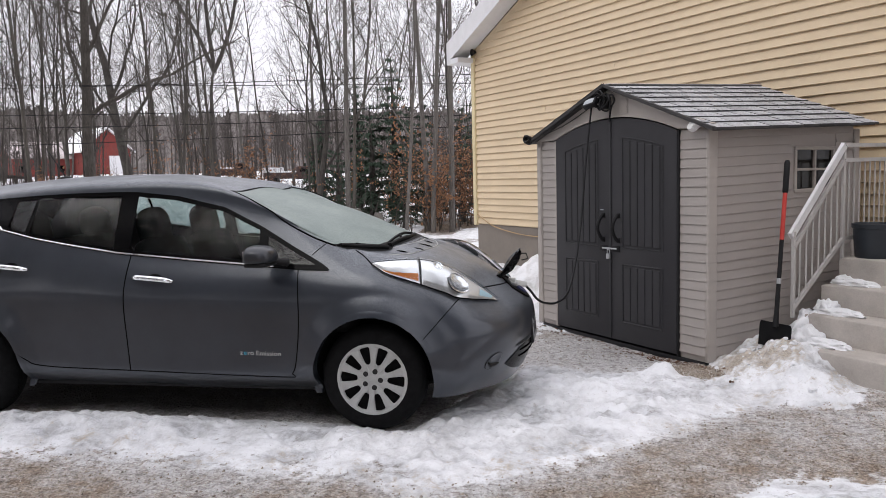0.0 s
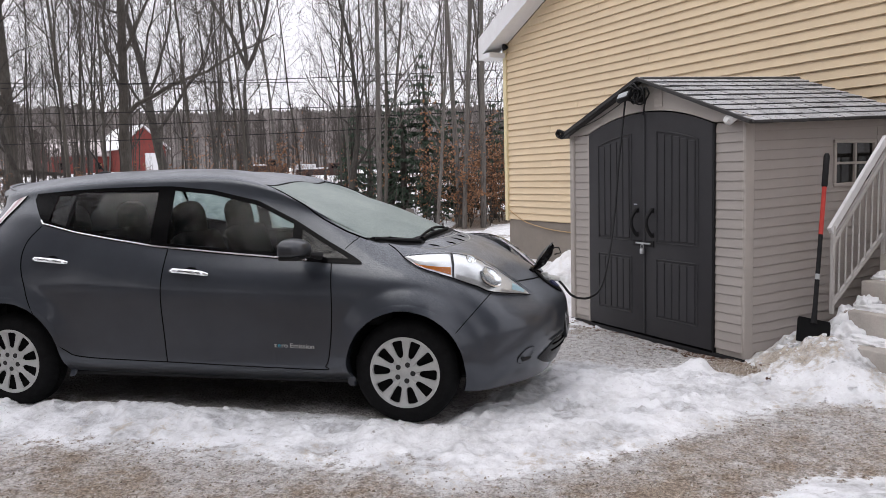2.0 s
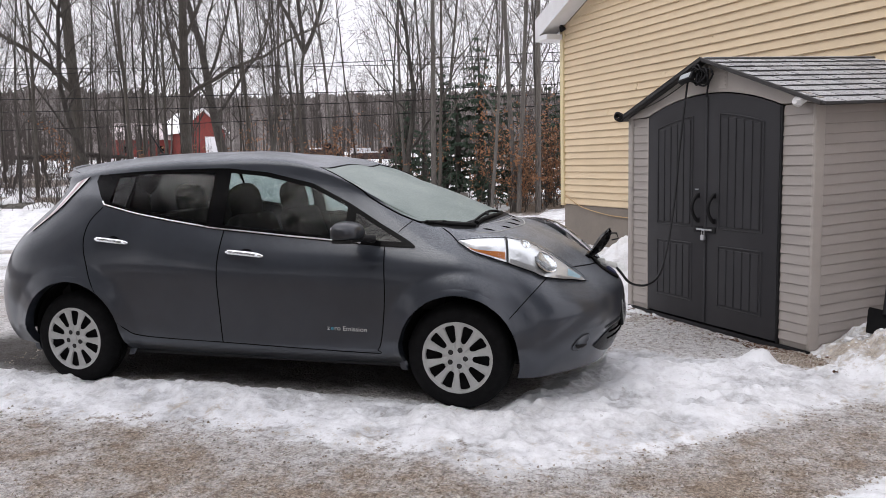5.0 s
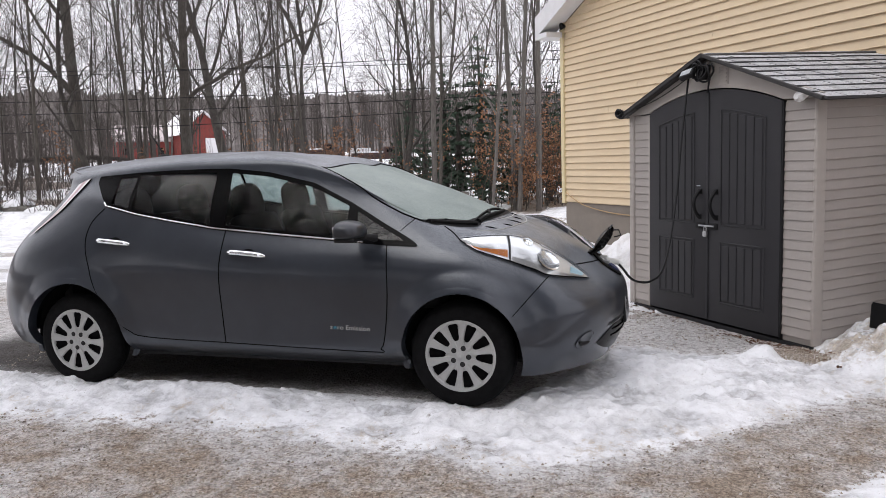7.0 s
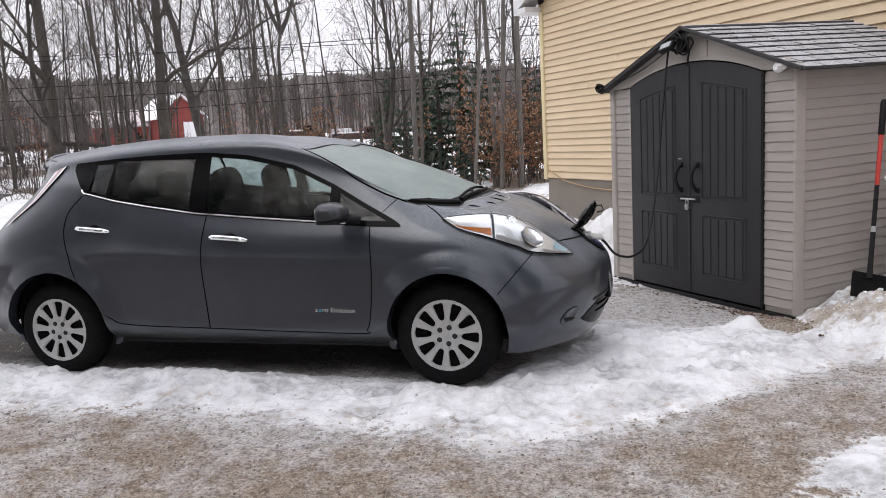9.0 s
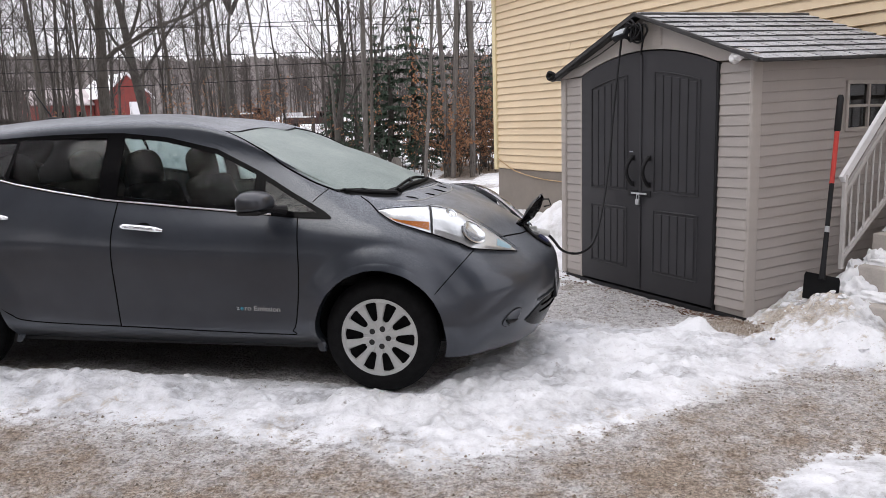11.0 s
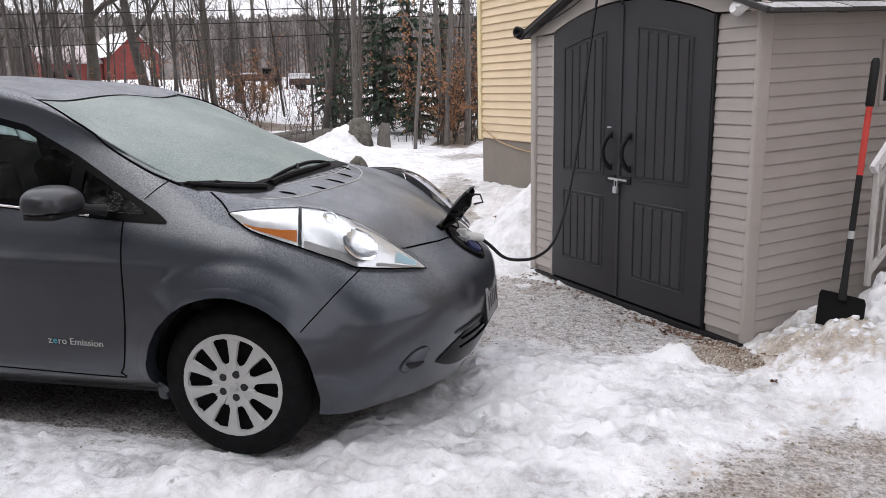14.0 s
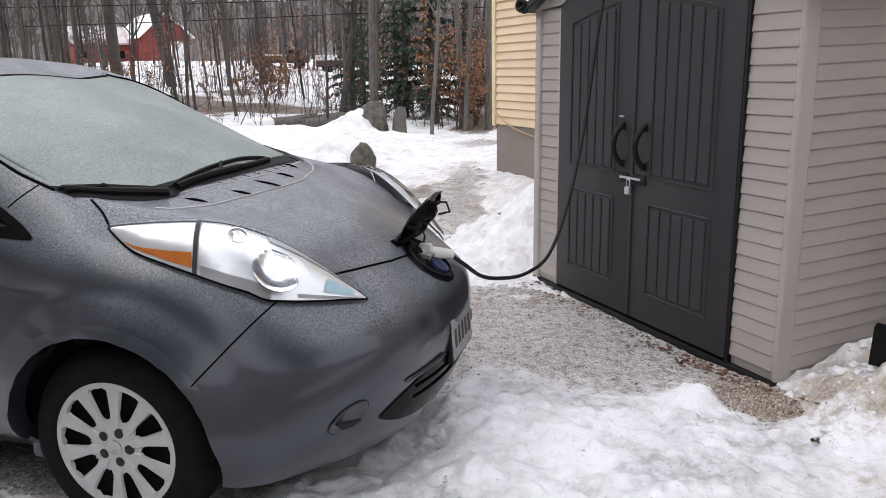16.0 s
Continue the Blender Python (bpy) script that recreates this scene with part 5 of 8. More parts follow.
def build_steps():
    steps = thing("entrance_steps", YARD, "precast concrete entrance steps with landing, with dirty snow on the treads", "steps")
    for k, (z, y, x) in enumerate(STEPS):
        back = HOUSE_Y + 0.01 if k == 0 else STEPS[k - 1][1] + 0.02
        bm = boxed((x, y, -0.2), (STEP_R, back, z), 0.012, 3)
        part("landing" if k == 0 else "step", bm, CONCRETE, steps)
    # snow left on the treads by the railing
    rng = random.Random(17)
    for x, y, z, rx, ry, h in ((0.53, 0.97, 0.606, 0.17, 0.08, 0.045), (0.42, 1.00, 0.606, 0.08, 0.07, 0.06), (0.58, 0.70, 0.42, 0.20, 0.08, 0.045), (0.46, 0.73, 0.42, 0.09, 0.08, 0.09), (0.64, 0.44, 0.235, 0.20, 0.09, 0.05), (0.50, 0.46, 0.235, 0.12, 0.10, 0.11), (0.40, 0.62, 0.20, 0.12, 0.22, 0.22)):
        bm = bmesh.new()
        bmesh.ops.create_icosphere(bm, subdivisions=4, radius=1.0)
        for v in bm.verts:
            q = 1 + 0.35 * noise.fractal(v.co * 2.2 + Vector((x * 9, y * 9, 0)), 1.0, 2.0, 4)
            v.co = Vector((v.co.x * rx * q, v.co.y * ry * q, max(v.co.z, -0.05) * h * q))
        lump = part("snow_lump", bm, SNOW_DIRTY, None, angle=80)
        tagged(lump, "small heap of crusted snow on a concrete step", "snow", "snow heaps on the steps")
        lump.matrix_world = YARD @ Matrix.Translation((x, y, z))
    # railing
    rail = thing("stair_railing", YARD, "grey painted metal stair railing with white handrail", "railing")
    low, up, end = Vector((0.40, 0.43, 1.03)), Vector((0.33, 1.09, 1.655)), Vector((0.18, 1.98, 1.665))
    def bar(name, pts, r, mat, label=""):
        part(name, tube(bmesh.new(), pts, r, 8), mat, rail, label)
    def flat(name, a, b, w, h, mat, label=""):
        d = (b - a)
        m = Matrix.Translation(a) @ d.to_track_quat("X", "Z").to_matrix().to_4x4()
        part(name, boxed((0, -w / 2, -h / 2), (d.length, w / 2, h / 2), 0.004, 2, m), mat, rail, label)
    flat("handrail", low + Vector((0, -0.03, -0.03)), up, 0.028, 0.045, RAIL_TOP, "white aluminium handrail")
    flat("handrail", up, end, 0.02, 0.02, RAIL)
    drop = Vector((0, 0, -0.115))
    flat("rail", low + drop, up + drop, 0.022, 0.022, RAIL)
    flat("rail", up + drop, end + drop, 0.022, 0.022, RAIL)
    foot_l, foot_u = Vector((0, 0, -0.56)), Vector((0, 0, -0.72))
    flat("rail", low + foot_l, up + foot_u, 0.022, 0.022, RAIL)
    flat("rail", up + foot_u, end + foot_u, 0.022, 0.022, RAIL)
    for p, zb in ((low, 0.40), (up, 0.78), (end, 0.78)):
        part("post", boxed((p.x - 0.0125, p.y - 0.0125, zb), (p.x + 0.0125, p.y + 0.0125, p.z), 0.003), RAIL, rail)
    for k in range(1, 8):
        t = k / 8
        p, f = low.lerp(up, t), foot_l.lerp(foot_u, t)
        bar("baluster", [p + drop, p + f], 0.0065, RAIL)
    for k in range(1, 10):
        p = up.lerp(end, k / 10)
        bar("baluster", [p + drop, p + foot_u], 0.0065, RAIL)
    # tub on the landing
    tub = thing("plastic_tub", YARD @ Matrix.Translation((0.47, 1.27, 0.79)) @ Matrix.Diagonal((0.86, 0.86, 0.96, 1.0)), "dark blue-black plastic tub on the concrete landing", "tub")
    part("tub_body", lathe(bmesh.new(), [(0, 0.004), (0.145, 0.0), (0.15, 0.01), (0.172, 0.235), (0.182, 0.24), (0.184, 0.272), (0.174, 0.275), (0.162, 0.24), (0.14, 0.03), (0, 0.025)], 40), BUCKET, tub)
    # shovel
    base, top = Vector((0.43, 0.20, 0.27)), Vector((0.33, 0.44, 1.545))
    axis = (top - base).normalized()
    sh = thing("shovel", YARD, "square black shovel with red and black handle, stuck in the snow", "shovel")
    at = lambda d: base + axis * d
    total = (top - base).length
    part("socket", tube(bmesh.new(), [at(0.09), at(0.22), at(0.36), at(0.40)], [0.021, 0.0165, 0.016, 0.016], 12), BLACK, sh)
    part("grip_band", tube(bmesh.new(), [at(0.40), at(0.44)], 0.0165, 12), STEEL, sh, "silver band")
    part("lower_sleeve", tube(bmesh.new(), [at(0.44), at(0.72)], 0.0152, 12), BLACK, sh)
    part("shaft", tube(bmesh.new(), [at(0.72), at(total - 0.24)], 0.0155, 12), RED_FIBRE, sh, "red fibreglass shaft")
    part("grip", tube(bmesh.new(), [at(total - 0.24), at(total - 0.23), at(total - 0.02), at(total)], [0.017, 0.021, 0.021, 0.014], 12), BLACK, sh, "black rubber grip")
    bm = bmesh.new()
    side = Vector((0.8, 0.6, -0.17)).normalized()
    out = axis.cross(side).normalized()
    grid = []
    for j in range(9):
        row = []
        for i in range(11):
            u, d = (i / 10 - 0.5), -0.055 + 0.175 * j / 8
            wdt = 0.215 if j < 8 else 0.198
            cup = 0.03 * (1 - (2 * u) ** 2) + 0.015 * (j / 8)
            row.append(bm.verts.new(base + axis * d + side * (u * wdt) + out * (cup - 0.03)))
        grid.append(row)
    for a, b in zip(grid, grid[1:]):
        for i in range(10):
            bm.faces.new((a[i], a[i + 1], b[i + 1], b[i]))
    bmesh.ops.solidify(bm, geom=bm.faces[:], thickness=0.004)
    part("blade", bm, BLACK, sh, "black steel blade")


build_steps()

# ---- the grey hatchback ----
# Body skin: rings from the sill up to the roof, each from the middle of the nose round to the middle of the tail (x, half width, z).
RING_0 = [(.80, 0, .20), (.78, .25, .20), (.69, .5, .20), (.54, .70, .20), (.38, .825, .20), (0, .83, .20), (-.4, .825, .225), (-1.0, .825, .215), (-1.6, .825, .225), (-2.2, .825, .235), (-2.7, .83, .25), (-3.1, .815, .26), (-3.33, .70, .27), (-3.42, .5, .27), (-3.46, .25, .27), (-3.47, 0, .27)]
RING_1 = [(.87, 0, .34), (.85, .25, .34), (.765, .5, .33), (.61, .72, .33), (.40, .858, .33), (0, .878, .34), (-.4, .865, .325), (-1.0, .862, .325), (-1.6, .862, .33), (-2.2, .865, .34), (-2.7, .878, .36), (-3.12, .86, .38), (-3.38, .73, .40), (-3.47, .52, .41), (-3.51, .26, .42), (-3.52, 0, .42)]
RING_2 = [(.905, 0, .54), (.88, .25, .54), (.795, .5, .54), (.625, .72, .55), (.38, .858, .56), (0, .890, .60), (-.4, .878, .55), (-1, .872, .55), (-1.6, .875, .56), (-2.2, .882, .58), (-2.7, .890, .62), (-3.13, .868, .62), (-3.40, .72, .64), (-3.49, .50, .65), (-3.52, .25, .66), (-3.53, 0, .66)]
RING_3 = [(.865, 0, .665), (.845, .22, .665), (.765, .43, .675), (.59, .64, .71), (.36, .80, .78), (0, .862, .83), (-.4, .866, .80), (-1, .876, .80), (-1.6, .880, .82), (-2.2, .880, .86), (-2.7, .862, .89), (-3.06, .82, .91), (-3.31, .69, .91), (-3.40, .48, .90), (-3.44, .25, .90), (-3.45, 0, .90)]
RING_4 = [(.745, 0, .765), (.725, .2, .765), (.64, .40, .775), (.47, .57, .865), (.27, .69, .95), (-.02, .765, .968), (-.36, .800, .965), (-1.0, .800, 1.0), (-1.6, .800, 1.05), (-2.2, .792, 1.15), (-2.62, .755, 1.19), (-2.95, .70, 1.14), (-3.14, .60, 1.11), (-3.23, .44, 1.10), (-3.27, .22, 1.09), (-3.28, 0, 1.09)]
RING_5 = [(.50, 0, .925), (.48, .2, .925), (.40, .40, .935), (.27, .54, .985), (.10, .64, 1.02), (-.13, .695, 1.055), (-.42, .728, 1.10), (-1.0, .748, 1.15), (-1.6, .748, 1.20), (-2.2, .735, 1.26), (-2.62, .70, 1.29), (-2.86, .655, 1.25), (-3.00, .575, 1.23), (-3.08, .42, 1.22), (-3.11, .2, 1.21), (-3.12, 0, 1.21)]
RING_6 = [(.06, 0, 1.085), (.05, .2, 1.083), (.01, .4, 1.076), (-.10, .56, 1.07), (-.22, .66, 1.09), (-.42, .672, 1.165), (-.68, .660, 1.285), (-1.05, .648, 1.385), (-1.6, .645, 1.42), (-2.2, .635, 1.415), (-2.62, .61, 1.395), (-2.83, .575, 1.365), (-2.95, .51, 1.35), (-3.03, .38, 1.34), (-3.07, .2, 1.335), (-3.08, 0, 1.335)]
RING_7 = [(-.48, 0, 1.315), (-.49, .2, 1.31), (-.54, .37, 1.295), (-.62, .49, 1.295), (-.72, .55, 1.325), (-.85, .562, 1.383), (-1.02, .555, 1.448), (-1.25, .545, 1.502), (-1.65, .535, 1.522), (-2.2, .525, 1.510), (-2.6, .50, 1.475), (-2.82, .47, 1.455), (-2.98, .42, 1.44), (-3.12, .32, 1.43), (-3.22, .17, 1.43), (-3.25, 0, 1.43)]
RING_8 = [(-.98, 0, 1.436), (-1.05, 0, 1.460), (-1.14, 0, 1.486), (-1.25, 0, 1.510), (-1.36, 0, 1.537), (-1.5, 0, 1.547), (-1.65, 0, 1.553), (-1.85, 0, 1.556), (-2.05, 0, 1.555), (-2.35, 0, 1.548), (-2.6, 0, 1.535), (-2.8, 0, 1.52), (-2.95, 0, 1.505), (-3.07, 0, 1.49), (-3.17, 0, 1.475), (-3.25, 0, 1.46)]
CAR = Matrix.Translation((0.0, 0.862, 0.0))
BELT = [(-2.50, 1.21), (-2.42, 1.20), (-2.2, 1.15), (-1.94, 1.105), (-1.61, 1.055), (-1.14, 1.012), (-.81, .985), (-.45, .955), (-.20, .945)]
WTOP = [(-2.62, 1.405), (-2.3, 1.425), (-2.03, 1.435), (-1.7, 1.438), (-1.56, 1.435), (-1.28, 1.405), (-.96, 1.33), (-.70, 1.205), (-.49, 1.085), (-.30, .985), (-.25, .950)]


def skin_grid(rings, cell=0.022):
    """Points of a smooth surface through the rings."""
    C = np.array(rings, float)
    flip = np.array([1, -1, 1.0])

    def pad(P):
        P = np.concatenate([P[:, 1:2] * flip, P, P[:, -2:-1] * flip], 1)
        return np.concatenate([2 * P[:1] - P[1:2], P, P[-2:-1] * flip], 0)

    P = C.copy()
    for _ in range(4):
        E = pad(P)
        S = (E[:, :-2] + 4 * E[:, 1:-1] + E[:, 2:]) / 6
        S = (S[:-2] + 4 * S[1:-1] + S[2:]) / 6
        P = P + 0.85 * (C - S)
    E = pad(P)

    def weights(count, spans):
        rows = []
        for j, n in enumerate(spans):
            for k in range(n + (1 if j == len(spans) - 1 else 0)):
                t = k / n
                w = np.zeros(count + 2)
                w[j:j + 4] = [(1 - t) ** 3 / 6, (3 * t ** 3 - 6 * t * t + 4) / 6, (-3 * t ** 3 + 3 * t * t + 3 * t + 1) / 6, t ** 3 / 6]
                rows.append(w)
        return np.array(rows)

    across = [max(4, int(np.linalg.norm(C[:, j + 1] - C[:, j], axis=1).max() / cell)) for j in range(C.shape[1] - 1)]
    along = [max(4, int(np.median(np.linalg.norm(C[i + 1] - C[i], axis=1)) / cell)) for i in range(C.shape[0] - 1)]
    A, B = weights(C.shape[0], along), weights(C.shape[1], across)
    return np.einsum("ri,ijk,cj->rck", A, E, B)


GLASS_FOOT = [(0, .088), (.2, .08), (.34, .061), (.49, .004), (.59, -.073), (.663, -.164), (.70, -.246), (.72, -.30)]   # (half width, x)
VENT_EDGE = [(-.709, -.13), (-.68, -.009), (-.605, .10), (-.46, .172), (-.29, .215), (-.1, .24), (0, .245), (.1, .236), (.28, .192), (.41, .137), (.54, .062), (.66, -.028), (.709, -.10)]
GLASS_SIDE = [(-1.0, .595), (-.95, .60), (-.755, .648), (-.538, .675), (-.376, .694), (-.24, .70), (.2, .70)]             # (x, half width)


def poly_has(poly, x, z):
    odd = False
    for (ax, az), (bx, bz) in zip(poly, poly[1:] + poly[:1]):
        if (az > z) != (bz > z) and x < (bx - ax) * (z - az) / (bz - az) + ax:
            odd = not odd
    return odd


REAR_SEAM = [(-2.465, 1.195), (-2.56, 1.09), (-2.575, .94), (-2.49, .71), (-2.36, .51), (-2.25, .40), (-2.12, .352), (-1.55, .335)]
MID_SEAM = [(-1.535, 1.045), (-1.555, .80), (-1.545, .335)]
FRONT_SEAM = [(-.447, .952), (-.432, .68), (-.457, .42), (-.49, .335), (-.55, .312), (-1.55, .335)]
ARCHES = [(0.012, 0.325, 0.362), (-2.672, 0.325, 0.385)]


def build_car():
    from mathutils.bvhtree import BVHTree
    car = thing("parked_car", CAR, "dark grey electric hatchback, frosted, plugged in and parked on ice", "car")
    G = skin_grid([RING_0, RING_1, RING_2, RING_3, RING_4, RING_5, RING_6, RING_7, RING_8])
    G[:, 0, 1] = G[:, -1, 1] = G[-1, :, 1] = 0
    R, Cn = G.shape[:2]
    for cx, cz, rad in ARCHES:
        r = np.hypot(G[..., 0] - cx, G[..., 2] - cz)
        flare = np.clip(1 - (r - rad) / 0.125, 0, 1) * (r > rad - 0.03) * step01(0.26, 0.40, G[..., 2]) * (G[..., 1] > 0.6)
        G[..., 1] += 0.036 * flare
    # the sill turns in under the doors
    low = np.clip((0.318 - G[..., 2]) / 0.10, 0, 1) * step01(-2.36, -2.28, G[..., 0]) * step01(-0.28, -0.36, G[..., 0]) * (G[..., 1] > 0.6)
    G[..., 1] -= 0.085 * low ** 1.3
    # arch edges: draw the nearest points onto the wheel arch
    for cx, cz, rad in ARCHES:
        dx, dz = G[..., 0] - cx, G[..., 2] - cz
        r = np.hypot(dx, dz)
        near = (np.abs(r - rad) < 0.0165) & (G[..., 1] > 0.6)
        k = np.where(near, rad / np.maximum(r, 1e-6), 1.0)
        G[..., 0], G[..., 2] = cx + dx * k, cz + dz * k
    verts, faces, where = [], [], []
    for sgn in (-1, 1):
        off = len(verts)
        verts += [(p[0], sgn * p[1], p[2]) for p in G.reshape(-1, 3)]
        for i in range(R - 1):
            for j in range(Cn - 1):
                a = off + i * Cn + j
                q = (a, a + 1, a + Cn + 1, a + Cn)
                faces.append(q if sgn > 0 else q[::-1])
    whole = bmesh.new()
    vs = [whole.verts.new(v) for v in verts]
    for f in faces:
        if len({verts[i] for i in f}) > 2:
            try:
                whole.faces.new([vs[i] for i in f])
            except ValueError:
                pass
    bmesh.ops.remove_doubles(whole, verts=whole.verts, dist=0.0008)
    bmesh.ops.recalc_face_normals(whole, faces=whole.faces)
    crown = [v for v in whole.verts if -1.45 < v.co.x < -0.72 and abs(v.co.y) < 0.585 and v.co.z > 1.25]
    for _ in range(40):
        bmesh.ops.smooth_vert(whole, verts=crown, factor=0.5, use_axis_z=True)
    # one even curve where the roof meets the windscreen
    terms = lambda x, y: [(x + 1.1) ** i * y ** (2 * j) for i in range(5) for j in range(3)]
    area = [v for v in whole.verts if -1.85 < v.co.x < -0.40 and abs(v.co.y) < 0.54 and v.co.z > 1.2]
    even, *_ = np.linalg.lstsq(np.array([terms(v.co.x, v.co.y) for v in area]), np.array([v.co.z for v in area]), rcond=None)
    for v in area:
        w = float(step01(-1.80, -1.55, v.co.x) * step01(-0.45, -0.65, v.co.x) * step01(0.53, 0.45, abs(v.co.y)))
        v.co.z += w * (float(np.dot(even, terms(v.co.x, v.co.y))) - v.co.z)
    # the roof's front edge stays nearly level out to its corners
    for v in whole.verts:
        if v.co.z > 1.2:
            v.co.z += 0.007 * math.exp(-((abs(v.co.y) - 0.50) / 0.10) ** 2) * float(step01(-1.7, -1.1, v.co.x) * step01(-0.60, -0.88, v.co.x))
    whole.normal_update()
    tree = BVHTree.FromBMesh(whole)

    def on_side(x, z, sgn, lift=0.0):
        hit = tree.ray_cast(Vector((x, sgn * 1.6, z)), Vector((0, -sgn, 0)))
        p, n = (hit[0], hit[1]) if hit[0] is not None else (Vector((x, sgn * 0.8, z)), Vector((0, sgn, 0)))
        if n.y * sgn < 0:
            n = -n
        return p + n * lift

    def on_top(x, y, lift=0.0):
        hit = tree.ray_cast(Vector((x, y, 2.5)), Vector((0, 0, -1)))
        p, n = (hit[0], hit[1]) if hit[0] is not None else (Vector((x, y, 0.5)), Vector((0, 0, 1)))
        if n.z < 0:
            n = -n
        return p + n * lift

    def nearest(p, lift=0.0):
        q, n, _, _ = tree.find_nearest(Vector(p))
        if n.dot(q - Vector((-1.3, 0, 0.6))) < 0:
            n = -n
        return q + n * lift

    def side_patch(xs, low, high, nz, sgn, lift):
        bm = bmesh.new()
        rows = [[bm.verts.new(on_side(x, low(x) + (high(x) - low(x)) * k / nz, sgn, lift)) for x in xs] for k in range(nz + 1)]
        for a, b in zip(rows, rows[1:]):
            for i in range(len(xs) - 1):
                bm.faces.new((a[i], a[i + 1], b[i + 1], b[i]))
        return bm

    def glass_patch(xs, low, high, nz, sgn):
        """A pane as one even curve, fitted to the body's side."""
        rows = [[on_side(x, low(x) + (high(x) - low(x)) * k / nz, 1, 0.0) for x in xs] for k in range(nz + 1)]
        flat = [p for row in rows for p in row]
        terms = lambda x, z: [1.0, x + 1.4, z - 1.2, (x + 1.4) ** 2, (z - 1.2) ** 2]
        fit, *_ = np.linalg.lstsq(np.array([terms(p.x, p.z) for p in flat]), np.array([p.y for p in flat]), rcond=None)
        bm = bmesh.new()
        grid = [[bm.verts.new((p.x, sgn * (float(np.dot(fit, terms(p.x, p.z))) - 0.001), p.z)) for p in row] for row in rows]
        for a, b in zip(grid, grid[1:]):
            for i in range(len(xs) - 1):
                bm.faces.new((a[i], a[i + 1], b[i + 1], b[i]))
        return bm

    def seam(name, pts, sgn, r=0.0036, mat=None, n=60):
        line = [(p.x, p.y) for p in curve_points([(a, b, 0) for a, b in pts], n)]
        return part(name, tube(bmesh.new(), [on_side(x, z, sgn, 0.0) for x, z in line], r, 6), mat or SEAM, car)

    belt = lambda x: lerp_table(BELT, x)
    wtop = lambda x: lerp_table(WTOP, x)
    span = lambda a, b, n: [a + (b - a) * k / n for k in range(n + 1)]

    glass_side = lambda x: lerp_table(GLASS_SIDE, x) - 0.022 * min(1.0, max(0.0, (-0.80 - x) / 0.19)) ** 2
    glass_top = lambda y: -1.005 + 0.024 * max(0.0, 1 - (y / 0.56) ** 2)
    # sort the skin into panels
    names = ["body", "front_door", "rear_door", "bonnet", "front_bumper", "windscreen", "rear_window"]
    rear_poly = REAR_SEAM + MID_SEAM[::-1]
    front_poly = MID_SEAM + FRONT_SEAM[4::-1]
    bins = {(k, side): [] for k in range(len(names)) for side in (-1, 0, 1)}
    for f in whole.faces:
        c = f.calc_center_median()
        s = abs(c.y)
        if any((c.x - cx) ** 2 + (c.z - cz) ** 2 < (rad + 0.004) ** 2 and s > 0.6 for cx, cz, rad in ARCHES):
            continue
        if s > 0.56 and -2.43 < c.x < -0.335 and not -1.655 < c.x < -1.555 and not -0.705 < c.x < -0.665 and belt(c.x) + 0.022 < c.z < wtop(c.x) - 0.022:
            continue
        edge = glass_side(c.x)
        front_line = lerp_table(GLASS_FOOT, s)
        top_line = glass_top(s)
        if s < edge - 0.008 and top_line < c.x < front_line - 0.005 and c.z > 1.0:
            k = 5
        elif c.x < -2.9 and s < 0.52 and 1.12 < c.z < 1.40:
            k = 6
        elif poly_has(front_poly, c.x, c.z) and s > 0.6:
            k = 1
        elif poly_has(rear_poly, c.x, c.z) and s > 0.6:
            k = 2
        elif c.x > front_line - 0.01 and c.z > 0.75 + 0.0 and s < 0.70 - 0.35 * max(0, c.x - 0.2) and c.x < 0.70 - 0.25 * s:
            k = 3
        elif c.x > 0.30 + (c.z - 0.56) * 0.9 and c.x > 0.3:
            k = 4
        else:
            k = 0
        bins[k, (1 if c.y > 0 else -1) if k in (1, 2) else 0].append(f)
    for (k, side), faces_of in bins.items():
        if not faces_of:
            continue
        index, vv, ff, nn = {}, [], [], []
        for f in faces_of:
            q = []
            for v in f.verts:
                if v not in index:
                    index[v] = len(vv)
                    vv.append(tuple(v.co))
                    nn.append(tuple(v.normal))
                q.append(index[v])
            ff.append(q)
        mesh = bpy.data.meshes.new(names[k])
        mesh.from_pydata(vv, [], ff)
        mesh.materials.append({5: WINDSCREEN, 6: GLOSS_BLACK}.get(k, PAINT))
        mesh.shade_smooth()
        mesh.normals_split_custom_set_from_vertices(nn)
        ob = new(names[k], mesh)
        ob.parent = car
        tagged(ob, {5: "frosted windscreen", 3: "frost-speckled bonnet"}.get(k, ""))
    # the edge of the windscreen and of the bonnet
    for sgn in (-1, 1):
        bm = bmesh.new()
        pts = [(x, sgn * glass_side(x)) for x in span(-1.0, -0.245, 40)]
        tube(bm, [on_top(x, y, 0.001) for x, y in pts], 0.005, 6)
        part("windscreen_seal", bm, SEAM, car)
    bm = bmesh.new()
    rows = [[bm.verts.new(on_top(glass_top(y) + dx, y, 0.0009)) for y in span(-0.565, 0.565, 40)] for dx in (-0.004, 0.004, 0.012, 0.018)]
    for a, b in zip(rows, rows[1:]):
        for i in range(40):
            bm.faces.new((a[i], a[i + 1], b[i + 1], b[i]))
    part("windscreen_seal", bm, SEAM, car, "black seal along the roof edge", 180)
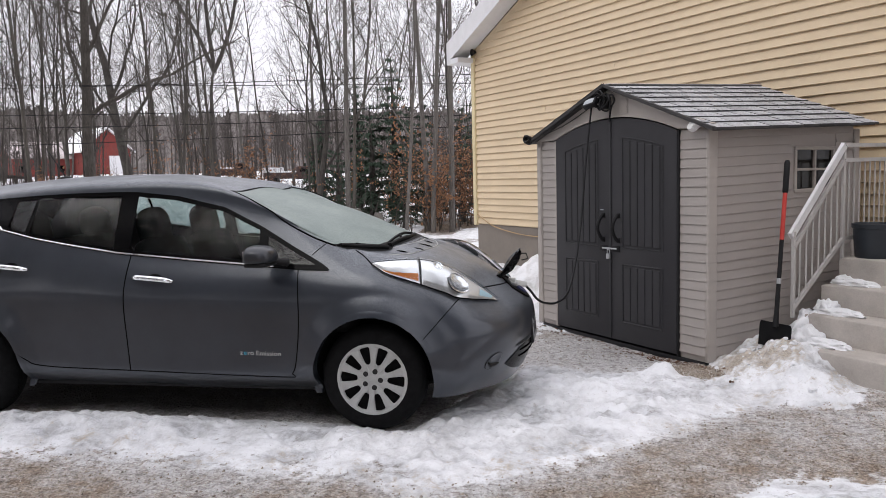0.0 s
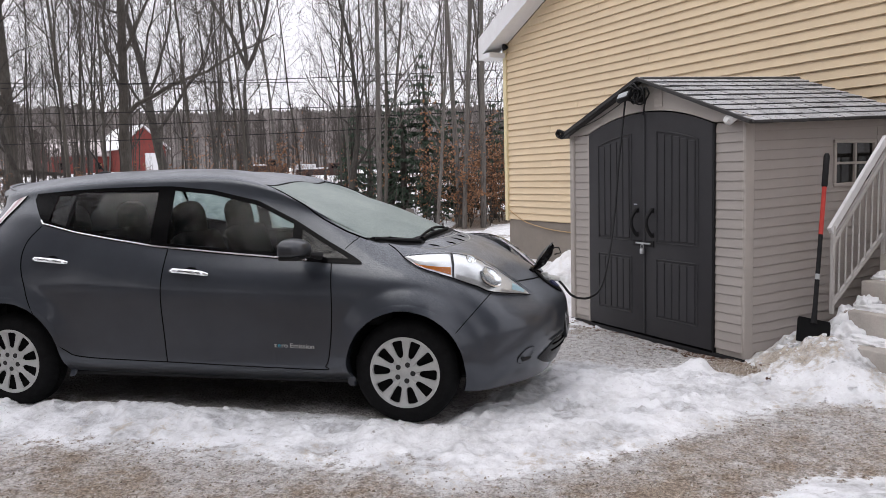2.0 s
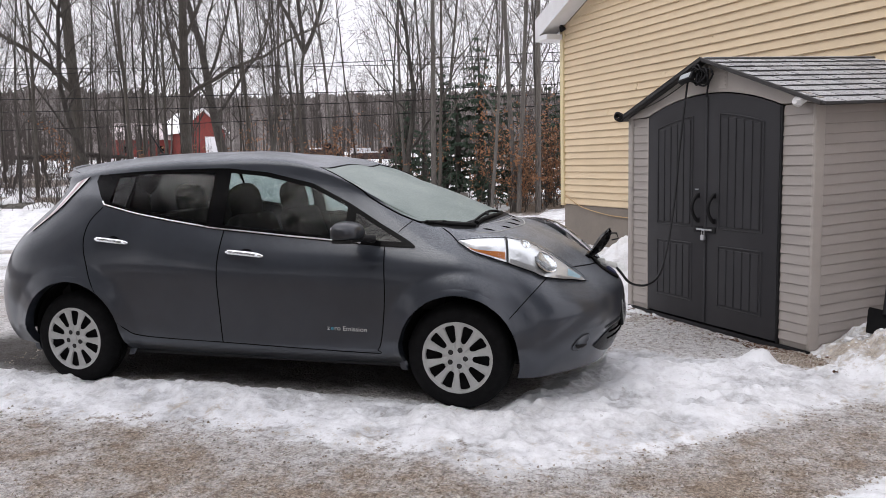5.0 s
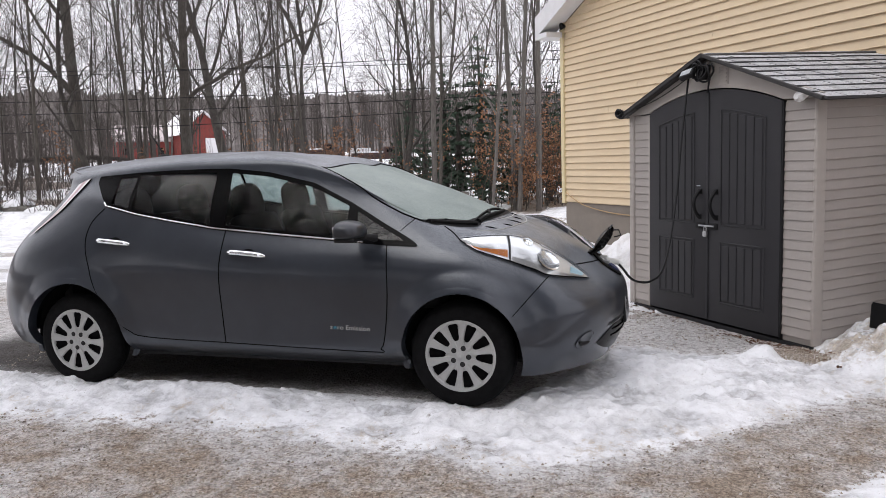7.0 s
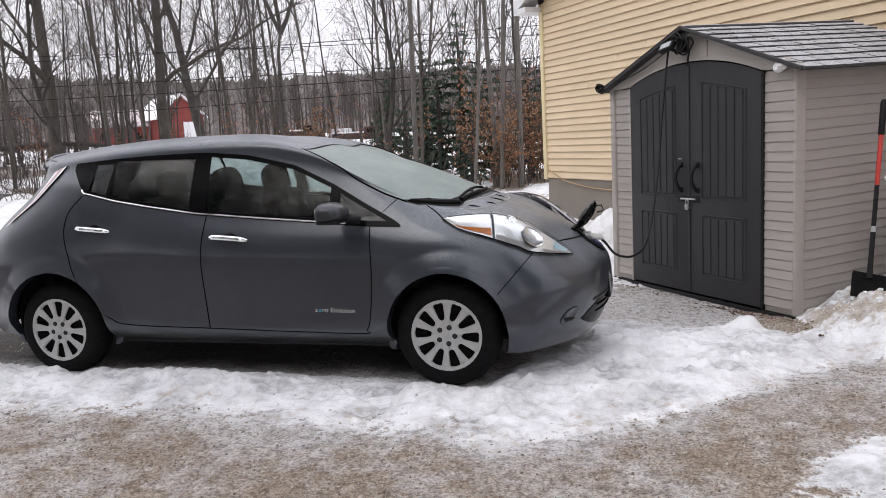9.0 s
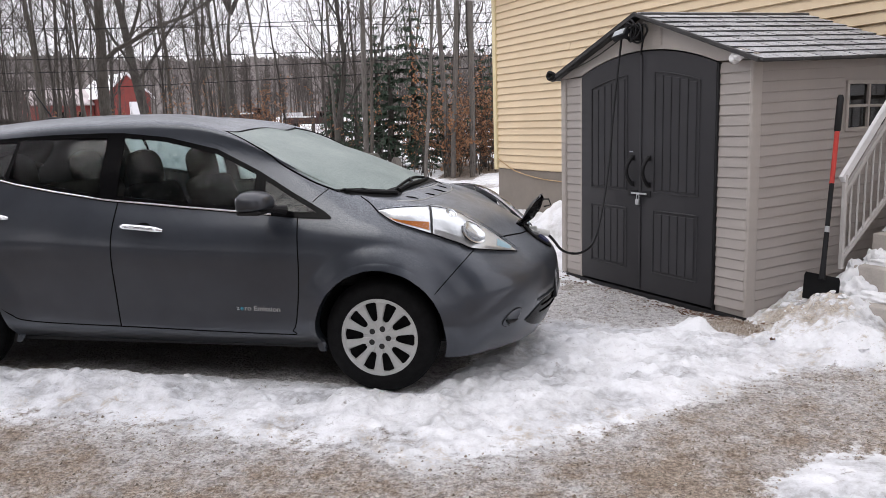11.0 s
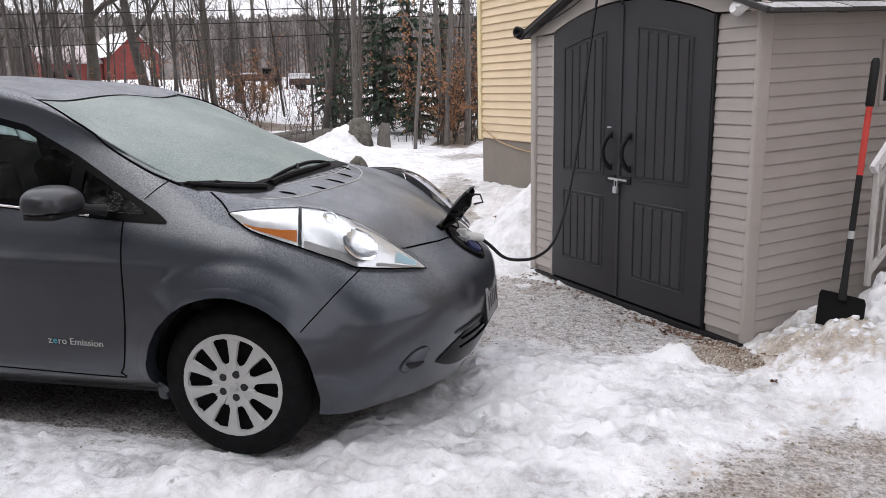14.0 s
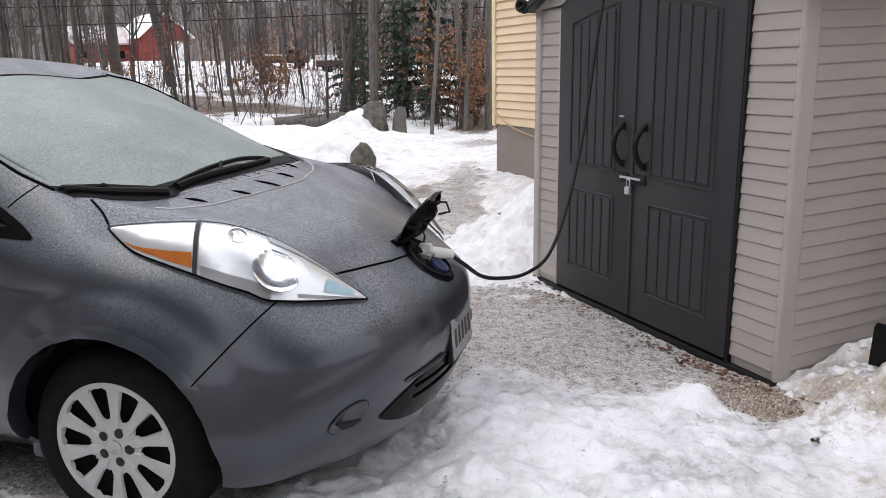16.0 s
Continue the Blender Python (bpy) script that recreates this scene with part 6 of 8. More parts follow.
    # side windows, their black frames and bright strip
    for sgn in (-1, 1):
        for a, b in ((-2.60, -0.258),):
            xs = span(a, b, 70)
            part("window_trim", side_patch(xs, lambda x: belt(x) - 0.004 if x > -2.44 else max(belt(x), 1.20 - (x + 2.44) * 1.0), lambda x: min(wtop(x), belt(x) + 0.028) if x > -2.44 else min(wtop(x), 1.245 - (x + 2.44) * 1.0), 3, sgn, 0.0035), GLOSS_BLACK, car)
            part("window_trim", side_patch(xs, lambda x: max(wtop(x) - 0.028, belt(x)), wtop, 3, sgn, 0.0035), GLOSS_BLACK, car)
        for a, b in ((-2.605, -2.415), (-2.278, -2.250), (-1.662, -1.545), (-0.715, -0.655)):
            part("pillar_trim", side_patch(span(a, b, 8), lambda x: (belt(x) if x > -2.44 else max(belt(x), 1.20 - (x + 2.44) * 1.0)), wtop, 14, sgn, 0.004), GLOSS_BLACK, car)
        for name, a, b in (("quarter_glass", -2.42, -2.270), ("rear_door_glass", -2.255, -1.652), ("front_door_glass", -1.555, -0.705), ("quarter_glass", -0.665, -0.335)):
            part(name, glass_patch(span(a, b, 24), lambda x: belt(x) + 0.018, lambda x: max(wtop(x) - 0.018, belt(x) + 0.019), 8, sgn), (QUARTER_GLASS if a > -0.7 else SIDE_GLASS) if sgn < 0 else FROST_GLASS, car, "" if sgn < 0 else "frosted side window").visible_shadow = False
        line = [(x, belt(x) + 0.004) for x in span(-2.43, -0.60, 60)]
        strip = tube(bmesh.new(), [on_side(-2.475, 1.235, sgn, 0.004), on_side(-2.455, 1.21, sgn, 0.004)] + [on_side(x, z, sgn, 0.004) for x, z in line], 0.0058, 6)
        part("chrome_strip", strip, CHROME, car, "bright chrome waist strip")
        seam("door_seam", REAR_SEAM, sgn)
        seam("door_seam", MID_SEAM, sgn)
        seam("door_seam", FRONT_SEAM, sgn)
        seam("bumper_seam", [(.315, .552), (.405, .655), (.50, .762)], sgn, 0.003, n=20)
        seam("pillar_seam", [(-.375, 1.035), (-.34, 1.068), (-.30, 1.10)], sgn, 0.0025, n=12)
        seam("bonnet_seam", [(-.12, 1.055), (-.06, 1.02), (-.005, .975)], sgn, 0.004, n=14)
        # door handles
        for hx, hz in ((-1.366, .90), (-2.348, .975)):
            dz = -0.022
            bm = bmesh.new()
            line = [(hx - 0.13 + 0.26 * t, hz + dz * (t - 0.5)) for t in (k / 14 for k in range(15))]
            pts = [on_side(x, z, sgn, 0.034 - 0.028 * abs(2 * i / 14 - 1) ** 4) for i, (x, z) in enumerate(line)]
            tube(bm, pts, [0.012, 0.016] + [0.0172] * 11 + [0.014, 0.008], 10)
            part("door_handle", bm, CHROME, car, "chrome door handle")
            bm = bmesh.new()
            cup = [[bm.verts.new(on_side(hx + 0.05 * r * math.cos(t) + 0.005, hz + 0.034 * r * math.sin(t), sgn, 0.0022)) for t in (2 * math.pi * k / 20 for k in range(20))] for r in (1.0, 0.5)]
            for k in range(20):
                bm.faces.new((cup[0][k], cup[0][(k + 1) % 20], cup[1][(k + 1) % 20], cup[1][k]))
            bm.faces.new(cup[1])
            part("handle_recess", bm, PAINT, car)
            # flat black half ellipse on the skin: painted shade of the finger recess
            bm = bmesh.new()
            arc = [bm.verts.new(on_side(hx + 0.01 + 0.048 * math.cos(t), hz + 0.004 + 0.030 * math.sin(t), sgn, 0.0032)) for t in (math.pi * k / 14 for k in range(15))]
            bm.faces.new(arc)
            part("finger_shade", bm, GLOSS_BLACK, car)
    # badge on the front doors
    for sgn in (-1,):
        at = -0.812
        for word, mat in (("z", LETTER), ("e", BADGE_BLUE), ("ro Emission", LETTER)):
            txt = bpy.data.curves.new("badge", "FONT")
            txt.body, txt.size, txt.extrude = word, 0.040, 0.001
            ob = new("badge_text", txt)
            deps = bpy.context.evaluated_depsgraph_get()
            me = bpy.data.meshes.new_from_object(ob.evaluated_get(deps))
            bpy.data.objects.remove(ob)
            wide = max(v.co.x for v in me.vertices)
            for v in me.vertices:
                v.co = on_side(at + 1.13 * v.co.x, 0.448 + v.co.y - 0.02 * (at + v.co.x + 0.79), sgn, 0.003 + v.co.z)
            at += 1.13 * wide + 0.004
            me.materials.clear()
            finish("badge", me, mat, car, "small lettering on the front door", 30)
    # arches: lips, liners, and the dark underside
    for cx, cz, rad in ARCHES:
        for sgn in (-1, 1):
            bm = bmesh.new()
            rings = []
            for k in range(49):
                t = radians(-20 + 220 * k / 48)
                row = []
                for dr, lift in ((0.036, 0.0012), (0.016, 0.0034), (-0.001, 0.0025), (-0.004, -0.012), (-0.002, -0.07)):
                    x, z = cx + (rad + dr) * math.cos(t), max(cz + (rad + dr) * math.sin(t), 0.205)
                    p = on_side(x, z, sgn, lift if lift > -0.02 else 0.0)
                    if lift < -0.02:
                        p = Vector((p.x, p.y + sgn * lift, p.z))
                    row.append(bm.verts.new(p))
                rings.append(row)
            for a, b in zip(rings, rings[1:]):
                for i in range(4):
                    bm.faces.new((a[i], a[i + 1], b[i + 1], b[i]))
            part("arch_lip", bm, PAINT, car)
            bm = bmesh.new()
            rings = [[bm.verts.new((cx + (rad + 0.004) * math.cos(t), sgn * y, max(cz + (rad + 0.004) * math.sin(t), 0.215))) for y in (0.80, 0.55)] for t in (radians(-16 + 212 * k / 30) for k in range(31))]
            for a, b in zip(rings, rings[1:]):
                bm.faces.new((a[0], b[0], b[1], a[1]))
            cap = [r[1] for r in rings]
            bm.faces.new(cap)
            part("arch_liner", bm, RUBBER, car)
    bm = bmesh.new()
    for x0, x1, w in ((0.36, 0.60, 0.55), (-0.36, 0.36, 0.54), (-2.30, -0.36, 0.735), (-3.05, -2.30, 0.54), (-3.30, -3.05, 0.54)):
        box(bm, (x0, -w, 0.205), (x1, w, 0.225))
    part("underbody", bm, BLACK, car)
    wheels(car)
    lamps(car, nearest, on_top)
    nose(car, nearest, on_side)
    cabin(car)
    fittings(car, on_side, on_top)


def cover_disc():
    """A ten-spoke wheel cover: one dished disc with rounded slots between broad flat spokes."""
    bm = bmesh.new()
    radii = [0.024, 0.045, 0.065, 0.080, 0.088, 0.091, 0.096, 0.104, 0.118, 0.138, 0.158, 0.174, 0.184, 0.189, 0.192, 0.196, 0.204, 0.213, 0.217, 0.216]
    half = {0.091: 0.35, 0.096: 0.72, 0.104: 0.92, 0.118: 1.0, 0.138: 1.03, 0.158: 1.05, 0.174: 1.06, 0.184: 1.05, 0.189: 0.99, 0.192: 0.72}
    depth = {0.196: 0.007, 0.204: 0.005, 0.213: 0.007, 0.217: 0.016, 0.216: 0.030, 0.024: 0.006}
    grid = {}
    for i, r in enumerate(radii):
        wide = half.get(r, 0.5 if r < 0.1 else 0.6) * (0.0175 + 0.0105 * (r - 0.1) / 0.08) / r
        for k in range(10):
            mid = 2 * math.pi * k / 10
            for c in range(10):
                rest = math.pi / 10 - wide
                a = (-wide, 0.0, wide, wide + rest * 0.2, wide + rest * 0.55, wide + rest)[c] if c < 6 else wide + rest + (rest * 0.45, rest * 0.8, 0, 0)[c - 6]
                if c >= 8:
                    continue
                z = depth.get(r, 0.0085)
                if c in (0, 2) and r in half:
                    z += 0.010
                elif c in (3, 7) and 0.09 < r < 0.19:
                    z += 0.0015
                if c in (0, 1, 2) and 0.06 < r < 0.0905:
                    z += 0.004
                if c in (0, 1, 2) and r in (0.192,):
                    z += 0.006
                grid[i, k, c] = bm.verts.new((r * math.cos(mid + a), r * math.sin(mid + a), z))
    order = [0, 1, 2, 3, 4, 5, 6, 7]
    for i in range(len(radii) - 1):
        slot = radii[i] in half and radii[i + 1] in half
        for k in range(10):
            for c in range(8):
                if slot and c in (0, 1):
                    continue
                n = (k, c + 1) if c < 7 else ((k + 1) % 10, 0)
                bm.faces.new((grid[i, k, c], grid[i, n[0], n[1]], grid[i + 1, n[0], n[1]], grid[i + 1, k, c]))
    return bm


def wheels(car):
    tyre = bmesh.new()
    prof = [(0.205, 0.012), (0.222, 0.004), (0.262, 0.0), (0.290, 0.012), (0.306, 0.035), (0.312, 0.05)]
    prof += [(0.316, 0.058), (0.316, 0.082), (0.309, 0.083), (0.309, 0.088), (0.316, 0.089), (0.316, 0.112), (0.309, 0.113), (0.309, 0.118), (0.316, 0.119), (0.316, 0.145)]
    prof += [(0.312, 0.155), (0.306, 0.168), (0.29, 0.19), (0.262, 0.203), (0.21, 0.195)]
    lathe(tyre, prof, 64)
    cover = cover_disc()
    back = bmesh.new()
    lathe(back, [(0.0, 0.06), (0.12, 0.055), (0.19, 0.045), (0.215, 0.03), (0.215, 0.19)], 40)
    hub_cap = bmesh.new()
    lathe(hub_cap, [(0.0, -0.0005), (0.022, 0.0005), (0.0255, 0.003)], 24)
    bm = hub_cap
    for dy in (-0.006, 0.0, 0.006):
        box(bm, (-0.014 + abs(dy), dy - 0.0014, -0.0022), (0.014 - abs(dy), dy + 0.0014, 0.0))
    # raised disc with its nut, coloured dark for the shade inside the nut hole
    nut = bmesh.new()
    lathe(nut, [(0.0, 0.0050), (0.0075, 0.0052), (0.008, 0.0064), (0.0148, 0.0064), (0.0158, 0.0072), (0.0160, 0.02)], 16)
    meshes = {}
    for name, bm, mat in (("tyre", tyre, RUBBER), ("wheel_cover", cover, SILVER), ("rim", back, RUBBER), ("centre_cap", hub_cap, SILVER), ("nut_hole", nut, NUT_SHADE)):
        bmesh.ops.recalc_face_normals(bm, faces=bm.faces)
        me = bpy.data.meshes.new(name)
        bm.to_mesh(me)
        bm.free()
        me.materials.append(mat)
        me.shade_smooth()
        me.set_sharp_from_angle(angle=radians(40))
        meshes[name] = me
    for x, turn in ((0.0, 4), (-2.70, 22)):
        for sgn in (-1, 1):
            w = new("wheel")
            w.parent = car
            w.matrix_local = Matrix.Translation((x, sgn * 0.866, 0.308)) @ Matrix.Rotation(radians(90 if sgn < 0 else -90), 4, "X") @ Matrix.Rotation(math.pi, 4, "X") @ Matrix.Rotation(radians(turn), 4, "Z")
            for name, me in meshes.items():
                if name == "nut_hole":
                    for k in range(5):
                        t = 2 * math.pi * k / 5
                        shared(name, me, w, Matrix.Translation((0.050 * math.cos(t), 0.050 * math.sin(t), 0)))
                else:
                    shared(name, me, w, Matrix.Identity(4))


def lamps(car, nearest, on_top):
    for sgn in (-1, 1):
        low = curve_points([(-.012, .757, .976), (.044, .780, .944), (.10, .794, .915), (.193, .794, .885), (.287, .783, .853)], 14)
        low += curve_points([(.287, .783, .853), (.374, .762, .818), (.433, .737, .793), (.484, .714, .765), (.59, .607, .738), (.70, .466, .711)], 28)[1:]
        high = curve_points([(-.012, .753, .981), (.065, .734, .982), (.162, .704, .980), (.241, .668, .974)], 14)
        high += curve_points([(.241, .668, .974), (.34, .612, .946), (.43, .562, .901), (.52, .52, .84), (.62, .488, .77), (.70, .463, .713)], 28)[1:]
        lift = lambda u, v: 0.002 + 0.048 * max(0.0, math.sin(math.pi * min(1, u))) ** 0.6 * max(0.0, math.sin(math.pi * (0.05 + 0.81 * v ** 1.5))) ** 0.8
        lamp = new("headlight")
        lamp.parent = car
        tagged(lamp, "large clear headlight with amber marker")

        def point(u, v, extra):
            i = min(int(u * 40), 39)
            f = u * 40 - i
            a, b = low[i].lerp(low[i + 1], f), high[i].lerp(high[i + 1], f)
            p = a.lerp(b, v)
            q = nearest((p.x, sgn * p.y, p.z), 0.003 + extra)
            p = Vector((p.x, sgn * p.y, p.z))
            # keep the edges where they are and raise the middle
            out = (q - nearest((p.x, p.y, p.z), 0.0)).normalized()
            return q + out * lift(u, v)

        def sheet_of(u0, u1, v0, v1, nu, nv, extra, holes=()):
            bm = bmesh.new()
            rows = [[bm.verts.new(point(u0 + (u1 - u0) * i / nu, v0 + (v1 - v0) * j / nv, extra)) for i in range(nu + 1)] for j in range(nv + 1)]
            for a, b in zip(rows, rows[1:]):
                for i in range(nu):
                    if all(((a[i].co + b[i + 1].co) / 2 - c).length > r * 0.93 for c, r in holes):
                        bm.faces.new((a[i], a[i + 1], b[i + 1], b[i]))
            return bm

        def amber_sheet():
            bm = bmesh.new()
            rows = [[bm.verts.new(point(0.09 + 0.225 * i / 14, 0.09 + (0.05 + 0.20 * i / 14) * j / 5, 0.004)) for i in range(15)] for j in range(6)]
            for a, b in zip(rows, rows[1:]):
                for i in range(14):
                    bm.faces.new((a[i], a[i + 1], b[i + 1], b[i]))
            return bm

        part("reflector", sheet_of(0.01, 0.325, 0.02, 0.98, 20, 10, 0.0), REFLECTOR, lamp, "bright marker reflector")
        bowls = [(point(0.60, 0.42, 0.0), 0.072), (point(0.455, 0.74, 0.0), 0.030)]
        part("reflector", sheet_of(0.333, 0.99, 0.02, 0.98, 80, 30, 0.0, bowls), REFLECTOR, lamp, "bright main reflector")
        part("divider", sheet_of(0.320, 0.334, 0.0, 1.0, 3, 10, 0.010), SHED_DARK, lamp)
        part("amber_marker", amber_sheet(), AMBER, lamp, "amber side marker")
        part("blue_lens", sheet_of(0.80, 0.93, 0.20, 0.52, 10, 5, 0.004), BLUE_LENS, lamp, "pale blue lens tip")
        part("bezel", sheet_of(0.345, 0.60, 0.025, 0.17, 24, 3, 0.003), LAMP_BEZEL, lamp, "dull grey inner bezel")
        part("bezel", sheet_of(0.56, 0.95, 0.80, 0.985, 40, 4, 0.003), LAMP_HAZE, lamp, "pale grey inner bezel")
        part("shelf", sheet_of(0.70, 0.97, 0.06, 0.13, 24, 3, 0.004), LAMP_BEZEL, lamp)
        for (c, r), turn in zip(bowls, (0.5, 0.4)):
            n = (nearest(c, 0.05) - nearest(c, 0.0)).normalized()
            m = Matrix.Translation(c + n * 0.003) @ n.to_track_quat("Z", "Y").to_matrix().to_4x4()
            part("reflector_bowl", lathe(bmesh.new(), [(r * 1.05, -0.002), (r * 0.95, -0.003), (r * 0.78, -0.009), (r * 0.45, -0.013), (0, -0.008)], 24, m), BOWL, lamp, "faceted bright bowl", 20)
        part("cover", sheet_of(0.0, 1.0, 0.0, 1.0, 40, 14, 0.016), LAMP_GLASS, lamp, "clear lamp cover").visible_shadow = False
        part("lamp_seal", tube(bmesh.new(), [point(k / 60, 0.0, 0.003) for k in range(61)], 0.0030, 6), SEAM, lamp)
        part("lamp_edge", tube(bmesh.new(), [point(k / 60, 1.0, 0.003) for k in range(61)], 0.0022, 6), MIRROR_GREY, lamp)


def nose(car, nearest, on_side):
    front = lambda y, z, lift: nearest_front(nearest, y, z, lift)
    # bonnet front edge
    gap = [(.10, .742), (.213, .711), (.353, .645), (.468, .591)]
    for sgn in (-1, 1):
        line = [nearest((lerp_table(gap, y), sgn * y, 0.80 - 0.02 * y), 0.0) for y in [0.10 + 0.368 * k / 20 for k in range(21)]]
        part("bonnet_gap", tube(bmesh.new(), line, 0.0045, 6), SEAM, car)
    # lower grille, its bright strip, the plate and the fog lamp pockets
    bm = bmesh.new()
    cols = []
    for k in range(41):
        y = -0.53 + 1.06 * k / 40
        t = 1 - (abs(y) / 0.53) ** 4
        z0, z1 = 0.335 - 0.075 * t, 0.342 + 0.098 * t
        cols.append([bm.verts.new(front(y, z0 + (z1 - z0) * j / 5, 0.005)) for j in range(6)])
    for a, b in zip(cols, cols[1:]):
        for j in range(5):
            bm.faces.new((a[j], b[j], b[j + 1], a[j + 1]))
    part("lower_grille", bm, GLOSS_BLACK, car, "black lower air intake")
    for z_off in (0.0, 0.04):
        line = [front(y, 0.355 + z_off, 0.007) for y in [-0.38 + 0.76 * k / 24 for k in range(25)]]
        part("grille_bar", tube(bmesh.new(), line, 0.005, 6), GLOSS_BLACK, car)
    for sgn in (-1, 1):
        line = [front(sgn * y, 0.452 - 0.02 * (y / 0.44) ** 2, 0.005) for y in [0.19 + 0.25 * k / 20 for k in range(21)]]
        part("intake_strip", tube(bmesh.new(), line, [0.002] + [0.0075] * 19 + [0.002], 8), MIRROR_GREY, car, "satin grey strip over the air intake")
    plate_at = Matrix.Translation(front(0, 0.474, 0.002)) @ Matrix.Rotation(radians(-4), 4, "Y")
    part("plate_holder", boxed((-0.02, -0.15, -0.088), (0.0, 0.15, 0.088), 0.006, 2, plate_at), BLACK, car)
    plate = part("number_plate", boxed((-0.002, -0.143, -0.076), (0.004, 0.143, 0.076), 0.003, 2, plate_at), PLATE, car, "grubby pale number plate")
    for k in range(5):
        y = -0.10 + 0.05 * k
        part("plate_mark", boxed((0.003, y - 0.014, -0.035), (0.005, y + 0.014, 0.035), 0, 1, plate_at), SHED_DARK, plate)
    for sgn in (-1, 1):
        bm = bmesh.new()
        ring = []
        for r, lift in ((1.0, 0.004), (0.82, 0.006), (0.7, 0.003), (0.0, 0.002)):
            row = []
            for k in range(24):
                t = 2 * math.pi * k / 24
                y = 0.636 + 0.055 * r * math.cos(t) - 0.012 * r * math.sin(t)
                z = 0.382 + 0.046 * r * math.sin(t) - 0.012 * r * math.cos(t)
                row.append(bm.verts.new(front(sgn * y, z, lift)))
            ring.append(row)
        for a, b in zip(ring, ring[1:]):
            for k in range(24):
                bm.faces.new((a[k], a[(k + 1) % 24], b[(k + 1) % 24], b[k]))
        bmesh.ops.remove_doubles(bm, verts=bm.verts, dist=0.0005)
        part("fog_pocket", bm, PAINT, car)
        line = [front(sgn * (0.636 + 0.053 * math.cos(t) - 0.012 * math.sin(t)), 0.382 + 0.044 * math.sin(t) - 0.012 * math.cos(t), 0.003) for t in (2 * math.pi * k / 30 for k in range(31))]
        part("fog_rim", tube(bmesh.new(), line, 0.0018, 6, caps=False), SEAM, car)
        line = [front(sgn * y, z, 0.006) for y, z in ((0.60, 0.362), (0.63, 0.358), (0.655, 0.36), (0.672, 0.372))]
        part("fog_blank", tube(bmesh.new(), line, [0.004, 0.012, 0.011, 0.004], 8), BLACK, car)
    # charge port in the nose, its lid standing open, and the plug
    bm = bmesh.new()
    ring = []
    for r, lift in ((1.0, 0.004), (0.90, 0.009), (0.84, 0.0035), (0.0, 0.003)):
        ring.append([bm.verts.new(nearest((0.775 + 0.085 * r * math.cos(t), 0.125 * r * math.sin(t), 0.745 - 0.085 * r * math.cos(t)), lift)) for t in (2 * math.pi * k / 28 for k in range(28))])
    for a, b in zip(ring, ring[1:]):
        for k in range(28):
            bm.faces.new((a[k], a[(k + 1) % 28], b[(k + 1) % 28], b[k]))
    bmesh.ops.remove_doubles(bm, verts=bm.verts, dist=0.0005)
    part("charge_port", bm, GLOSS_BLACK, car, "black charge port recess")
    c = nearest((0.775, 0, 0.74), 0.0)
    n = (nearest((0.775, 0, 0.74), 0.05) - c).normalized()
    m = Matrix.Translation(c) @ n.to_track_quat("Z", "Y").to_matrix().to_4x4()
    part("port_flap", boxed((-0.030, -0.010, 0.010), (0.030, 0.050, 0.017), 0.004, 2, m @ Matrix.Rotation(radians(-24), 4, "X")), STEEL, car, "grey inner flap of the port")
    part("port_rim", tube(bmesh.new(), [nearest((0.775 + 0.068 * math.cos(t), 0.100 * math.sin(t), 0.745 - 0.068 * math.cos(t)), 0.010) for t in (radians(-150 + 6 * k) for k in range(26))], 0.006, 8), BLACK, car)
    for dy in (-0.048,):
        part("socket", lathe(bmesh.new(), [(0, 0.012), (0.028, 0.012), (0.034, 0.018), (0.038, 0.014), (0.038, -0.01)], 20, m @ Matrix.Translation((0, dy, 0))), PORT_BLUE, car, "dark blue charging socket")
    hinge = nearest((0.665, 0, 0.80), 0.012)
    tip = Vector((0.805, 0, 0.995))
    d = (tip - hinge).normalized()
    nrm = Vector((-d.z, 0, d.x))
    length = (tip - hinge).length
    rows = []
    bm = bmesh.new()
    for j in range(13):
        t = j / 12
        w = 0.135 * math.sin(math.pi * (0.20 + 0.62 * t)) ** 0.7
        row = [bm.verts.new(hinge + d * (length * t) + Vector((0, w * (i / 8 - 0.5) * 2, 0)) + nrm * (0.018 * math.sin(math.pi * t) - 0.012 * (i / 4 - 1) ** 2)) for i in range(9)]
        rows.append(row)
    for a, b in zip(rows, rows[1:]):
        for i in range(8):
            bm.faces.new((a[i], a[i + 1], b[i + 1], b[i]))
    bmesh.ops.solidify(bm, geom=bm.faces[:], thickness=0.012)
    lid = part("port_lid", bm, PAINT, car, "charge port lid standing open")
    bm = bmesh.new()
    rows = []
    rough = random.Random(4)
    for j in range(15):
        t = 0.03 + 0.92 * j / 14
        w = 0.125 * math.sin(math.pi * (0.20 + 0.62 * t)) ** 0.7
        thick = 0.012 + 0.036 * math.sin(math.pi * (0.15 + 0.75 * t))
        row = []
        for i in range(11):
            u = i / 5 - 1
            deep = thick * (1 - abs(u) ** 3) + (rough.uniform(-0.009, 0.006) if 0 < i < 10 and 0 < j < 14 else 0)
            row.append(bm.verts.new(hinge + d * (length * t) + Vector((0, w * u, 0)) - nrm * deep))
        rows.append(row)
    for a, b in zip(rows, rows[1:]):
        for i in range(10):
            bm.faces.new((a[i], a[i + 1], b[i + 1], b[i]))
    part("lid_rib_panel", bm, GLOSS_BLACK, lid, "black ribbed lining of the lid", 20)
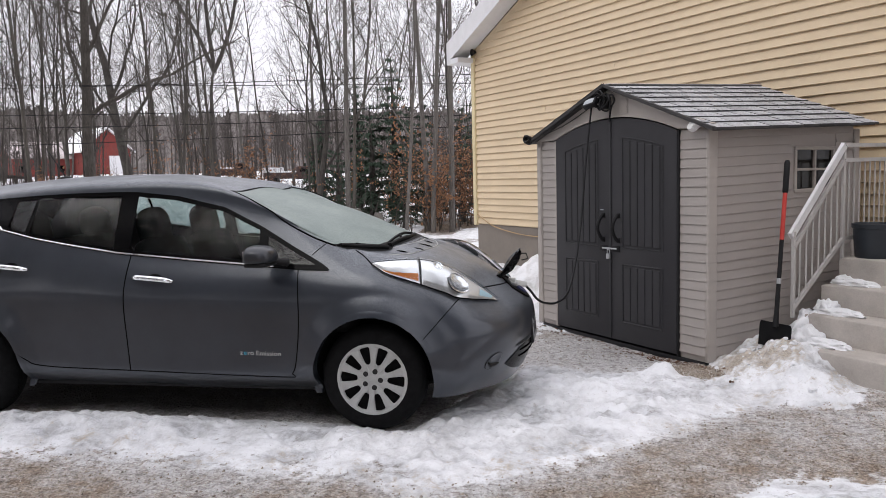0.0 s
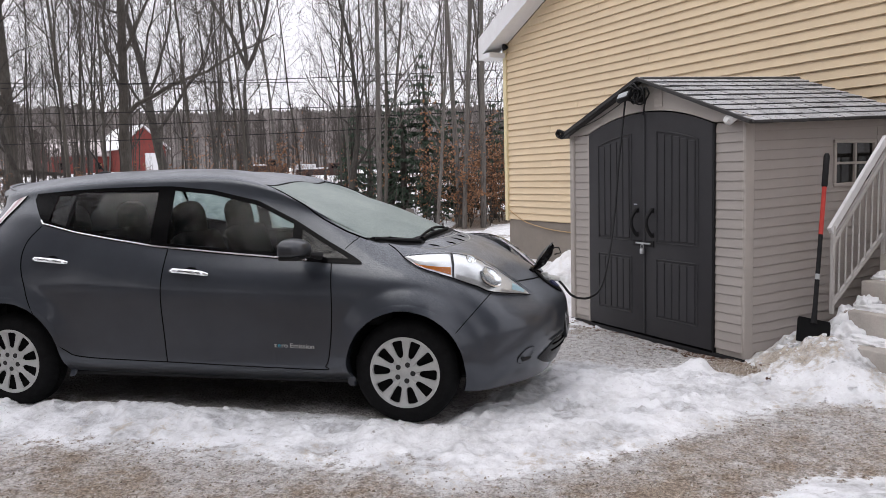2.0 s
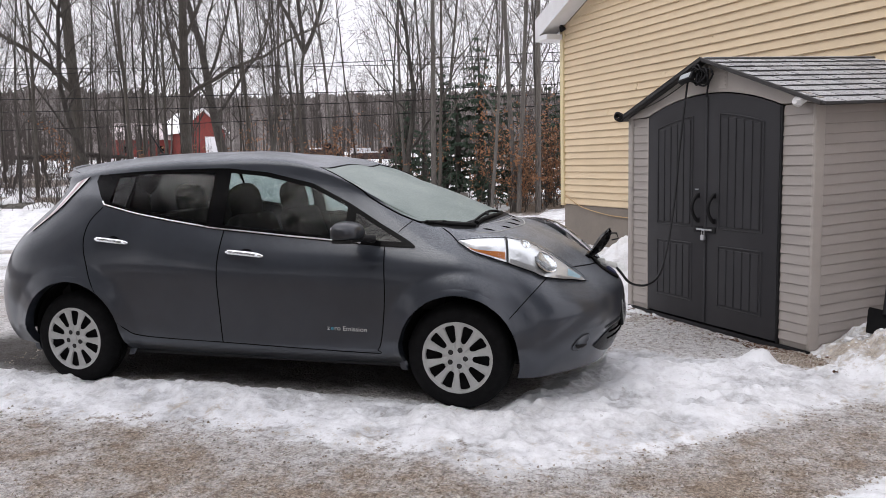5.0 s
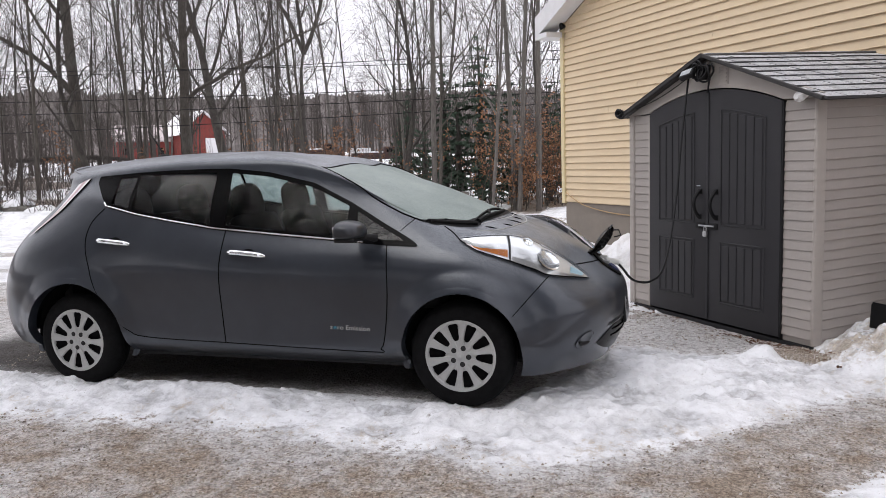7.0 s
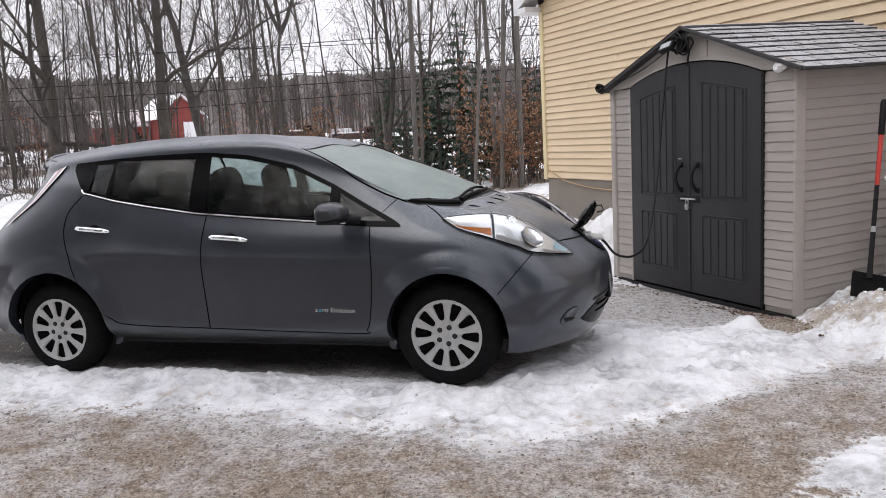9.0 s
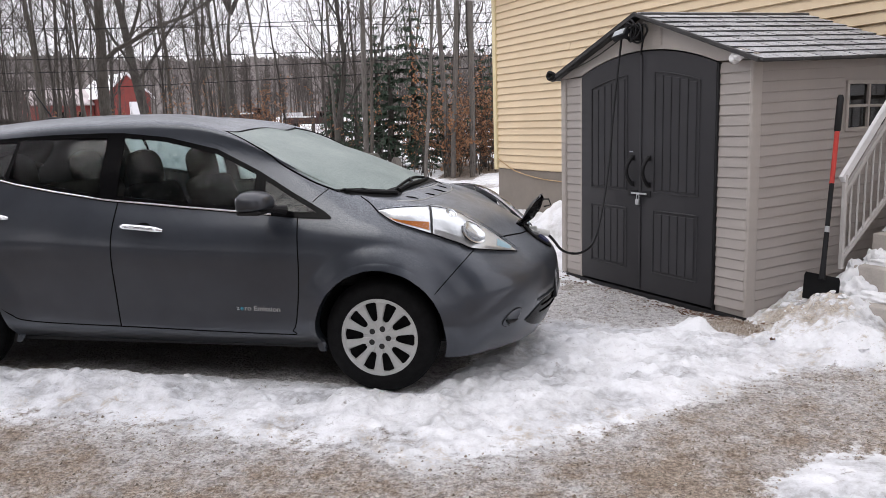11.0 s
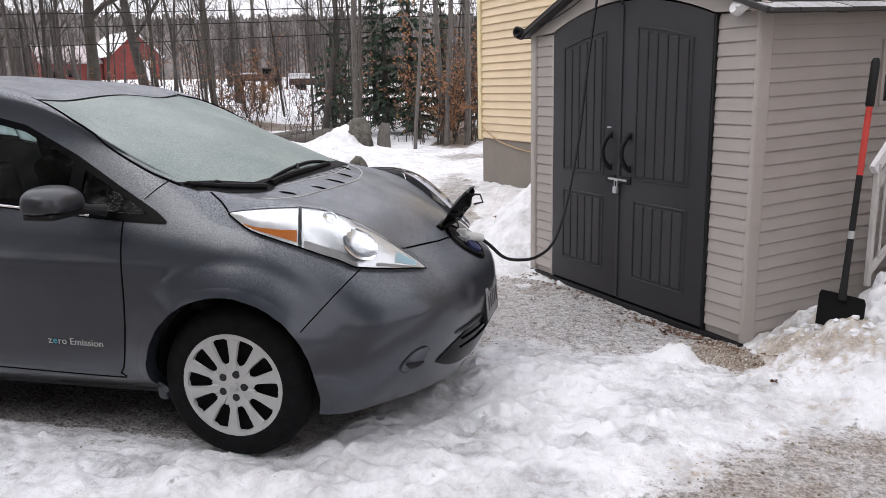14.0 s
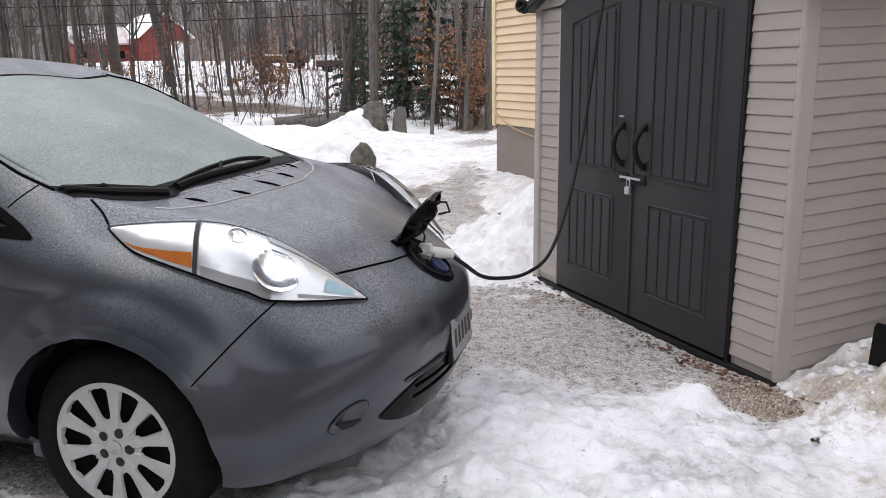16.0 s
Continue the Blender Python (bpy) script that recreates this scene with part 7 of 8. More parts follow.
    part("hinge_cover", tube(bmesh.new(), [hinge + Vector((-0.012, -0.10, -0.012)), hinge + Vector((0, 0, -0.004)), hinge + Vector((-0.012, 0.10, -0.012))], [0.018, 0.024, 0.018], 10), GLOSS_BLACK, lid)
    e = tip + Vector((0.0, -0.02, -0.03))
    part("lid_catch", tube(bmesh.new(), [e, e + Vector((0.05, 0, 0.0)), e + Vector((0.062, 0, -0.035)), e + Vector((0.02, 0, -0.045))], 0.005, 6), BLACK, lid)
    part("lid_arm", tube(bmesh.new(), [hinge + Vector((0.0, -0.07, -0.01)), hinge + d * 0.06 + Vector((0.03, -0.07, -0.02))], 0.01, 8), BLACK, car)


def nearest_front(nearest, y, z, lift):
    best = nearest((0.95 - 0.5 * abs(y) ** 2, y, z), 0.0)
    for _ in range(4):
        best = nearest((best.x, y, z), 0.0)
    return nearest((best.x, y, z), lift)


def cabin(car):
    bm = bmesh.new()
    box(bm, (-2.9, -0.70, 0.30), (-0.2, 0.70, 0.36))
    box(bm, (-2.95, -0.66, 0.36), (-2.88, 0.66, 0.98))
    part("cabin_floor", bm, CABIN, car)
    part("dashboard", boxed((-0.62, -0.70, 0.55), (-0.15, 0.70, 0.985), 0.05, 3), CABIN, car)
    def seat(x, y, w, lean, rest=True):
        s = new("seat")
        s.parent = car
        s.matrix_local = Matrix.Translation((x, y, 0.36))
        part("cushion", boxed((-0.27, -w / 2, 0.10), (0.27, w / 2, 0.26), 0.05, 3), SEAT, s)
        m = Matrix.Translation((-0.24, 0, 0.2)) @ Matrix.Rotation(radians(-lean), 4, "Y")
        part("backrest", boxed((-0.08, -w / 2, 0), (0.07, w / 2, 0.60), 0.06, 4, m), SEAT, s)
        for dy in (0,) if w < 0.7 else (-0.36, 0.36):
            bm = bmesh.new()
            bmesh.ops.create_uvsphere(bm, u_segments=20, v_segments=14, radius=1.0)
            for v in bm.verts:
                x, y, z = (math.copysign(abs(q) ** 0.7, q) for q in v.co)
                v.co = m @ Vector((x * 0.075 - 0.005 + 0.02 * z, dy + y * 0.155, 0.675 + z * 0.135))
            part("headrest", bm, SEAT, s)
    seat(-1.15, -0.36, 0.50, 20)
    seat(-1.15, 0.36, 0.50, 20)
    seat(-2.05, 0, 1.24, 22)
    # steering wheel
    m = Matrix.Translation((-0.78, 0.36, 0.93)) @ Matrix.Rotation(radians(65), 4, "Y")
    part("steering_wheel", tube(bmesh.new(), [m @ Vector((0.18 * math.cos(t), 0.18 * math.sin(t), 0)) for t in (2 * math.pi * k / 28 for k in range(29))], 0.014, 8, caps=False), CABIN, car)


def fittings(car, on_side, on_top):
    # mirrors
    for sgn in (-1, 1):
        mir = new("wing_mirror")
        mir.parent = car
        mir.matrix_local = Matrix.Translation((-0.615, sgn * 1.0, 1.050))
        bm = bmesh.new()
        bmesh.ops.create_uvsphere(bm, u_segments=36, v_segments=24, radius=1.0)
        for v in bm.verts:
            x, y, z = v.co
            power = lambda q, e: math.copysign(abs(q) ** e, q)
            up = power(z, 0.78) * 0.068 if z > 0 else power(z, 0.45) * 0.036
            v.co = Vector((power(x, 0.85) * 0.105 - 0.10 * max(up, 0.0) if x > 0 else power(x, 0.55) * 0.062, power(y, 0.7) * 0.118, up))
        part("mirror_shell", bm, MIRROR_GREY, mir)
        part("mirror_glass", boxed((-0.060, -0.075, -0.022), (-0.050, 0.075, 0.038), 0.002), CHROME, mir)
        part("mirror_base", boxed((-0.050, -0.098, -0.052), (0.080, 0.098, -0.026), 0.012, 3), BLACK, mir)
        part("mirror_arm", tube(bmesh.new(), [(0.03, -sgn * 0.08, -0.03), (0.08, -sgn * 0.13, -0.04), (0.11, -sgn * 0.17, -0.05)], [0.026, 0.020, 0.026], 10), BLACK, mir)
    # tail lamps
    for sgn in (-1, 1):
        pts = curve_points([(-2.69, 1.392), (-2.765, 1.29), (-2.86, 1.19), (-2.98, 1.10), (-3.08, 1.03)], 28)
        band = lambda u0, u1, lift: [[on_side(p.x - u * (0.085 - 0.035 * i / 27), p.y - u * 0.030, sgn, lift) for u in (u0, (2 * u0 + u1) / 3, (u0 + 2 * u1) / 3, u1)] for i, p in enumerate(pts)]

        def strip_of(rows):
            bm = bmesh.new()
            grid = [[bm.verts.new(p) for p in row] for row in rows]
            for a, b in zip(grid, grid[1:]):
                for i in range(3):
                    bm.faces.new((a[i], a[i + 1], b[i + 1], b[i]))
            return bm
        lamp = part("tail_lamp", strip_of(band(0.0, 1.25, 0.010)), RED_LENS, car, "tall slim tail lamp, pinkish white")
        part("lamp_core", strip_of(band(0.38, 0.72, 0.0125)), TAIL_CORE, lamp, "dusky red light strip")
        part("lamp_seal", tube(bmesh.new(), [row[0] for row in band(-0.04, 0.3, 0.006)], 0.004, 6), SEAM, lamp)
    # roof aerial
    base = on_top(-2.52, 0.0, 0.0)
    bm = bmesh.new()
    bmesh.ops.create_uvsphere(bm, u_segments=16, v_segments=10, radius=1.0)
    for v in bm.verts:
        v.co = Vector((v.co.x * 0.06, v.co.y * 0.025, max(v.co.z, -0.1) * 0.022)) + base
    part("aerial_base", bm, BLACK, car)
    part("aerial", tube(bmesh.new(), [base + Vector((0, 0, 0.01)), base + Vector((-0.13, 0, 0.2))], [0.006, 0.003], 6), BLACK, car)
    # spoiler lip
    bm = bmesh.new()
    pts = [on_top(-3.20 + 0.35 * (y / 0.52) ** 2, y, 0.004) for y in [-0.52 + 1.04 * k / 24 for k in range(25)]]
    tube(bm, pts, [0.003 + 0.013 * math.sin(math.pi * k / 24) ** 0.5 for k in range(25)], 8)
    part("spoiler", bm, PAINT, car)
    # cowl: black tray below the glass, and the vent slots of the bonnet
    bm = bmesh.new()
    cols = []
    for k in range(61):
        y = -0.70 + 1.40 * k / 60
        f = lerp_table(GLASS_FOOT, abs(y))
        wide = 0.055 + 0.05 * float(step01(0.40, 0.56, np.array(abs(y))))
        cols.append([bm.verts.new(on_top(f - 0.035 + wide * j / 4, y, 0.004)) for j in range(5)])
    for a, b in zip(cols, cols[1:]):
        for j in range(4):
            bm.faces.new((a[j], b[j], b[j + 1], a[j + 1]))
    part("cowl_tray", bm, WIPER_BLACK, car, "black cowl tray")
    for (x0, y0), (x1, y1) in (((0.077, -0.49), (0.151, -0.457)), ((0.151, -0.32), (0.221, -0.278)), ((0.150, -0.155), (0.250, -0.092)), ((0.149, 0.028), (0.212, 0.073)), ((0.095, 0.20), (0.146, 0.243)), ((0.02, 0.37), (0.07, 0.41))):
        line = [on_top(x0 + (x1 - x0) * t, y0 + (y1 - y0) * t, -0.0015) for t in (i / 8 for i in range(9))]
        part("bonnet_vent", tube(bmesh.new(), line, [0.001, 0.0045, 0.0065, 0.0075, 0.008, 0.0075, 0.0065, 0.0045, 0.001], 6), SEAM, car)
    inner = lambda y: 0.142 - 0.42 * y * y
    line = [on_top(inner(y), y, -0.001) for y in [-0.50 + 1.0 * k / 40 for k in range(41)]]
    part("vent_ridge", tube(bmesh.new(), line, 0.0035, 6), SILVER, car, "frosted inner ridge of the vents")
    for k in range(-4, 5):
        y = k * 0.075
        f0 = lerp_table(GLASS_FOOT, abs(y)) + 0.025
        line = [on_top(f0 + (inner(y + 0.02) - f0) * t, y + 0.02 * t, -0.001) for t in (i / 4 for i in range(5))]
        part("vent_rib", tube(bmesh.new(), line, 0.0026, 6), SEAM, car)
    line = [on_top(lerp_table(VENT_EDGE, y), y, 0.0) for y in [-0.63 + 1.26 * k / 60 for k in range(61)]]
    part("vent_edge", tube(bmesh.new(), line, 0.0042, 6), SILVER, car, "frosted edge of the bonnet vents")
    # wipers at rest along the foot of the glass
    for arm, blade in ((((0.030, -0.50), (-0.06, -0.575), (-0.14, -0.64), (-0.21, -0.69)), ((0.010, -0.483), (-0.067, -0.54), (-0.147, -0.603), (-0.192, -0.652), (-0.235, -0.695))),
                       (((0.030, -0.455), (0.062, -0.24), (0.074, -0.04), (0.066, 0.125)), ((0.008, -0.47), (0.016, -0.335), (0.019, -0.15), (0.022, 0.02), (0.050, 0.16)))):
        pts = [on_top(q.x, q.y, 0.010) for q in curve_points(arm, 20)]
        w = part("wiper", tube(bmesh.new(), pts, [0.015] * 12 + [0.012] * 8, 8), WIPER_BLACK, car)
        pts = [on_top(q.x, q.y, 0.006) for q in curve_points(blade, 24)]
        part("wiper_blade", tube(bmesh.new(), pts, [0.004] + [0.0085] * 22 + [0.004], 6), WIPER_BLACK, w)
        mid = on_top((arm[1][0] + blade[2][0]) / 2, (arm[1][1] + blade[2][1]) / 2, 0.012)
        part("wiper_link", tube(bmesh.new(), [on_top(arm[1][0], arm[1][1], 0.012), mid, on_top(blade[2][0], blade[2][1], 0.012)], 0.008, 6), WIPER_BLACK, w)


build_car()

# charging cable: plug at the nose, slack loop, then up the shed door to the flood lamp
def build_cable():
    plug = thing("charging_plug", Matrix.Translation((0.728, 0.905, 0.750)), "white charging plug with black cable, in the car's nose", "plug")
    part("plug_body", tube(bmesh.new(), [(-0.035, -0.03, -0.05), (0.0, -0.01, -0.015), (0.03, 0.02, 0.0), (0.075, 0.045, -0.004), (0.115, 0.07, -0.012)], [0.046, 0.044, 0.031, 0.022, 0.018], 14), PLUG_WHITE, plug)
    part("plug_trigger", boxed((0.0, -0.012, 0.01), (0.05, 0.02, 0.042), 0.008), PLUG_WHITE, plug)
    yard = lambda x, y, z: YARD @ Vector((x, y, z))
    pts = [(0.835, 0.97, 0.735), (0.87, 1.05, 0.68), (0.91, 1.18, 0.60), (0.96, 1.36, 0.545), (1.035, 1.58, 0.515), (1.115, 1.79, 0.565), (1.175, 2.02, 0.78), (1.225, 2.25, 1.13), (1.262, 2.42, 1.55), (1.30, 2.54, 1.90), yard(-1.22, -0.09, 2.07)]
    cable = part("charging_cable", tube(bmesh.new(), curve_points(pts, 90), 0.0085, 8), CABLE, None)
    tagged(cable, "black charging cable looping from the car up the shed door", "cable")
    # flood lamp at the gable
    lamp = thing("flood_lamp", YARD @ Matrix.Translation((-1.10, -0.03, 2.09)), "black flood lamp with coiled cable on the shed gable", "lamp")
    m = Matrix.Translation((-0.085, -0.10, -0.005)) @ Matrix.Rotation(radians(-38), 4, "X") @ Matrix.Rotation(radians(-12), 4, "Y") @ Matrix.Scale(0.82, 4)
    part("lamp_head", boxed((-0.085, -0.03, -0.05), (0.085, 0.03, 0.05), 0.012, 2, m), BLACK, lamp)
    part("lamp_lens", boxed((-0.066, -0.034, -0.034), (0.066, -0.029, 0.034), 0.002, 1, m), LENS_GREY, lamp, "pale lens")
    part("bracket", tube(bmesh.new(), [(0.0, 0.02, 0.0), (-0.04, -0.04, 0.02), (-0.12, -0.08, 0.03)], 0.016, 8), BLACK, lamp)
    part("junction_box", boxed((-0.05, -0.05, -0.06), (0.05, 0.012, 0.05), 0.01), BLACK, lamp)
    rng = random.Random(3)
    for k in range(5):
        c = Vector((rng.uniform(-0.03, 0.09), -0.07, rng.uniform(-0.05, 0.03)))
        r = rng.uniform(0.045, 0.075)
        loop = [c + Vector((r * math.cos(t), 0.012 * math.sin(2 * t + k), r * 1.1 * math.sin(t))) for t in (2 * math.pi * i / 24 for i in range(25))]
        part("cable_coil", tube(bmesh.new(), loop, 0.0075, 6, caps=False), CABLE, lamp)
    part("conduit", tube(bmesh.new(), curve_points([(0.06, -0.04, 0.0), (0.13, -0.06, 0.05), (0.16, -0.05, 0.0), (0.10, -0.035, -0.06), (0.07, -0.03, -0.17)], 24), 0.008, 8), CABLE, lamp)
    part("gable_cord", tube(bmesh.new(), curve_points([(-0.10, -0.03, 0.0), (-0.5, -0.02, -0.14), (-0.85, -0.02, -0.22), (-1.10, -0.06, -0.25)], 24), 0.004, 6), CABLE, lamp)
    vent = thing("gable_vent", YARD @ Matrix.Translation((-0.90, -0.0125, 2.045)), "small tan moulded vent in the shed gable", "vent")
    part("vent_plate", boxed((-0.05, -0.006, -0.07), (0.05, 0.0, 0.07), 0.002), SHED_TRIM, vent)
    for k in range(4):
        part("slit", boxed((-0.04, -0.0105, -0.048 + 0.03 * k), (0.04, -0.006, -0.040 + 0.03 * k)), SHED_TRIM, vent)
    # white sensor light at the eave
    eye = thing("security_light", YARD @ Matrix.Translation((-0.125, -0.05, 1.815)) @ Matrix.Scale(0.85, 4), "small white round security light under the shed eave", "lamp")
    part("sensor_head", lathe(bmesh.new(), [(0, 0.02), (0.03, 0.02), (0.042, 0.0), (0.042, -0.03), (0.03, -0.05), (0, -0.055)], 20, Matrix.Rotation(radians(75), 4, "X")), LAMP_WHITE, eye)
    part("lamp_head", lathe(bmesh.new(), [(0, 0.0), (0.035, 0.0), (0.046, -0.025), (0.046, -0.05), (0.036, -0.055), (0, -0.045)], 20, Matrix.Translation((0.05, -0.02, 0.035)) @ Matrix.Rotation(radians(60), 4, "X")), LAMP_WHITE, eye)
    part("mount", boxed((-0.03, 0.0, -0.03), (0.03, 0.05, 0.04), 0.008), LAMP_WHITE, eye)
    # dark knot of cord at the other eave
    knot = thing("cord_knot", YARD @ Matrix.Translation((-2.185, -0.09, 1.83)), "black cord bundled at the shed eave", "cord")
    for k in range(4):
        r = 0.022 + 0.006 * k
        loop = [Vector((r * math.cos(t) * 1.2, 0.02 * math.sin(t + k), r * math.sin(t))) for t in (2 * math.pi * i / 18 for i in range(19))]
        part("cord_loop", tube(bmesh.new(), loop, 0.010, 6, caps=False), CABLE, knot)


build_cable()

# ---- the woods behind ----
class Growth:
    """Collects tubes of a tree: thick wood and fine twigs apart."""

    def __init__(self, seed):
        self.rng = random.Random(seed)
        self.wood, self.fine = ([], []), ([], [])
        self.bare, self.reach = 0.14, 1.0   # share of the stem without limbs, length of the limbs

    def limb(self, pts, radii, n, fine=False):
        verts, faces = self.fine if fine else self.wood
        first, side = len(verts), None
        for i, p in enumerate(pts):
            d = (pts[min(i + 1, len(pts) - 1)] - pts[max(i - 1, 0)]).normalized()
            side = d.orthogonal().normalized() if side is None else (side - d * side.dot(d)).normalized()
            up = d.cross(side)
            for k in range(n):
                a = 2 * math.pi * k / n
                verts.append(tuple(p + (side * math.cos(a) + up * math.sin(a)) * radii[i]))
        for i in range(len(pts) - 1):
            for k in range(n):
                a, b = first + i * n + k, first + i * n + (k + 1) % n
                faces.append((a, b, b + n, a + n))

    def branch(self, start, d, length, radius, level, last, lift, wander, count):
        rng = self.rng
        segs = {0: 12, 1: 9, 2: 6, 3: 4}[level]
        pts, radii, p = [start], [radius], start.copy()
        d = d.normalized()
        for i in range(segs):
            t = (i + 1) / segs
            d = (d + Vector((rng.gauss(0, wander), rng.gauss(0, wander), rng.gauss(0, wander) + lift)) * (0.5 if level == 0 else 1)).normalized()
            p = p + d * (length / segs)
            pts.append(p.copy())
            radii.append(max(radius * (1 - 0.82 * t) if level else radius * (1 - 0.78 * t), 0.003))
        self.limb(pts, radii, {0: 9, 1: 5, 2: 4, 3: 3}[level], level >= 2)
        if level < last:
            lo = {0: self.bare, 1: 0.15, 2: 0.12}[level]
            for k in range(count[level]):
                t = lo + (1 - lo) * (k + rng.random()) / count[level]
                i = min(int(t * segs), segs - 1)
                q = pts[i].lerp(pts[i + 1], t * segs - i)
                along = (pts[i + 1] - pts[i]).normalized()
                a = rng.uniform(0, 2 * math.pi)
                side = along.orthogonal().normalized()
                out = side * math.cos(a) + along.cross(side) * math.sin(a)
                spread_ = rng.uniform(0.55, 1.0) if level else rng.uniform(0.5, 1.1)
                dd = (along + out * spread_).normalized()
                self.branch(q, dd, length * rng.uniform(0.34, 0.55) * ((1.1 - 0.55 * t) * self.reach if level == 0 else 1), max(radii[i] * rng.uniform(0.32, 0.55), 0.0045), level + 1, last, 0.05, wander * 1.35, count)


def bare_tree(seed, height, radius, mat, count=(10, 7, 6), lean=(0, 0), wander=0.08, fork=False, last=3, bare=0.14, reach=1.0):
    g = Growth(seed)
    g.bare, g.reach = bare, reach
    d = Vector((lean[0], lean[1], 1))
    if fork:
        base = Vector((0, 0, -0.3))
        g.branch(base, d, height * 0.42, radius, 0, 0, 0.0, wander, count)
        top = Vector(g.wood[0][-1])
        for k in range(3):
            a = 2.1 * k + seed
            g.branch(top - Vector((0, 0, 0.15)), Vector((0.5 * math.cos(a), 0.5 * math.sin(a), 1)), height * 0.62, radius * 0.52, 0, last, 0.01, wander, (count[0], count[1], count[2]))
    else:
        g.branch(Vector((0, 0, -0.3)), d, height, radius, 0, last, 0.0, wander, count)
    ob = thing("bare_tree", Matrix.Identity(4))
    # a flare at the foot
    raw("trunk", g.wood[0], g.wood[1], mat, ob)
    raw("crown", g.fine[0], g.fine[1], TWIG, ob)
    return ob


def conifer(seed, height, width):
    rng = random.Random(seed)
    g = Growth(seed)
    g.limb([Vector((0, 0, -0.3)), Vector((0.05, 0, height * 0.5)), Vector((0, 0.04, height))], [0.13, 0.08, 0.01], 7)
    verts, faces = [], []
    z = 0.5
    while z < height:
        reach = width * (1 - z / height) ** 0.8 + 0.1
        for k in range(rng.randint(5, 7)):
            a = rng.uniform(0, 2 * math.pi)
            n = max(4, int(reach * 9))
            for i in range(n):
                t = (i + 0.5) / n
                r = reach * t
                c = Vector((r * math.cos(a), r * math.sin(a), z - 0.35 * r * t + 0.1 * t))
                for s in (-1, 1, 0):
                    turn = a + s * rng.uniform(0.5, 1.0)
                    le = reach * rng.uniform(0.16, 0.30) * (1.1 - 0.5 * t)
                    tip = c + Vector((math.cos(turn) * le, math.sin(turn) * le, -rng.uniform(0.0, 0.16)))
                    w = Vector((-math.sin(turn), math.cos(turn), 0)) * le * 0.22
                    h = Vector((0, 0, rng.uniform(-0.05, 0.03)))
                    b = len(verts)
                    verts += [tuple(c - w * 0.4), tuple(c.lerp(tip, 0.5) - w + h), tuple(tip), tuple(c.lerp(tip, 0.5) + w - h)]
                    faces.append((b, b + 1, b + 2, b + 3))
        z += rng.uniform(0.20, 0.32)
    ob = thing("conifer", Matrix.Identity(4))
    raw("trunk", g.wood[0], g.wood[1], BARK_DARK, ob)
    raw("crown", verts, faces, NEEDLE, ob)
    return ob


def leafy_sapling(seed, height):
    rng = random.Random(seed)
    g = Growth(seed)
    g.branch(Vector((0, 0, -0.1)), Vector((0.1, 0.05, 1)), height, 0.022, 1, 3, 0.02, 0.08, (0, 8, 4))
    verts, faces = [], []
    pool = g.fine[0]
    for _ in range(240):
        c = Vector(rng.choice(pool)) + Vector((rng.gauss(0, 0.05), rng.gauss(0, 0.05), rng.gauss(0, 0.05)))
        u = Vector((rng.gauss(0, 1), rng.gauss(0, 1), rng.gauss(0, 1))).normalized()
        v = u.orthogonal().normalized()
        s = rng.uniform(0.03, 0.055)
        b = len(verts)
        verts += [tuple(c - u * s), tuple(c + v * s * 0.55), tuple(c + u * s), tuple(c - v * s * 0.55)]
        faces.append((b, b + 1, b + 2, b + 3))
    ob = thing("beech_sapling", Matrix.Identity(4))
    raw("stem", g.wood[0], g.wood[1], BARK_GREY, ob)
    raw("twig_spray", g.fine[0], g.fine[1], TWIG, ob)
    raw("foliage", verts, faces, DRY_LEAF, ob)
    return ob


def stand(ob, x, y, turn=0.0, scale=1.0, tilt=0.0):
    return Matrix.Translation((x, y, float(ground_height(x, y)) - 0.02)) @ Matrix.Rotation(turn, 4, "Z") @ Matrix.Rotation(tilt, 4, "X") @ Matrix.Scale(scale, 4)


def plant(ob, x, y, turn=0.0, scale=1.0, tilt=0.0):
    c = copy_thing(ob, Matrix.Identity(4))
    c.matrix_world = stand(ob, x, y, turn, scale, tilt)
    return c


BARN_AT = (-56.8, 84.6)
BARN_WAY = math.atan2(BARN_AT[1] + 4.3, BARN_AT[0] - 1.2)


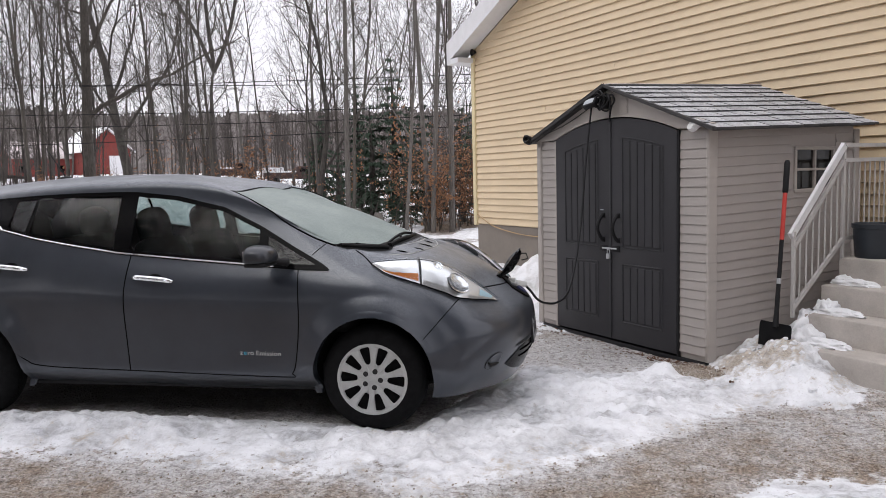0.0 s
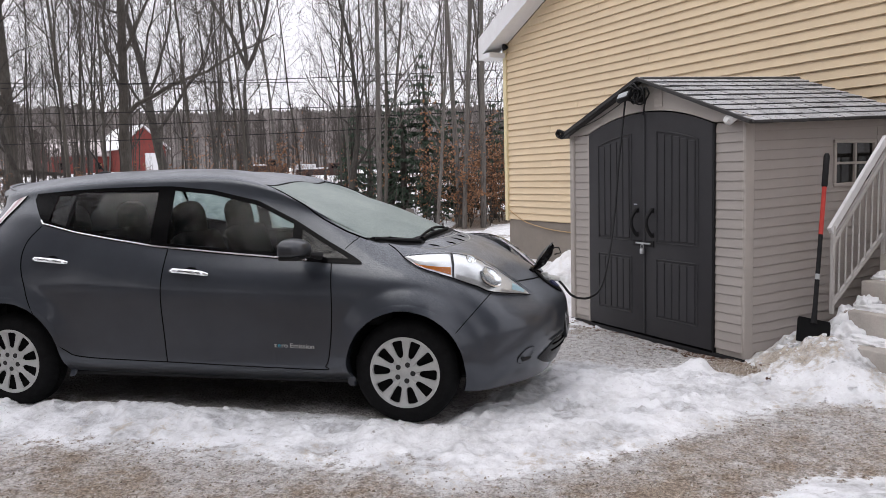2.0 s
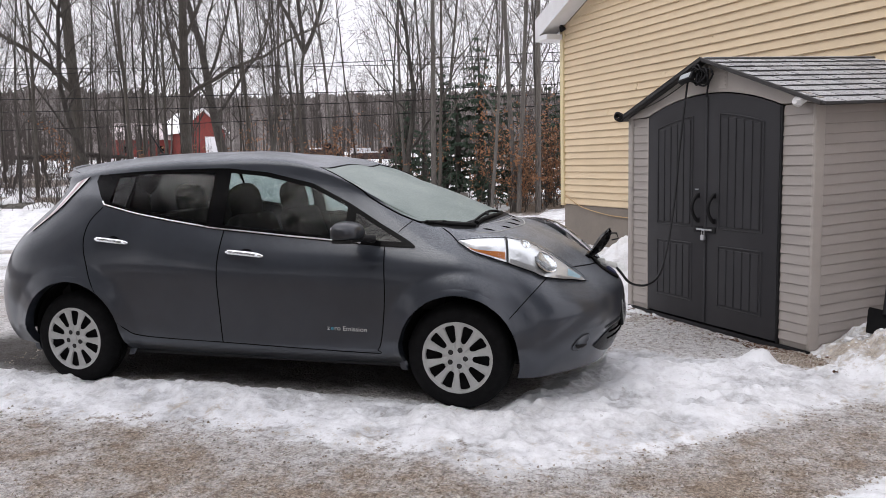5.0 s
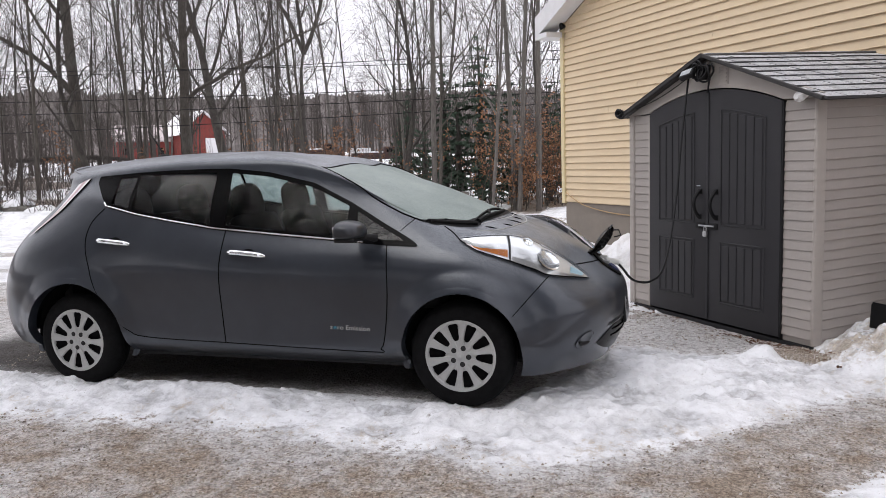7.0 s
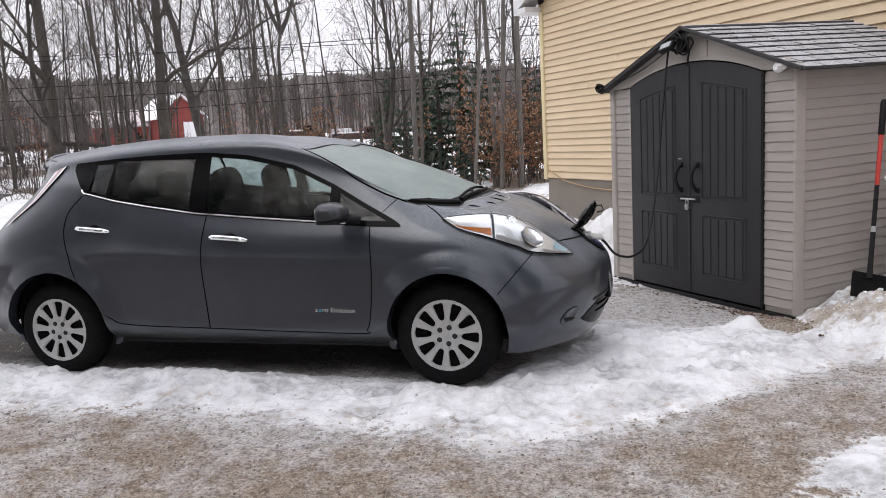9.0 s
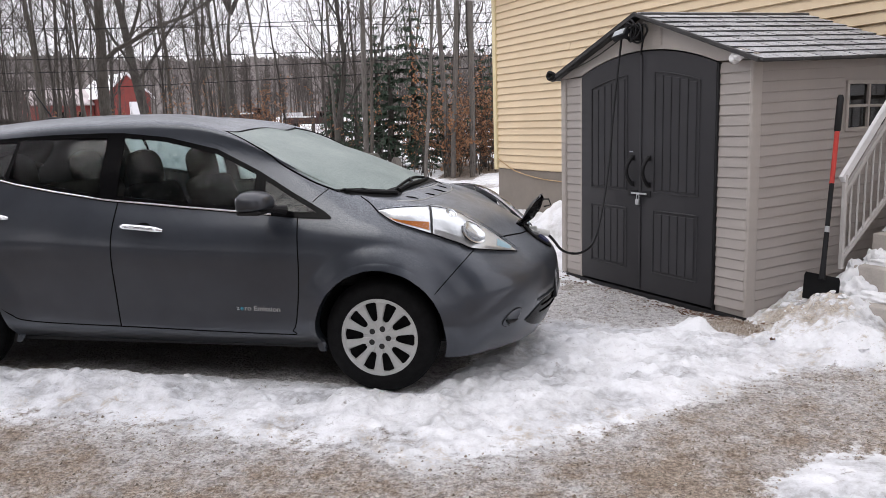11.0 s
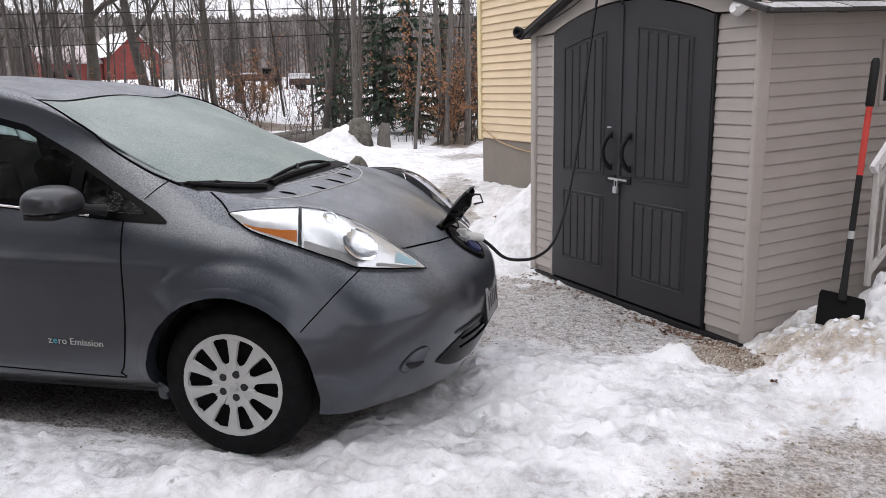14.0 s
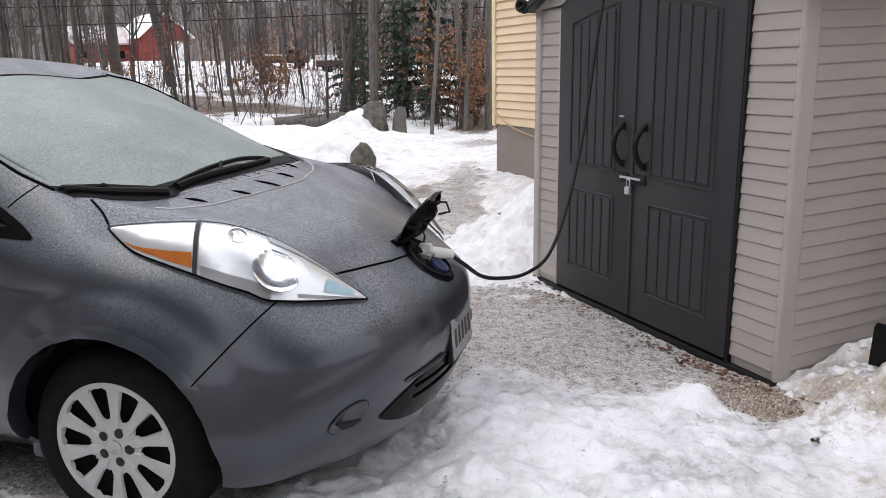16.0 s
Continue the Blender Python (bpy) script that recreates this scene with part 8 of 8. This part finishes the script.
def build_woods():
    rng = random.Random(42)
    kinds = {
        "maple": bare_tree(1, 19, 0.23, BARK_GREY, (13, 9, 6), wander=0.10),
        "maple_b": bare_tree(2, 10.5, 0.13, BARK_DARK, (9, 7, 5), (0.12, 0.05), 0.12),
        "forked": bare_tree(3, 19, 0.25, BARK_DARK, (9, 8, 6), wander=0.09, fork=True),
        "leaning": bare_tree(4, 18, 0.26, BARK_DARK, (13, 9, 6), (0.24, 0.0), 0.10),
        "slim": bare_tree(5, 12, 0.055, BARK_PALE, (15, 6, 4), wander=0.07, bare=0.26, reach=0.75),
        "slim_b": bare_tree(6, 10.5, 0.055, BARK_GREY, (15, 6, 4), (0.05, 0), 0.085, bare=0.24, reach=0.75),
        "pole": bare_tree(7, 9, 0.036, BARK_DARK, (13, 5, 4), (-0.03, 0.04), 0.10, bare=0.22, reach=0.7),
        "crown": bare_tree(9, 13, 0.11, BARK_DARK, (17, 9, 6), wander=0.13),
        "pale": bare_tree(8, 15, 0.078, BARK_PALE, (11, 5, 3), wander=0.03, bare=0.45, reach=0.5),
    }
    words = {
        "crown": "dark bare tree with a wide crown of fine branches",
        "maple": "grey-barked bare maple with spreading limbs, snow at its foot", "maple_b": "dark bare tree with crooked limbs at the edge of the woods",
        "forked": "dark bare tree forking into several stems", "leaning": "grey bare tree leaning over the wood's edge",
        "slim": "tall slim pale-barked bare tree", "slim_b": "slim grey bare tree", "pole": "thin dark bare sapling among the trees", "pale": "tall straight pale trunk with high thin branches"}
    for k, ob in kinds.items():
        tagged(ob, words[k], "tree", "trees of the wood")
    # the trees that stand out, where they stand
    heroes = [("maple", -19.5, 19.2, 0.3, 1.0), ("maple", -17.0, 22.6, 2.1, 0.95), ("leaning", -20.9, 31.6, 2.55, 1.0), ("forked", -19.8, 38.8, 2.0, 1.0), ("slim", -14.5, 30.8, 1.0, 1.45),
              ("slim", -7.5, 25.5, 2.6, 1.3), ("slim_b", -18.4, 32.4, 2.0, 1.6), ("maple_b", -6.5, 17.6, 1.2, 0.8), ("pale", -4.9, 15.8, 0.5, 1.0), ("slim", -2.85, 13.6, 2.2, 0.8), ("pale", -2.6, 15.4, 1.7, 0.95),
              ("pale", -2.46, 15.0, 5.2, 0.85), ("pale", -2.0, 15.2, 4.0, 0.95), ("slim_b", -16.8, 14.5, 0.2, 1.1), ("maple_b", -18.2, 18.7, 3.9, 0.9), ("pole", -15.5, 18.2, 0.1, 1.1), ("slim", -6.6, 18.5, 5.0, 1.0),
              ("slim_b", -9.2, 17.0, 4.4, 0.9), ("pole", -9.3, 15.3, 1.4, 1.0), ("pole", -5.7, 14.9, 3.1, 0.9), ("crown", -24.0, 33.0, 0.4, 0.9), ("pole", -19.0, 21.6, 0.9, 1.3), ("pole", -18.7, 21.9, 2.9, 1.35), ("pole", -18.5, 22.5, 4.0, 1.3), ("slim_b", -19.3, 22.6, 1.0, 1.3)]
    placed = [(x, y) for _, x, y, _, _ in heroes]
    used = set()
    for k, x, y, turn, scale in heroes:
        if k not in used:
            kinds[k].matrix_world = stand(kinds[k], x, y, turn, scale)
            used.add(k)
        else:
            plant(kinds[k], x, y, turn, scale)
    order = ["slim", "slim_b", "pole", "slim_b", "pole", "pole", "pole", "pole", "slim", "slim_b", "slim_b", "pole"]
    made = tries = 0
    while made < 94 and tries < 9000:
        tries += 1
        a, d = rng.uniform(radians(91), radians(150)), 19 + 46 * rng.random() ** 1.25
        x, y = 1.2 + d * math.cos(a), -4.3 + d * math.sin(a)
        if -0.25 * x + 0.97 * y < 15.2 or (x > -1.2 and y < 24):
            continue
        if abs(a - BARN_WAY) < radians(2.2) and rng.random() < 0.7:
            continue
        if math.hypot(x + 24, y - 44) < 9 and rng.random() < 0.6:
            continue
        if a < radians(120) and rng.random() < 0.4:
            continue
        if min(math.hypot(x - px, y - py) for px, py in placed) < (0.8 if d < 35 else 1.2):
            continue
        placed.append((x, y))
        plant(kinds[order[rng.randrange(len(order))]], x, y, rng.uniform(0, 6.28), rng.uniform(0.75, 1.15), rng.gauss(0, 0.03))
        made += 1
    # slim trees between the drive and the barn
    for k in range(30):
        a, d = (rng.uniform(radians(116), radians(131)), rng.uniform(25, 50)) if k < 22 else (rng.uniform(radians(122), radians(146)), rng.uniform(21, 44))
        if abs(a - BARN_WAY) < radians(2.0) and k % 3:
            continue
        plant(kinds[("pole", "slim_b", "pole", "slim")[k % 4]], 1.2 + d * math.cos(a), -4.3 + d * math.sin(a), rng.uniform(0, 6.28), rng.uniform(0.7, 1.1))
    # woods on the near side of the drive, behind the walk
    made = 0
    while made < 66:
        a, d = rng.uniform(radians(165), radians(375)), rng.uniform(10.5, 25)
        x, y = 1.2 + d * math.cos(a), -4.3 + d * math.sin(a)
        if (x > 4 and y > -9) or radians(280) < a < radians(326):
            continue
        plant(kinds[("crown", "crown", "slim", "slim_b", "crown")[rng.randrange(5)]], x, y, rng.uniform(0, 6.28), rng.uniform(0.95, 1.35))
        made += 1
    # tall crowns close behind the walk, whose boughs show in the car's glass
    for k in range(40):
        a, d = radians(200 + 3.8 * k + rng.uniform(-2, 2)), rng.uniform(11, 25)
        if radians(282) < a < radians(322):
            continue
        plant(kinds["crown"], 0.0 + d * math.cos(a), -4.3 + d * math.sin(a), rng.uniform(0, 6.28), rng.uniform(1.2, 1.6))
    # dark conifers
    firs = [conifer(21, 5.0, 1.25), conifer(22, 3.6, 1.0), conifer(23, 7.0, 1.5)]
    for f in firs:
        tagged(f, "dark green young conifer among bare trunks", "conifer", "conifers of the wood")
    spots = [(0, -4.3, 18.6, 1.0), (1, -4.9, 18.2, 1.0), (1, -3.4, 18.9, 1.0), (0, -6.2, 21.5, 0.9), (1, -7.2, 20.3, 0.9), (1, -2.2, 18.4, 0.95), (0, -2.0, 21.0, 0.9), (1, -5.4, 16.6, 0.6), (0, -9.0, 26.0, 0.8), (1, -3.5, 16.4, 0.6), (2, -1.6, 26.0, 0.8)]
    seen = set()
    for k, x, y, s in spots:
        if k not in seen:
            firs[k].matrix_world = stand(firs[k], x, y, 0.4, s)
            seen.add(k)
        else:
            plant(firs[k], x, y, rng.uniform(0, 6), s)
    # saplings that kept their leaves
    saps = [leafy_sapling(31, 1.7), leafy_sapling(32, 1.2), leafy_sapling(33, 2.3)]
    for s in saps:
        tagged(s, "young beech with dry orange-brown leaves", "sapling", "saplings of the wood")
    first = set()
    made = 0
    while made < 52:
        if made < 26:
            x, y = rng.uniform(-4.0, -1.0), rng.uniform(14.6, 19.5)
        elif made < 36:
            x, y = rng.uniform(-11.4, -8.6), rng.uniform(18.5, 22.5)
        else:
            x, y = rng.uniform(-17, -4), rng.uniform(15.6, 23)
        if -0.25 * x + 0.97 * y < 15.0:
            continue
        k = rng.randrange(3)
        made += 1
        s = rng.uniform(0.6, 1.15)
        if k not in first:
            saps[k].matrix_world = stand(saps[k], x, y, 1.0, s)
            first.add(k)
        else:
            plant(saps[k], x, y, rng.uniform(0, 6), s)
    # brush and far trees, past counting
    g = Growth(77)
    for _ in range(1250):
        a, d = rng.uniform(radians(91), radians(152)), 19.5 + 30 * rng.random() ** 1.4
        x, y = 1.2 + d * math.cos(a), -4.3 + d * math.sin(a)
        if -0.25 * x + 0.97 * y < 15.0 or (x > -1.2 and y < 22):
            continue
        z = float(ground_height(x, y))
        h = rng.uniform(0.6, 2.6)
        p = Vector((x, y, z - 0.1))
        d1 = Vector((rng.gauss(0, 0.25), rng.gauss(0, 0.25), 1))
        pts = [p, p + d1 * h * 0.5, p + d1 * h * 0.75 + Vector((rng.gauss(0, 0.1), rng.gauss(0, 0.1), h * 0.3))]
        g.limb(pts, [rng.uniform(0.006, 0.016), 0.006, 0.002], 3, True)
        for _ in range(3):
            q = pts[0].lerp(pts[1], rng.uniform(0.3, 1.0))
            g.limb([q, q + Vector((rng.gauss(0, 0.3), rng.gauss(0, 0.3), rng.uniform(0.1, 0.5))) * h * 0.5], [0.006, 0.002], 3, True)
    for _ in range(300):
        a, d = rng.uniform(radians(126), radians(152)), 20.5 + 24 * rng.random() ** 1.3
        x, y = 1.2 + d * math.cos(a), -4.3 + d * math.sin(a)
        p = Vector((x, y, float(ground_height(x, y)) - 0.1))
        h = rng.uniform(0.5, 2.2)
        for _ in range(4):
            q = p + Vector((rng.gauss(0, 0.15), rng.gauss(0, 0.15), 0))
            g.limb([q, q + Vector((rng.gauss(0, 0.2) * h, rng.gauss(0, 0.2) * h, 0.5 * h)), q + Vector((rng.gauss(0, 0.4) * h, rng.gauss(0, 0.4) * h, h))], [0.011, 0.008, 0.002], 3, True)
    brush = raw("undergrowth", g.fine[0], g.fine[1], TWIG)
    tagged(brush, "leafless grey-brown brush on the forest floor", "undergrowth", kind="stuff")
    g = Growth(78)
    for _ in range(640):
        a, d = rng.uniform(radians(86), radians(158)), rng.uniform(58, 120)
        x, y = 1.2 + d * math.cos(a), -4.3 + d * math.sin(a)
        if math.hypot(x - BARN_AT[0], y - BARN_AT[1]) < 14 or (abs(a - BARN_WAY) < radians(3.0) and d < 104 and rng.random() < 0.8):
            continue
        z = float(ground_height(x, y))
        h = rng.uniform(0.05, 0.095) * d
        lean = Vector((rng.gauss(0, 0.05), rng.gauss(0, 0.05), 1))
        base = Vector((x, y, z - 0.3))
        g.limb([base, base + lean * h * 0.5, base + lean * h], [rng.uniform(0.05, 0.13), 0.05, 0.01], 4)
        for _ in range(22):
            t = rng.uniform(0.25, 0.97)
            q = base + lean * h * t
            a2, le = rng.uniform(0, 6.28), h * rng.uniform(0.08, 0.2) * (1.25 - t)
            e = q + Vector((math.cos(a2) * le, math.sin(a2) * le, le * rng.uniform(0.6, 1.5)))
            m = q.lerp(e, 0.5)
            g.limb([q, m, e], [0.03, 0.02, 0.008], 3)
            for _ in range(3):
                s = q.lerp(e, rng.uniform(0.3, 0.9))
                g.limb([s, s + Vector((rng.gauss(0, 0.5), rng.gauss(0, 0.5), rng.uniform(0.2, 0.8))) * le], [0.014, 0.006], 3)
    far = raw("far_woods", g.wood[0], g.wood[1], TWIG)
    tagged(far, "grey-brown leafless woods in the distance", "woods", kind="stuff")
    # the wooded ridge that closes the view
    xs, zs = np.linspace(radians(70), radians(430), 4200), np.linspace(0, 1, 4)
    verts, faces = [], []
    for i, a in enumerate(xs):
        top = 15.2 + 5 * float(fbm(np.array(i * 0.0081), np.array(0.5), 1.0, 4, 5)) + 1.6 * float(fbm(np.array(i * 0.11), np.array(3.5), 1.0, 3, 6)) + 1.5 * rng.random()
        for t in zs:
            d = 150 + 40 * t
            verts.append((1.2 + d * math.cos(a), -4.3 + d * math.sin(a), 2.0 + top * t))
    for i in range(4199):
        for j in range(3):
            b = i * 4 + j
            faces.append((b, b + 4, b + 5, b + 1))
    ridge = raw("backdrop", verts, faces, HILL)
    tagged(ridge, "grey-brown wooded ridge in the distance", "ridge", kind="structure")


build_woods()


# ---- what stands among the trees ----
def boulder(name, x, y, size, seed, label, cap=True, z=None):
    rng = random.Random(seed)
    bm = bmesh.new()
    bmesh.ops.create_icosphere(bm, subdivisions=4, radius=1.0)
    off = Vector((rng.uniform(0, 50), rng.uniform(0, 50), rng.uniform(0, 50)))
    for v in bm.verts:
        n = noise.fractal(v.co * 1.1 + off, 1.0, 2.0, 4) * 0.22
        flat = 0.12 * noise.cell(v.co * 1.6 + off)
        v.co = v.co * (1 + n + flat * 0.4)
        v.co = Vector((v.co.x * size[0], v.co.y * size[1], v.co.z * size[2]))
    zz = float(ground_height(x, y)) if z is None else z
    ob = thing(name, Matrix.Translation((x, y, zz + size[2] * 0.45)), label, "boulder")
    snow_bm = bm.copy()
    part("stone", bm, ROCK, ob, angle=60)
    if cap:
        for v in snow_bm.verts:
            up = v.co.z / size[2]
            k = step01(0.25, 0.6, np.array(up + 0.25 * noise.noise(v.co * 3 + off)))
            v.co = v.co * (1 + 0.14 * float(k)) + Vector((0, 0, 0.05 * float(k) - 0.10 * (1 - float(k))))
            if k < 0.05:
                v.co = v.co * 0.9
        part("snow_cap", snow_bm, ROOF_SNOW, ob, "cap of white snow", angle=80)
    return ob


def build_farther():
    boulder("boulder", -2.21, 8.0, (0.165, 0.20, 0.33), 1, "mossy grey granite boulder beside the snowy drive", False, 0.02)
    boulder("boulder", -4.16, 13.75, (0.32, 0.36, 0.45), 3, "grey boulder half buried in a snow bank at the wood's edge", False, 0.16)
    for k in range(9):
        r = random.Random(60 + k)
        boulder("boulder", -19.5 + 1.1 * k * 0.8 + r.uniform(-0.4, 0.4), 13.4 + r.uniform(-0.6, 0.9) - 0.25 * k * 0.8, (r.uniform(0.3, 0.6), r.uniform(0.3, 0.45), r.uniform(0.14, 0.24)), 80 + k, "grey field stone in a snowy row at the wood's edge", k % 2 == 0)
    for k in (0, 3, 6):
        r = random.Random(160 + k)
        boulder("boulder", -11.5 + 0.75 * k + r.uniform(-0.3, 0.3), 13.6 + 0.12 * k + r.uniform(-0.3, 0.5), (r.uniform(0.25, 0.5), r.uniform(0.25, 0.4), r.uniform(0.16, 0.3)), 180 + k, "low field stone half under snow", k % 3 == 0)
    zf = float(ground_height(-20.1, 19.6))
    trunk = thing("fallen_trunk", Matrix.Translation((-20.1, 19.6, zf)), "dark fallen trunk propped on its broken limbs", "log")
    part("log", tube(bmesh.new(), [(-1.3, -1.2, 1.15), (-0.5, -0.5, 1.2), (0.5, 0.4, 1.22), (1.6, 1.2, 1.1)], [0.08, 0.11, 0.10, 0.06], 10), BARK_DARK, trunk)
    for x, y, dx, dy in ((-1.2, -1.1, -0.3, -0.2), (-0.7, -0.6, 0.25, 0.1), (0.75, 0.6, -0.2, 0.2), (1.3, 1.0, 0.3, 0.3)):
        part("broken_limb", tube(bmesh.new(), [(x, y, 1.15), (x + dx * 0.4, y + dy * 0.4, 0.5), (x + dx, y + dy, -0.15)], [0.06, 0.045, 0.03], 7), BARK_DARK, trunk)
    for x, y, turn, long in ((-6.6, 14.75, 0.5, 1.3), (-6.2, 15.1, 0.15, 1.6), (-5.7, 14.9, 0.75, 1.1)):
        log = thing("log", Matrix.Translation((x, y, float(ground_height(x, y)) + 0.12)) @ Matrix.Rotation(turn, 4, "Z"), "weathered grey log lying at the wood's edge", "log", "logs at the wood's edge")
        part("log_wood", tube(bmesh.new(), [(-long / 2, 0, 0.02), (0, 0.03, 0.06), (long / 2, 0, 0.16)], [0.13, 0.12, 0.10], 10), BARK_PALE, log)
    stump = thing("tree_stump", Matrix.Translation((-3.62, 13.85, float(ground_height(-3.62, 13.85)))), "pale broken tree stump beside the boulder", "stump")
    bm = bmesh.new()
    tube(bm, [(0, 0, -0.1), (0.01, 0, 0.3), (0.04, 0.02, 0.46), (0.05, 0.02, 0.58)], [0.17, 0.14, 0.125, 0.09], 12)
    part("stump_wood", bm, BARK_PALE, stump)
    # red barn with its long wing
    bx, by = BARN_AT
    gz = float(ground_height(bx, by)) + 0.15
    face = math.atan2(-56.0, 36.0) + math.pi / 2
    m = Matrix.Translation((bx, by, gz)) @ Matrix.Rotation(face + 0.35, 4, "Z") @ Matrix.Diagonal((1.35, 1.5, 1.2, 1.0))
    barn = thing("red_barn", m, "red board barn with white door and snow on its roof", "barn")
    bm = bmesh.new()
    prism(bm, [(-2.1, -0.5), (2.1, -0.5), (2.1, 2.9), (0, 5.0), (-2.1, 2.9)], "y", 0, 7)
    part("wall", bm, BARN_RED, barn)
    for sgn in (-1, 1):
        bm = bmesh.new()
        prism(bm, [(0, 5.0), (sgn * 2.5, 2.5), (sgn * 2.5, 2.65), (0, 5.2)], "y", -0.35, 7.3)
        part("roof", bm, ROOF_SNOW, barn, "snow-covered roof slope")
    part("door", boxed((0.1, -0.06, -0.2), (1.5, 0.02, 2.2), 0.02), DOOR_WHITE, barn, "white barn door")
    part("door_board", boxed((-1.6, -0.05, -0.2), (-0.3, 0.02, 2.1), 0.02), BARN_RED, barn)
    wing = thing("barn_wing", m @ Matrix.Translation((-2.4, 1.5, 0)), "long low red barn wing under snow", "barn")
    bm = bmesh.new()
    prism(bm, [(1.0, -0.9), (5.0, -0.9), (5.0, 2.15), (3.0, 3.7), (1.0, 2.15)], "x", -4.9, 0.2)
    part("wall", bm, BARN_RED, wing)
    bm = bmesh.new()
    prism(bm, [(0.7, 1.95), (3.0, 3.72), (3.0, 3.86), (0.7, 2.10)], "x", -5.2, 0.2)
    part("roof", bm, THIN_SNOW, wing, "snow-covered roof slope")
    for k in range(3):
        part("window", boxed((-4.4 + 1.6 * k, 0.94, 0.6), (-3.8 + 1.6 * k, 1.02, 1.3), 0.02), GLOSS_BLACK, wing)
    # old vehicles and a pale trailer beyond the trees
    def old_truck(x, y, turn, mat, label, long=4.6):
        t = thing("old_truck", Matrix.Translation((x, y, float(ground_height(x, y)))) @ Matrix.Rotation(turn, 4, "Z") @ Matrix.Scale(0.82, 4), label, "truck")
        part("bed", boxed((-long / 2, -0.85, 0.55), (long * 0.08, 0.85, 1.15), 0.06), mat, t)
        part("cab", boxed((long * 0.08, -0.85, 0.5), (long * 0.34, 0.85, 1.75), 0.12), mat, t)
        part("bonnet", boxed((long * 0.34, -0.8, 0.5), (long / 2, 0.8, 1.15), 0.08), mat, t)
        part("window", boxed((long * 0.12, -0.87, 1.2), (long * 0.3, 0.87, 1.6), 0.03), GLOSS_BLACK, t)
        part("snow_cover", boxed((-long / 2 + 0.1, -0.8, 1.13), (long * 0.06, 0.8, 1.3), 0.07), ROOF_SNOW, t, "snow lying in the bed")
        for wx in (-long * 0.3, long * 0.36):
            for s in (-1, 1):
                part("wheel", lathe(bmesh.new(), [(0, -0.1), (0.28, -0.1), (0.34, -0.06), (0.34, 0.06), (0.28, 0.1), (0, 0.1)], 16, Matrix.Translation((wx, s * 0.78, 0.34)) @ Matrix.Rotation(radians(90), 4, "X")), RUBBER, t)
    rust = plain("rusty_red_paint", (0.05, 0.026, 0.022), 0.8, vary=0.4, scale=3)
    old_truck(-25.6, 52.8, 0.6, rust, "rusty red old truck with snow in its bed")
    old_truck(-21.6, 55.5, 0.5, rust, "rusty dark truck parked in snow", 5.4)
    tr = thing("white_trailer", Matrix.Translation((-23.6, 56.5, float(ground_height(-23.6, 56.5)))) @ Matrix.Rotation(0.5, 4, "Z"), "small white box trailer in the snow", "trailer")
    part("box_body", boxed((-0.8, -0.6, 0.4), (0.8, 0.6, 1.25), 0.05), DOOR_WHITE, tr)
    for s in (-1, 1):
        part("wheel", lathe(bmesh.new(), [(0, -0.1), (0.3, -0.1), (0.34, 0.0), (0.3, 0.1), (0, 0.1)], 16, Matrix.Translation((0, s * 0.62, 0.34)) @ Matrix.Rotation(radians(90), 4, "X")), RUBBER, tr)
    # overhead lines between the trees
    for za, zb, d0, sag in ((4.15, 4.35, 22.0, 0.15), (3.35, 3.25, 20.5, 0.2), (2.95, 3.15, 20.8, 0.25), (4.6, 4.1, 24.0, 0.2), (2.3, 3.0, 21.5, 0.2)):
        a = Vector((-24.0, 4.0 + d0 * 0.55, za + 0.5))
        b = Vector((9.0, -4.3 + d0 + 3.0, zb + 0.4))
        pts = [a.lerp(b, t) - Vector((0, 0, 4 * sag * t * (1 - t))) for t in (k / 30 for k in range(31))]
        w = part("overhead_line", tube(bmesh.new(), pts, 0.011, 5), CABLE)
        tagged(w, "thin black overhead line strung before the woods", "cable", "overhead lines")


build_farther()
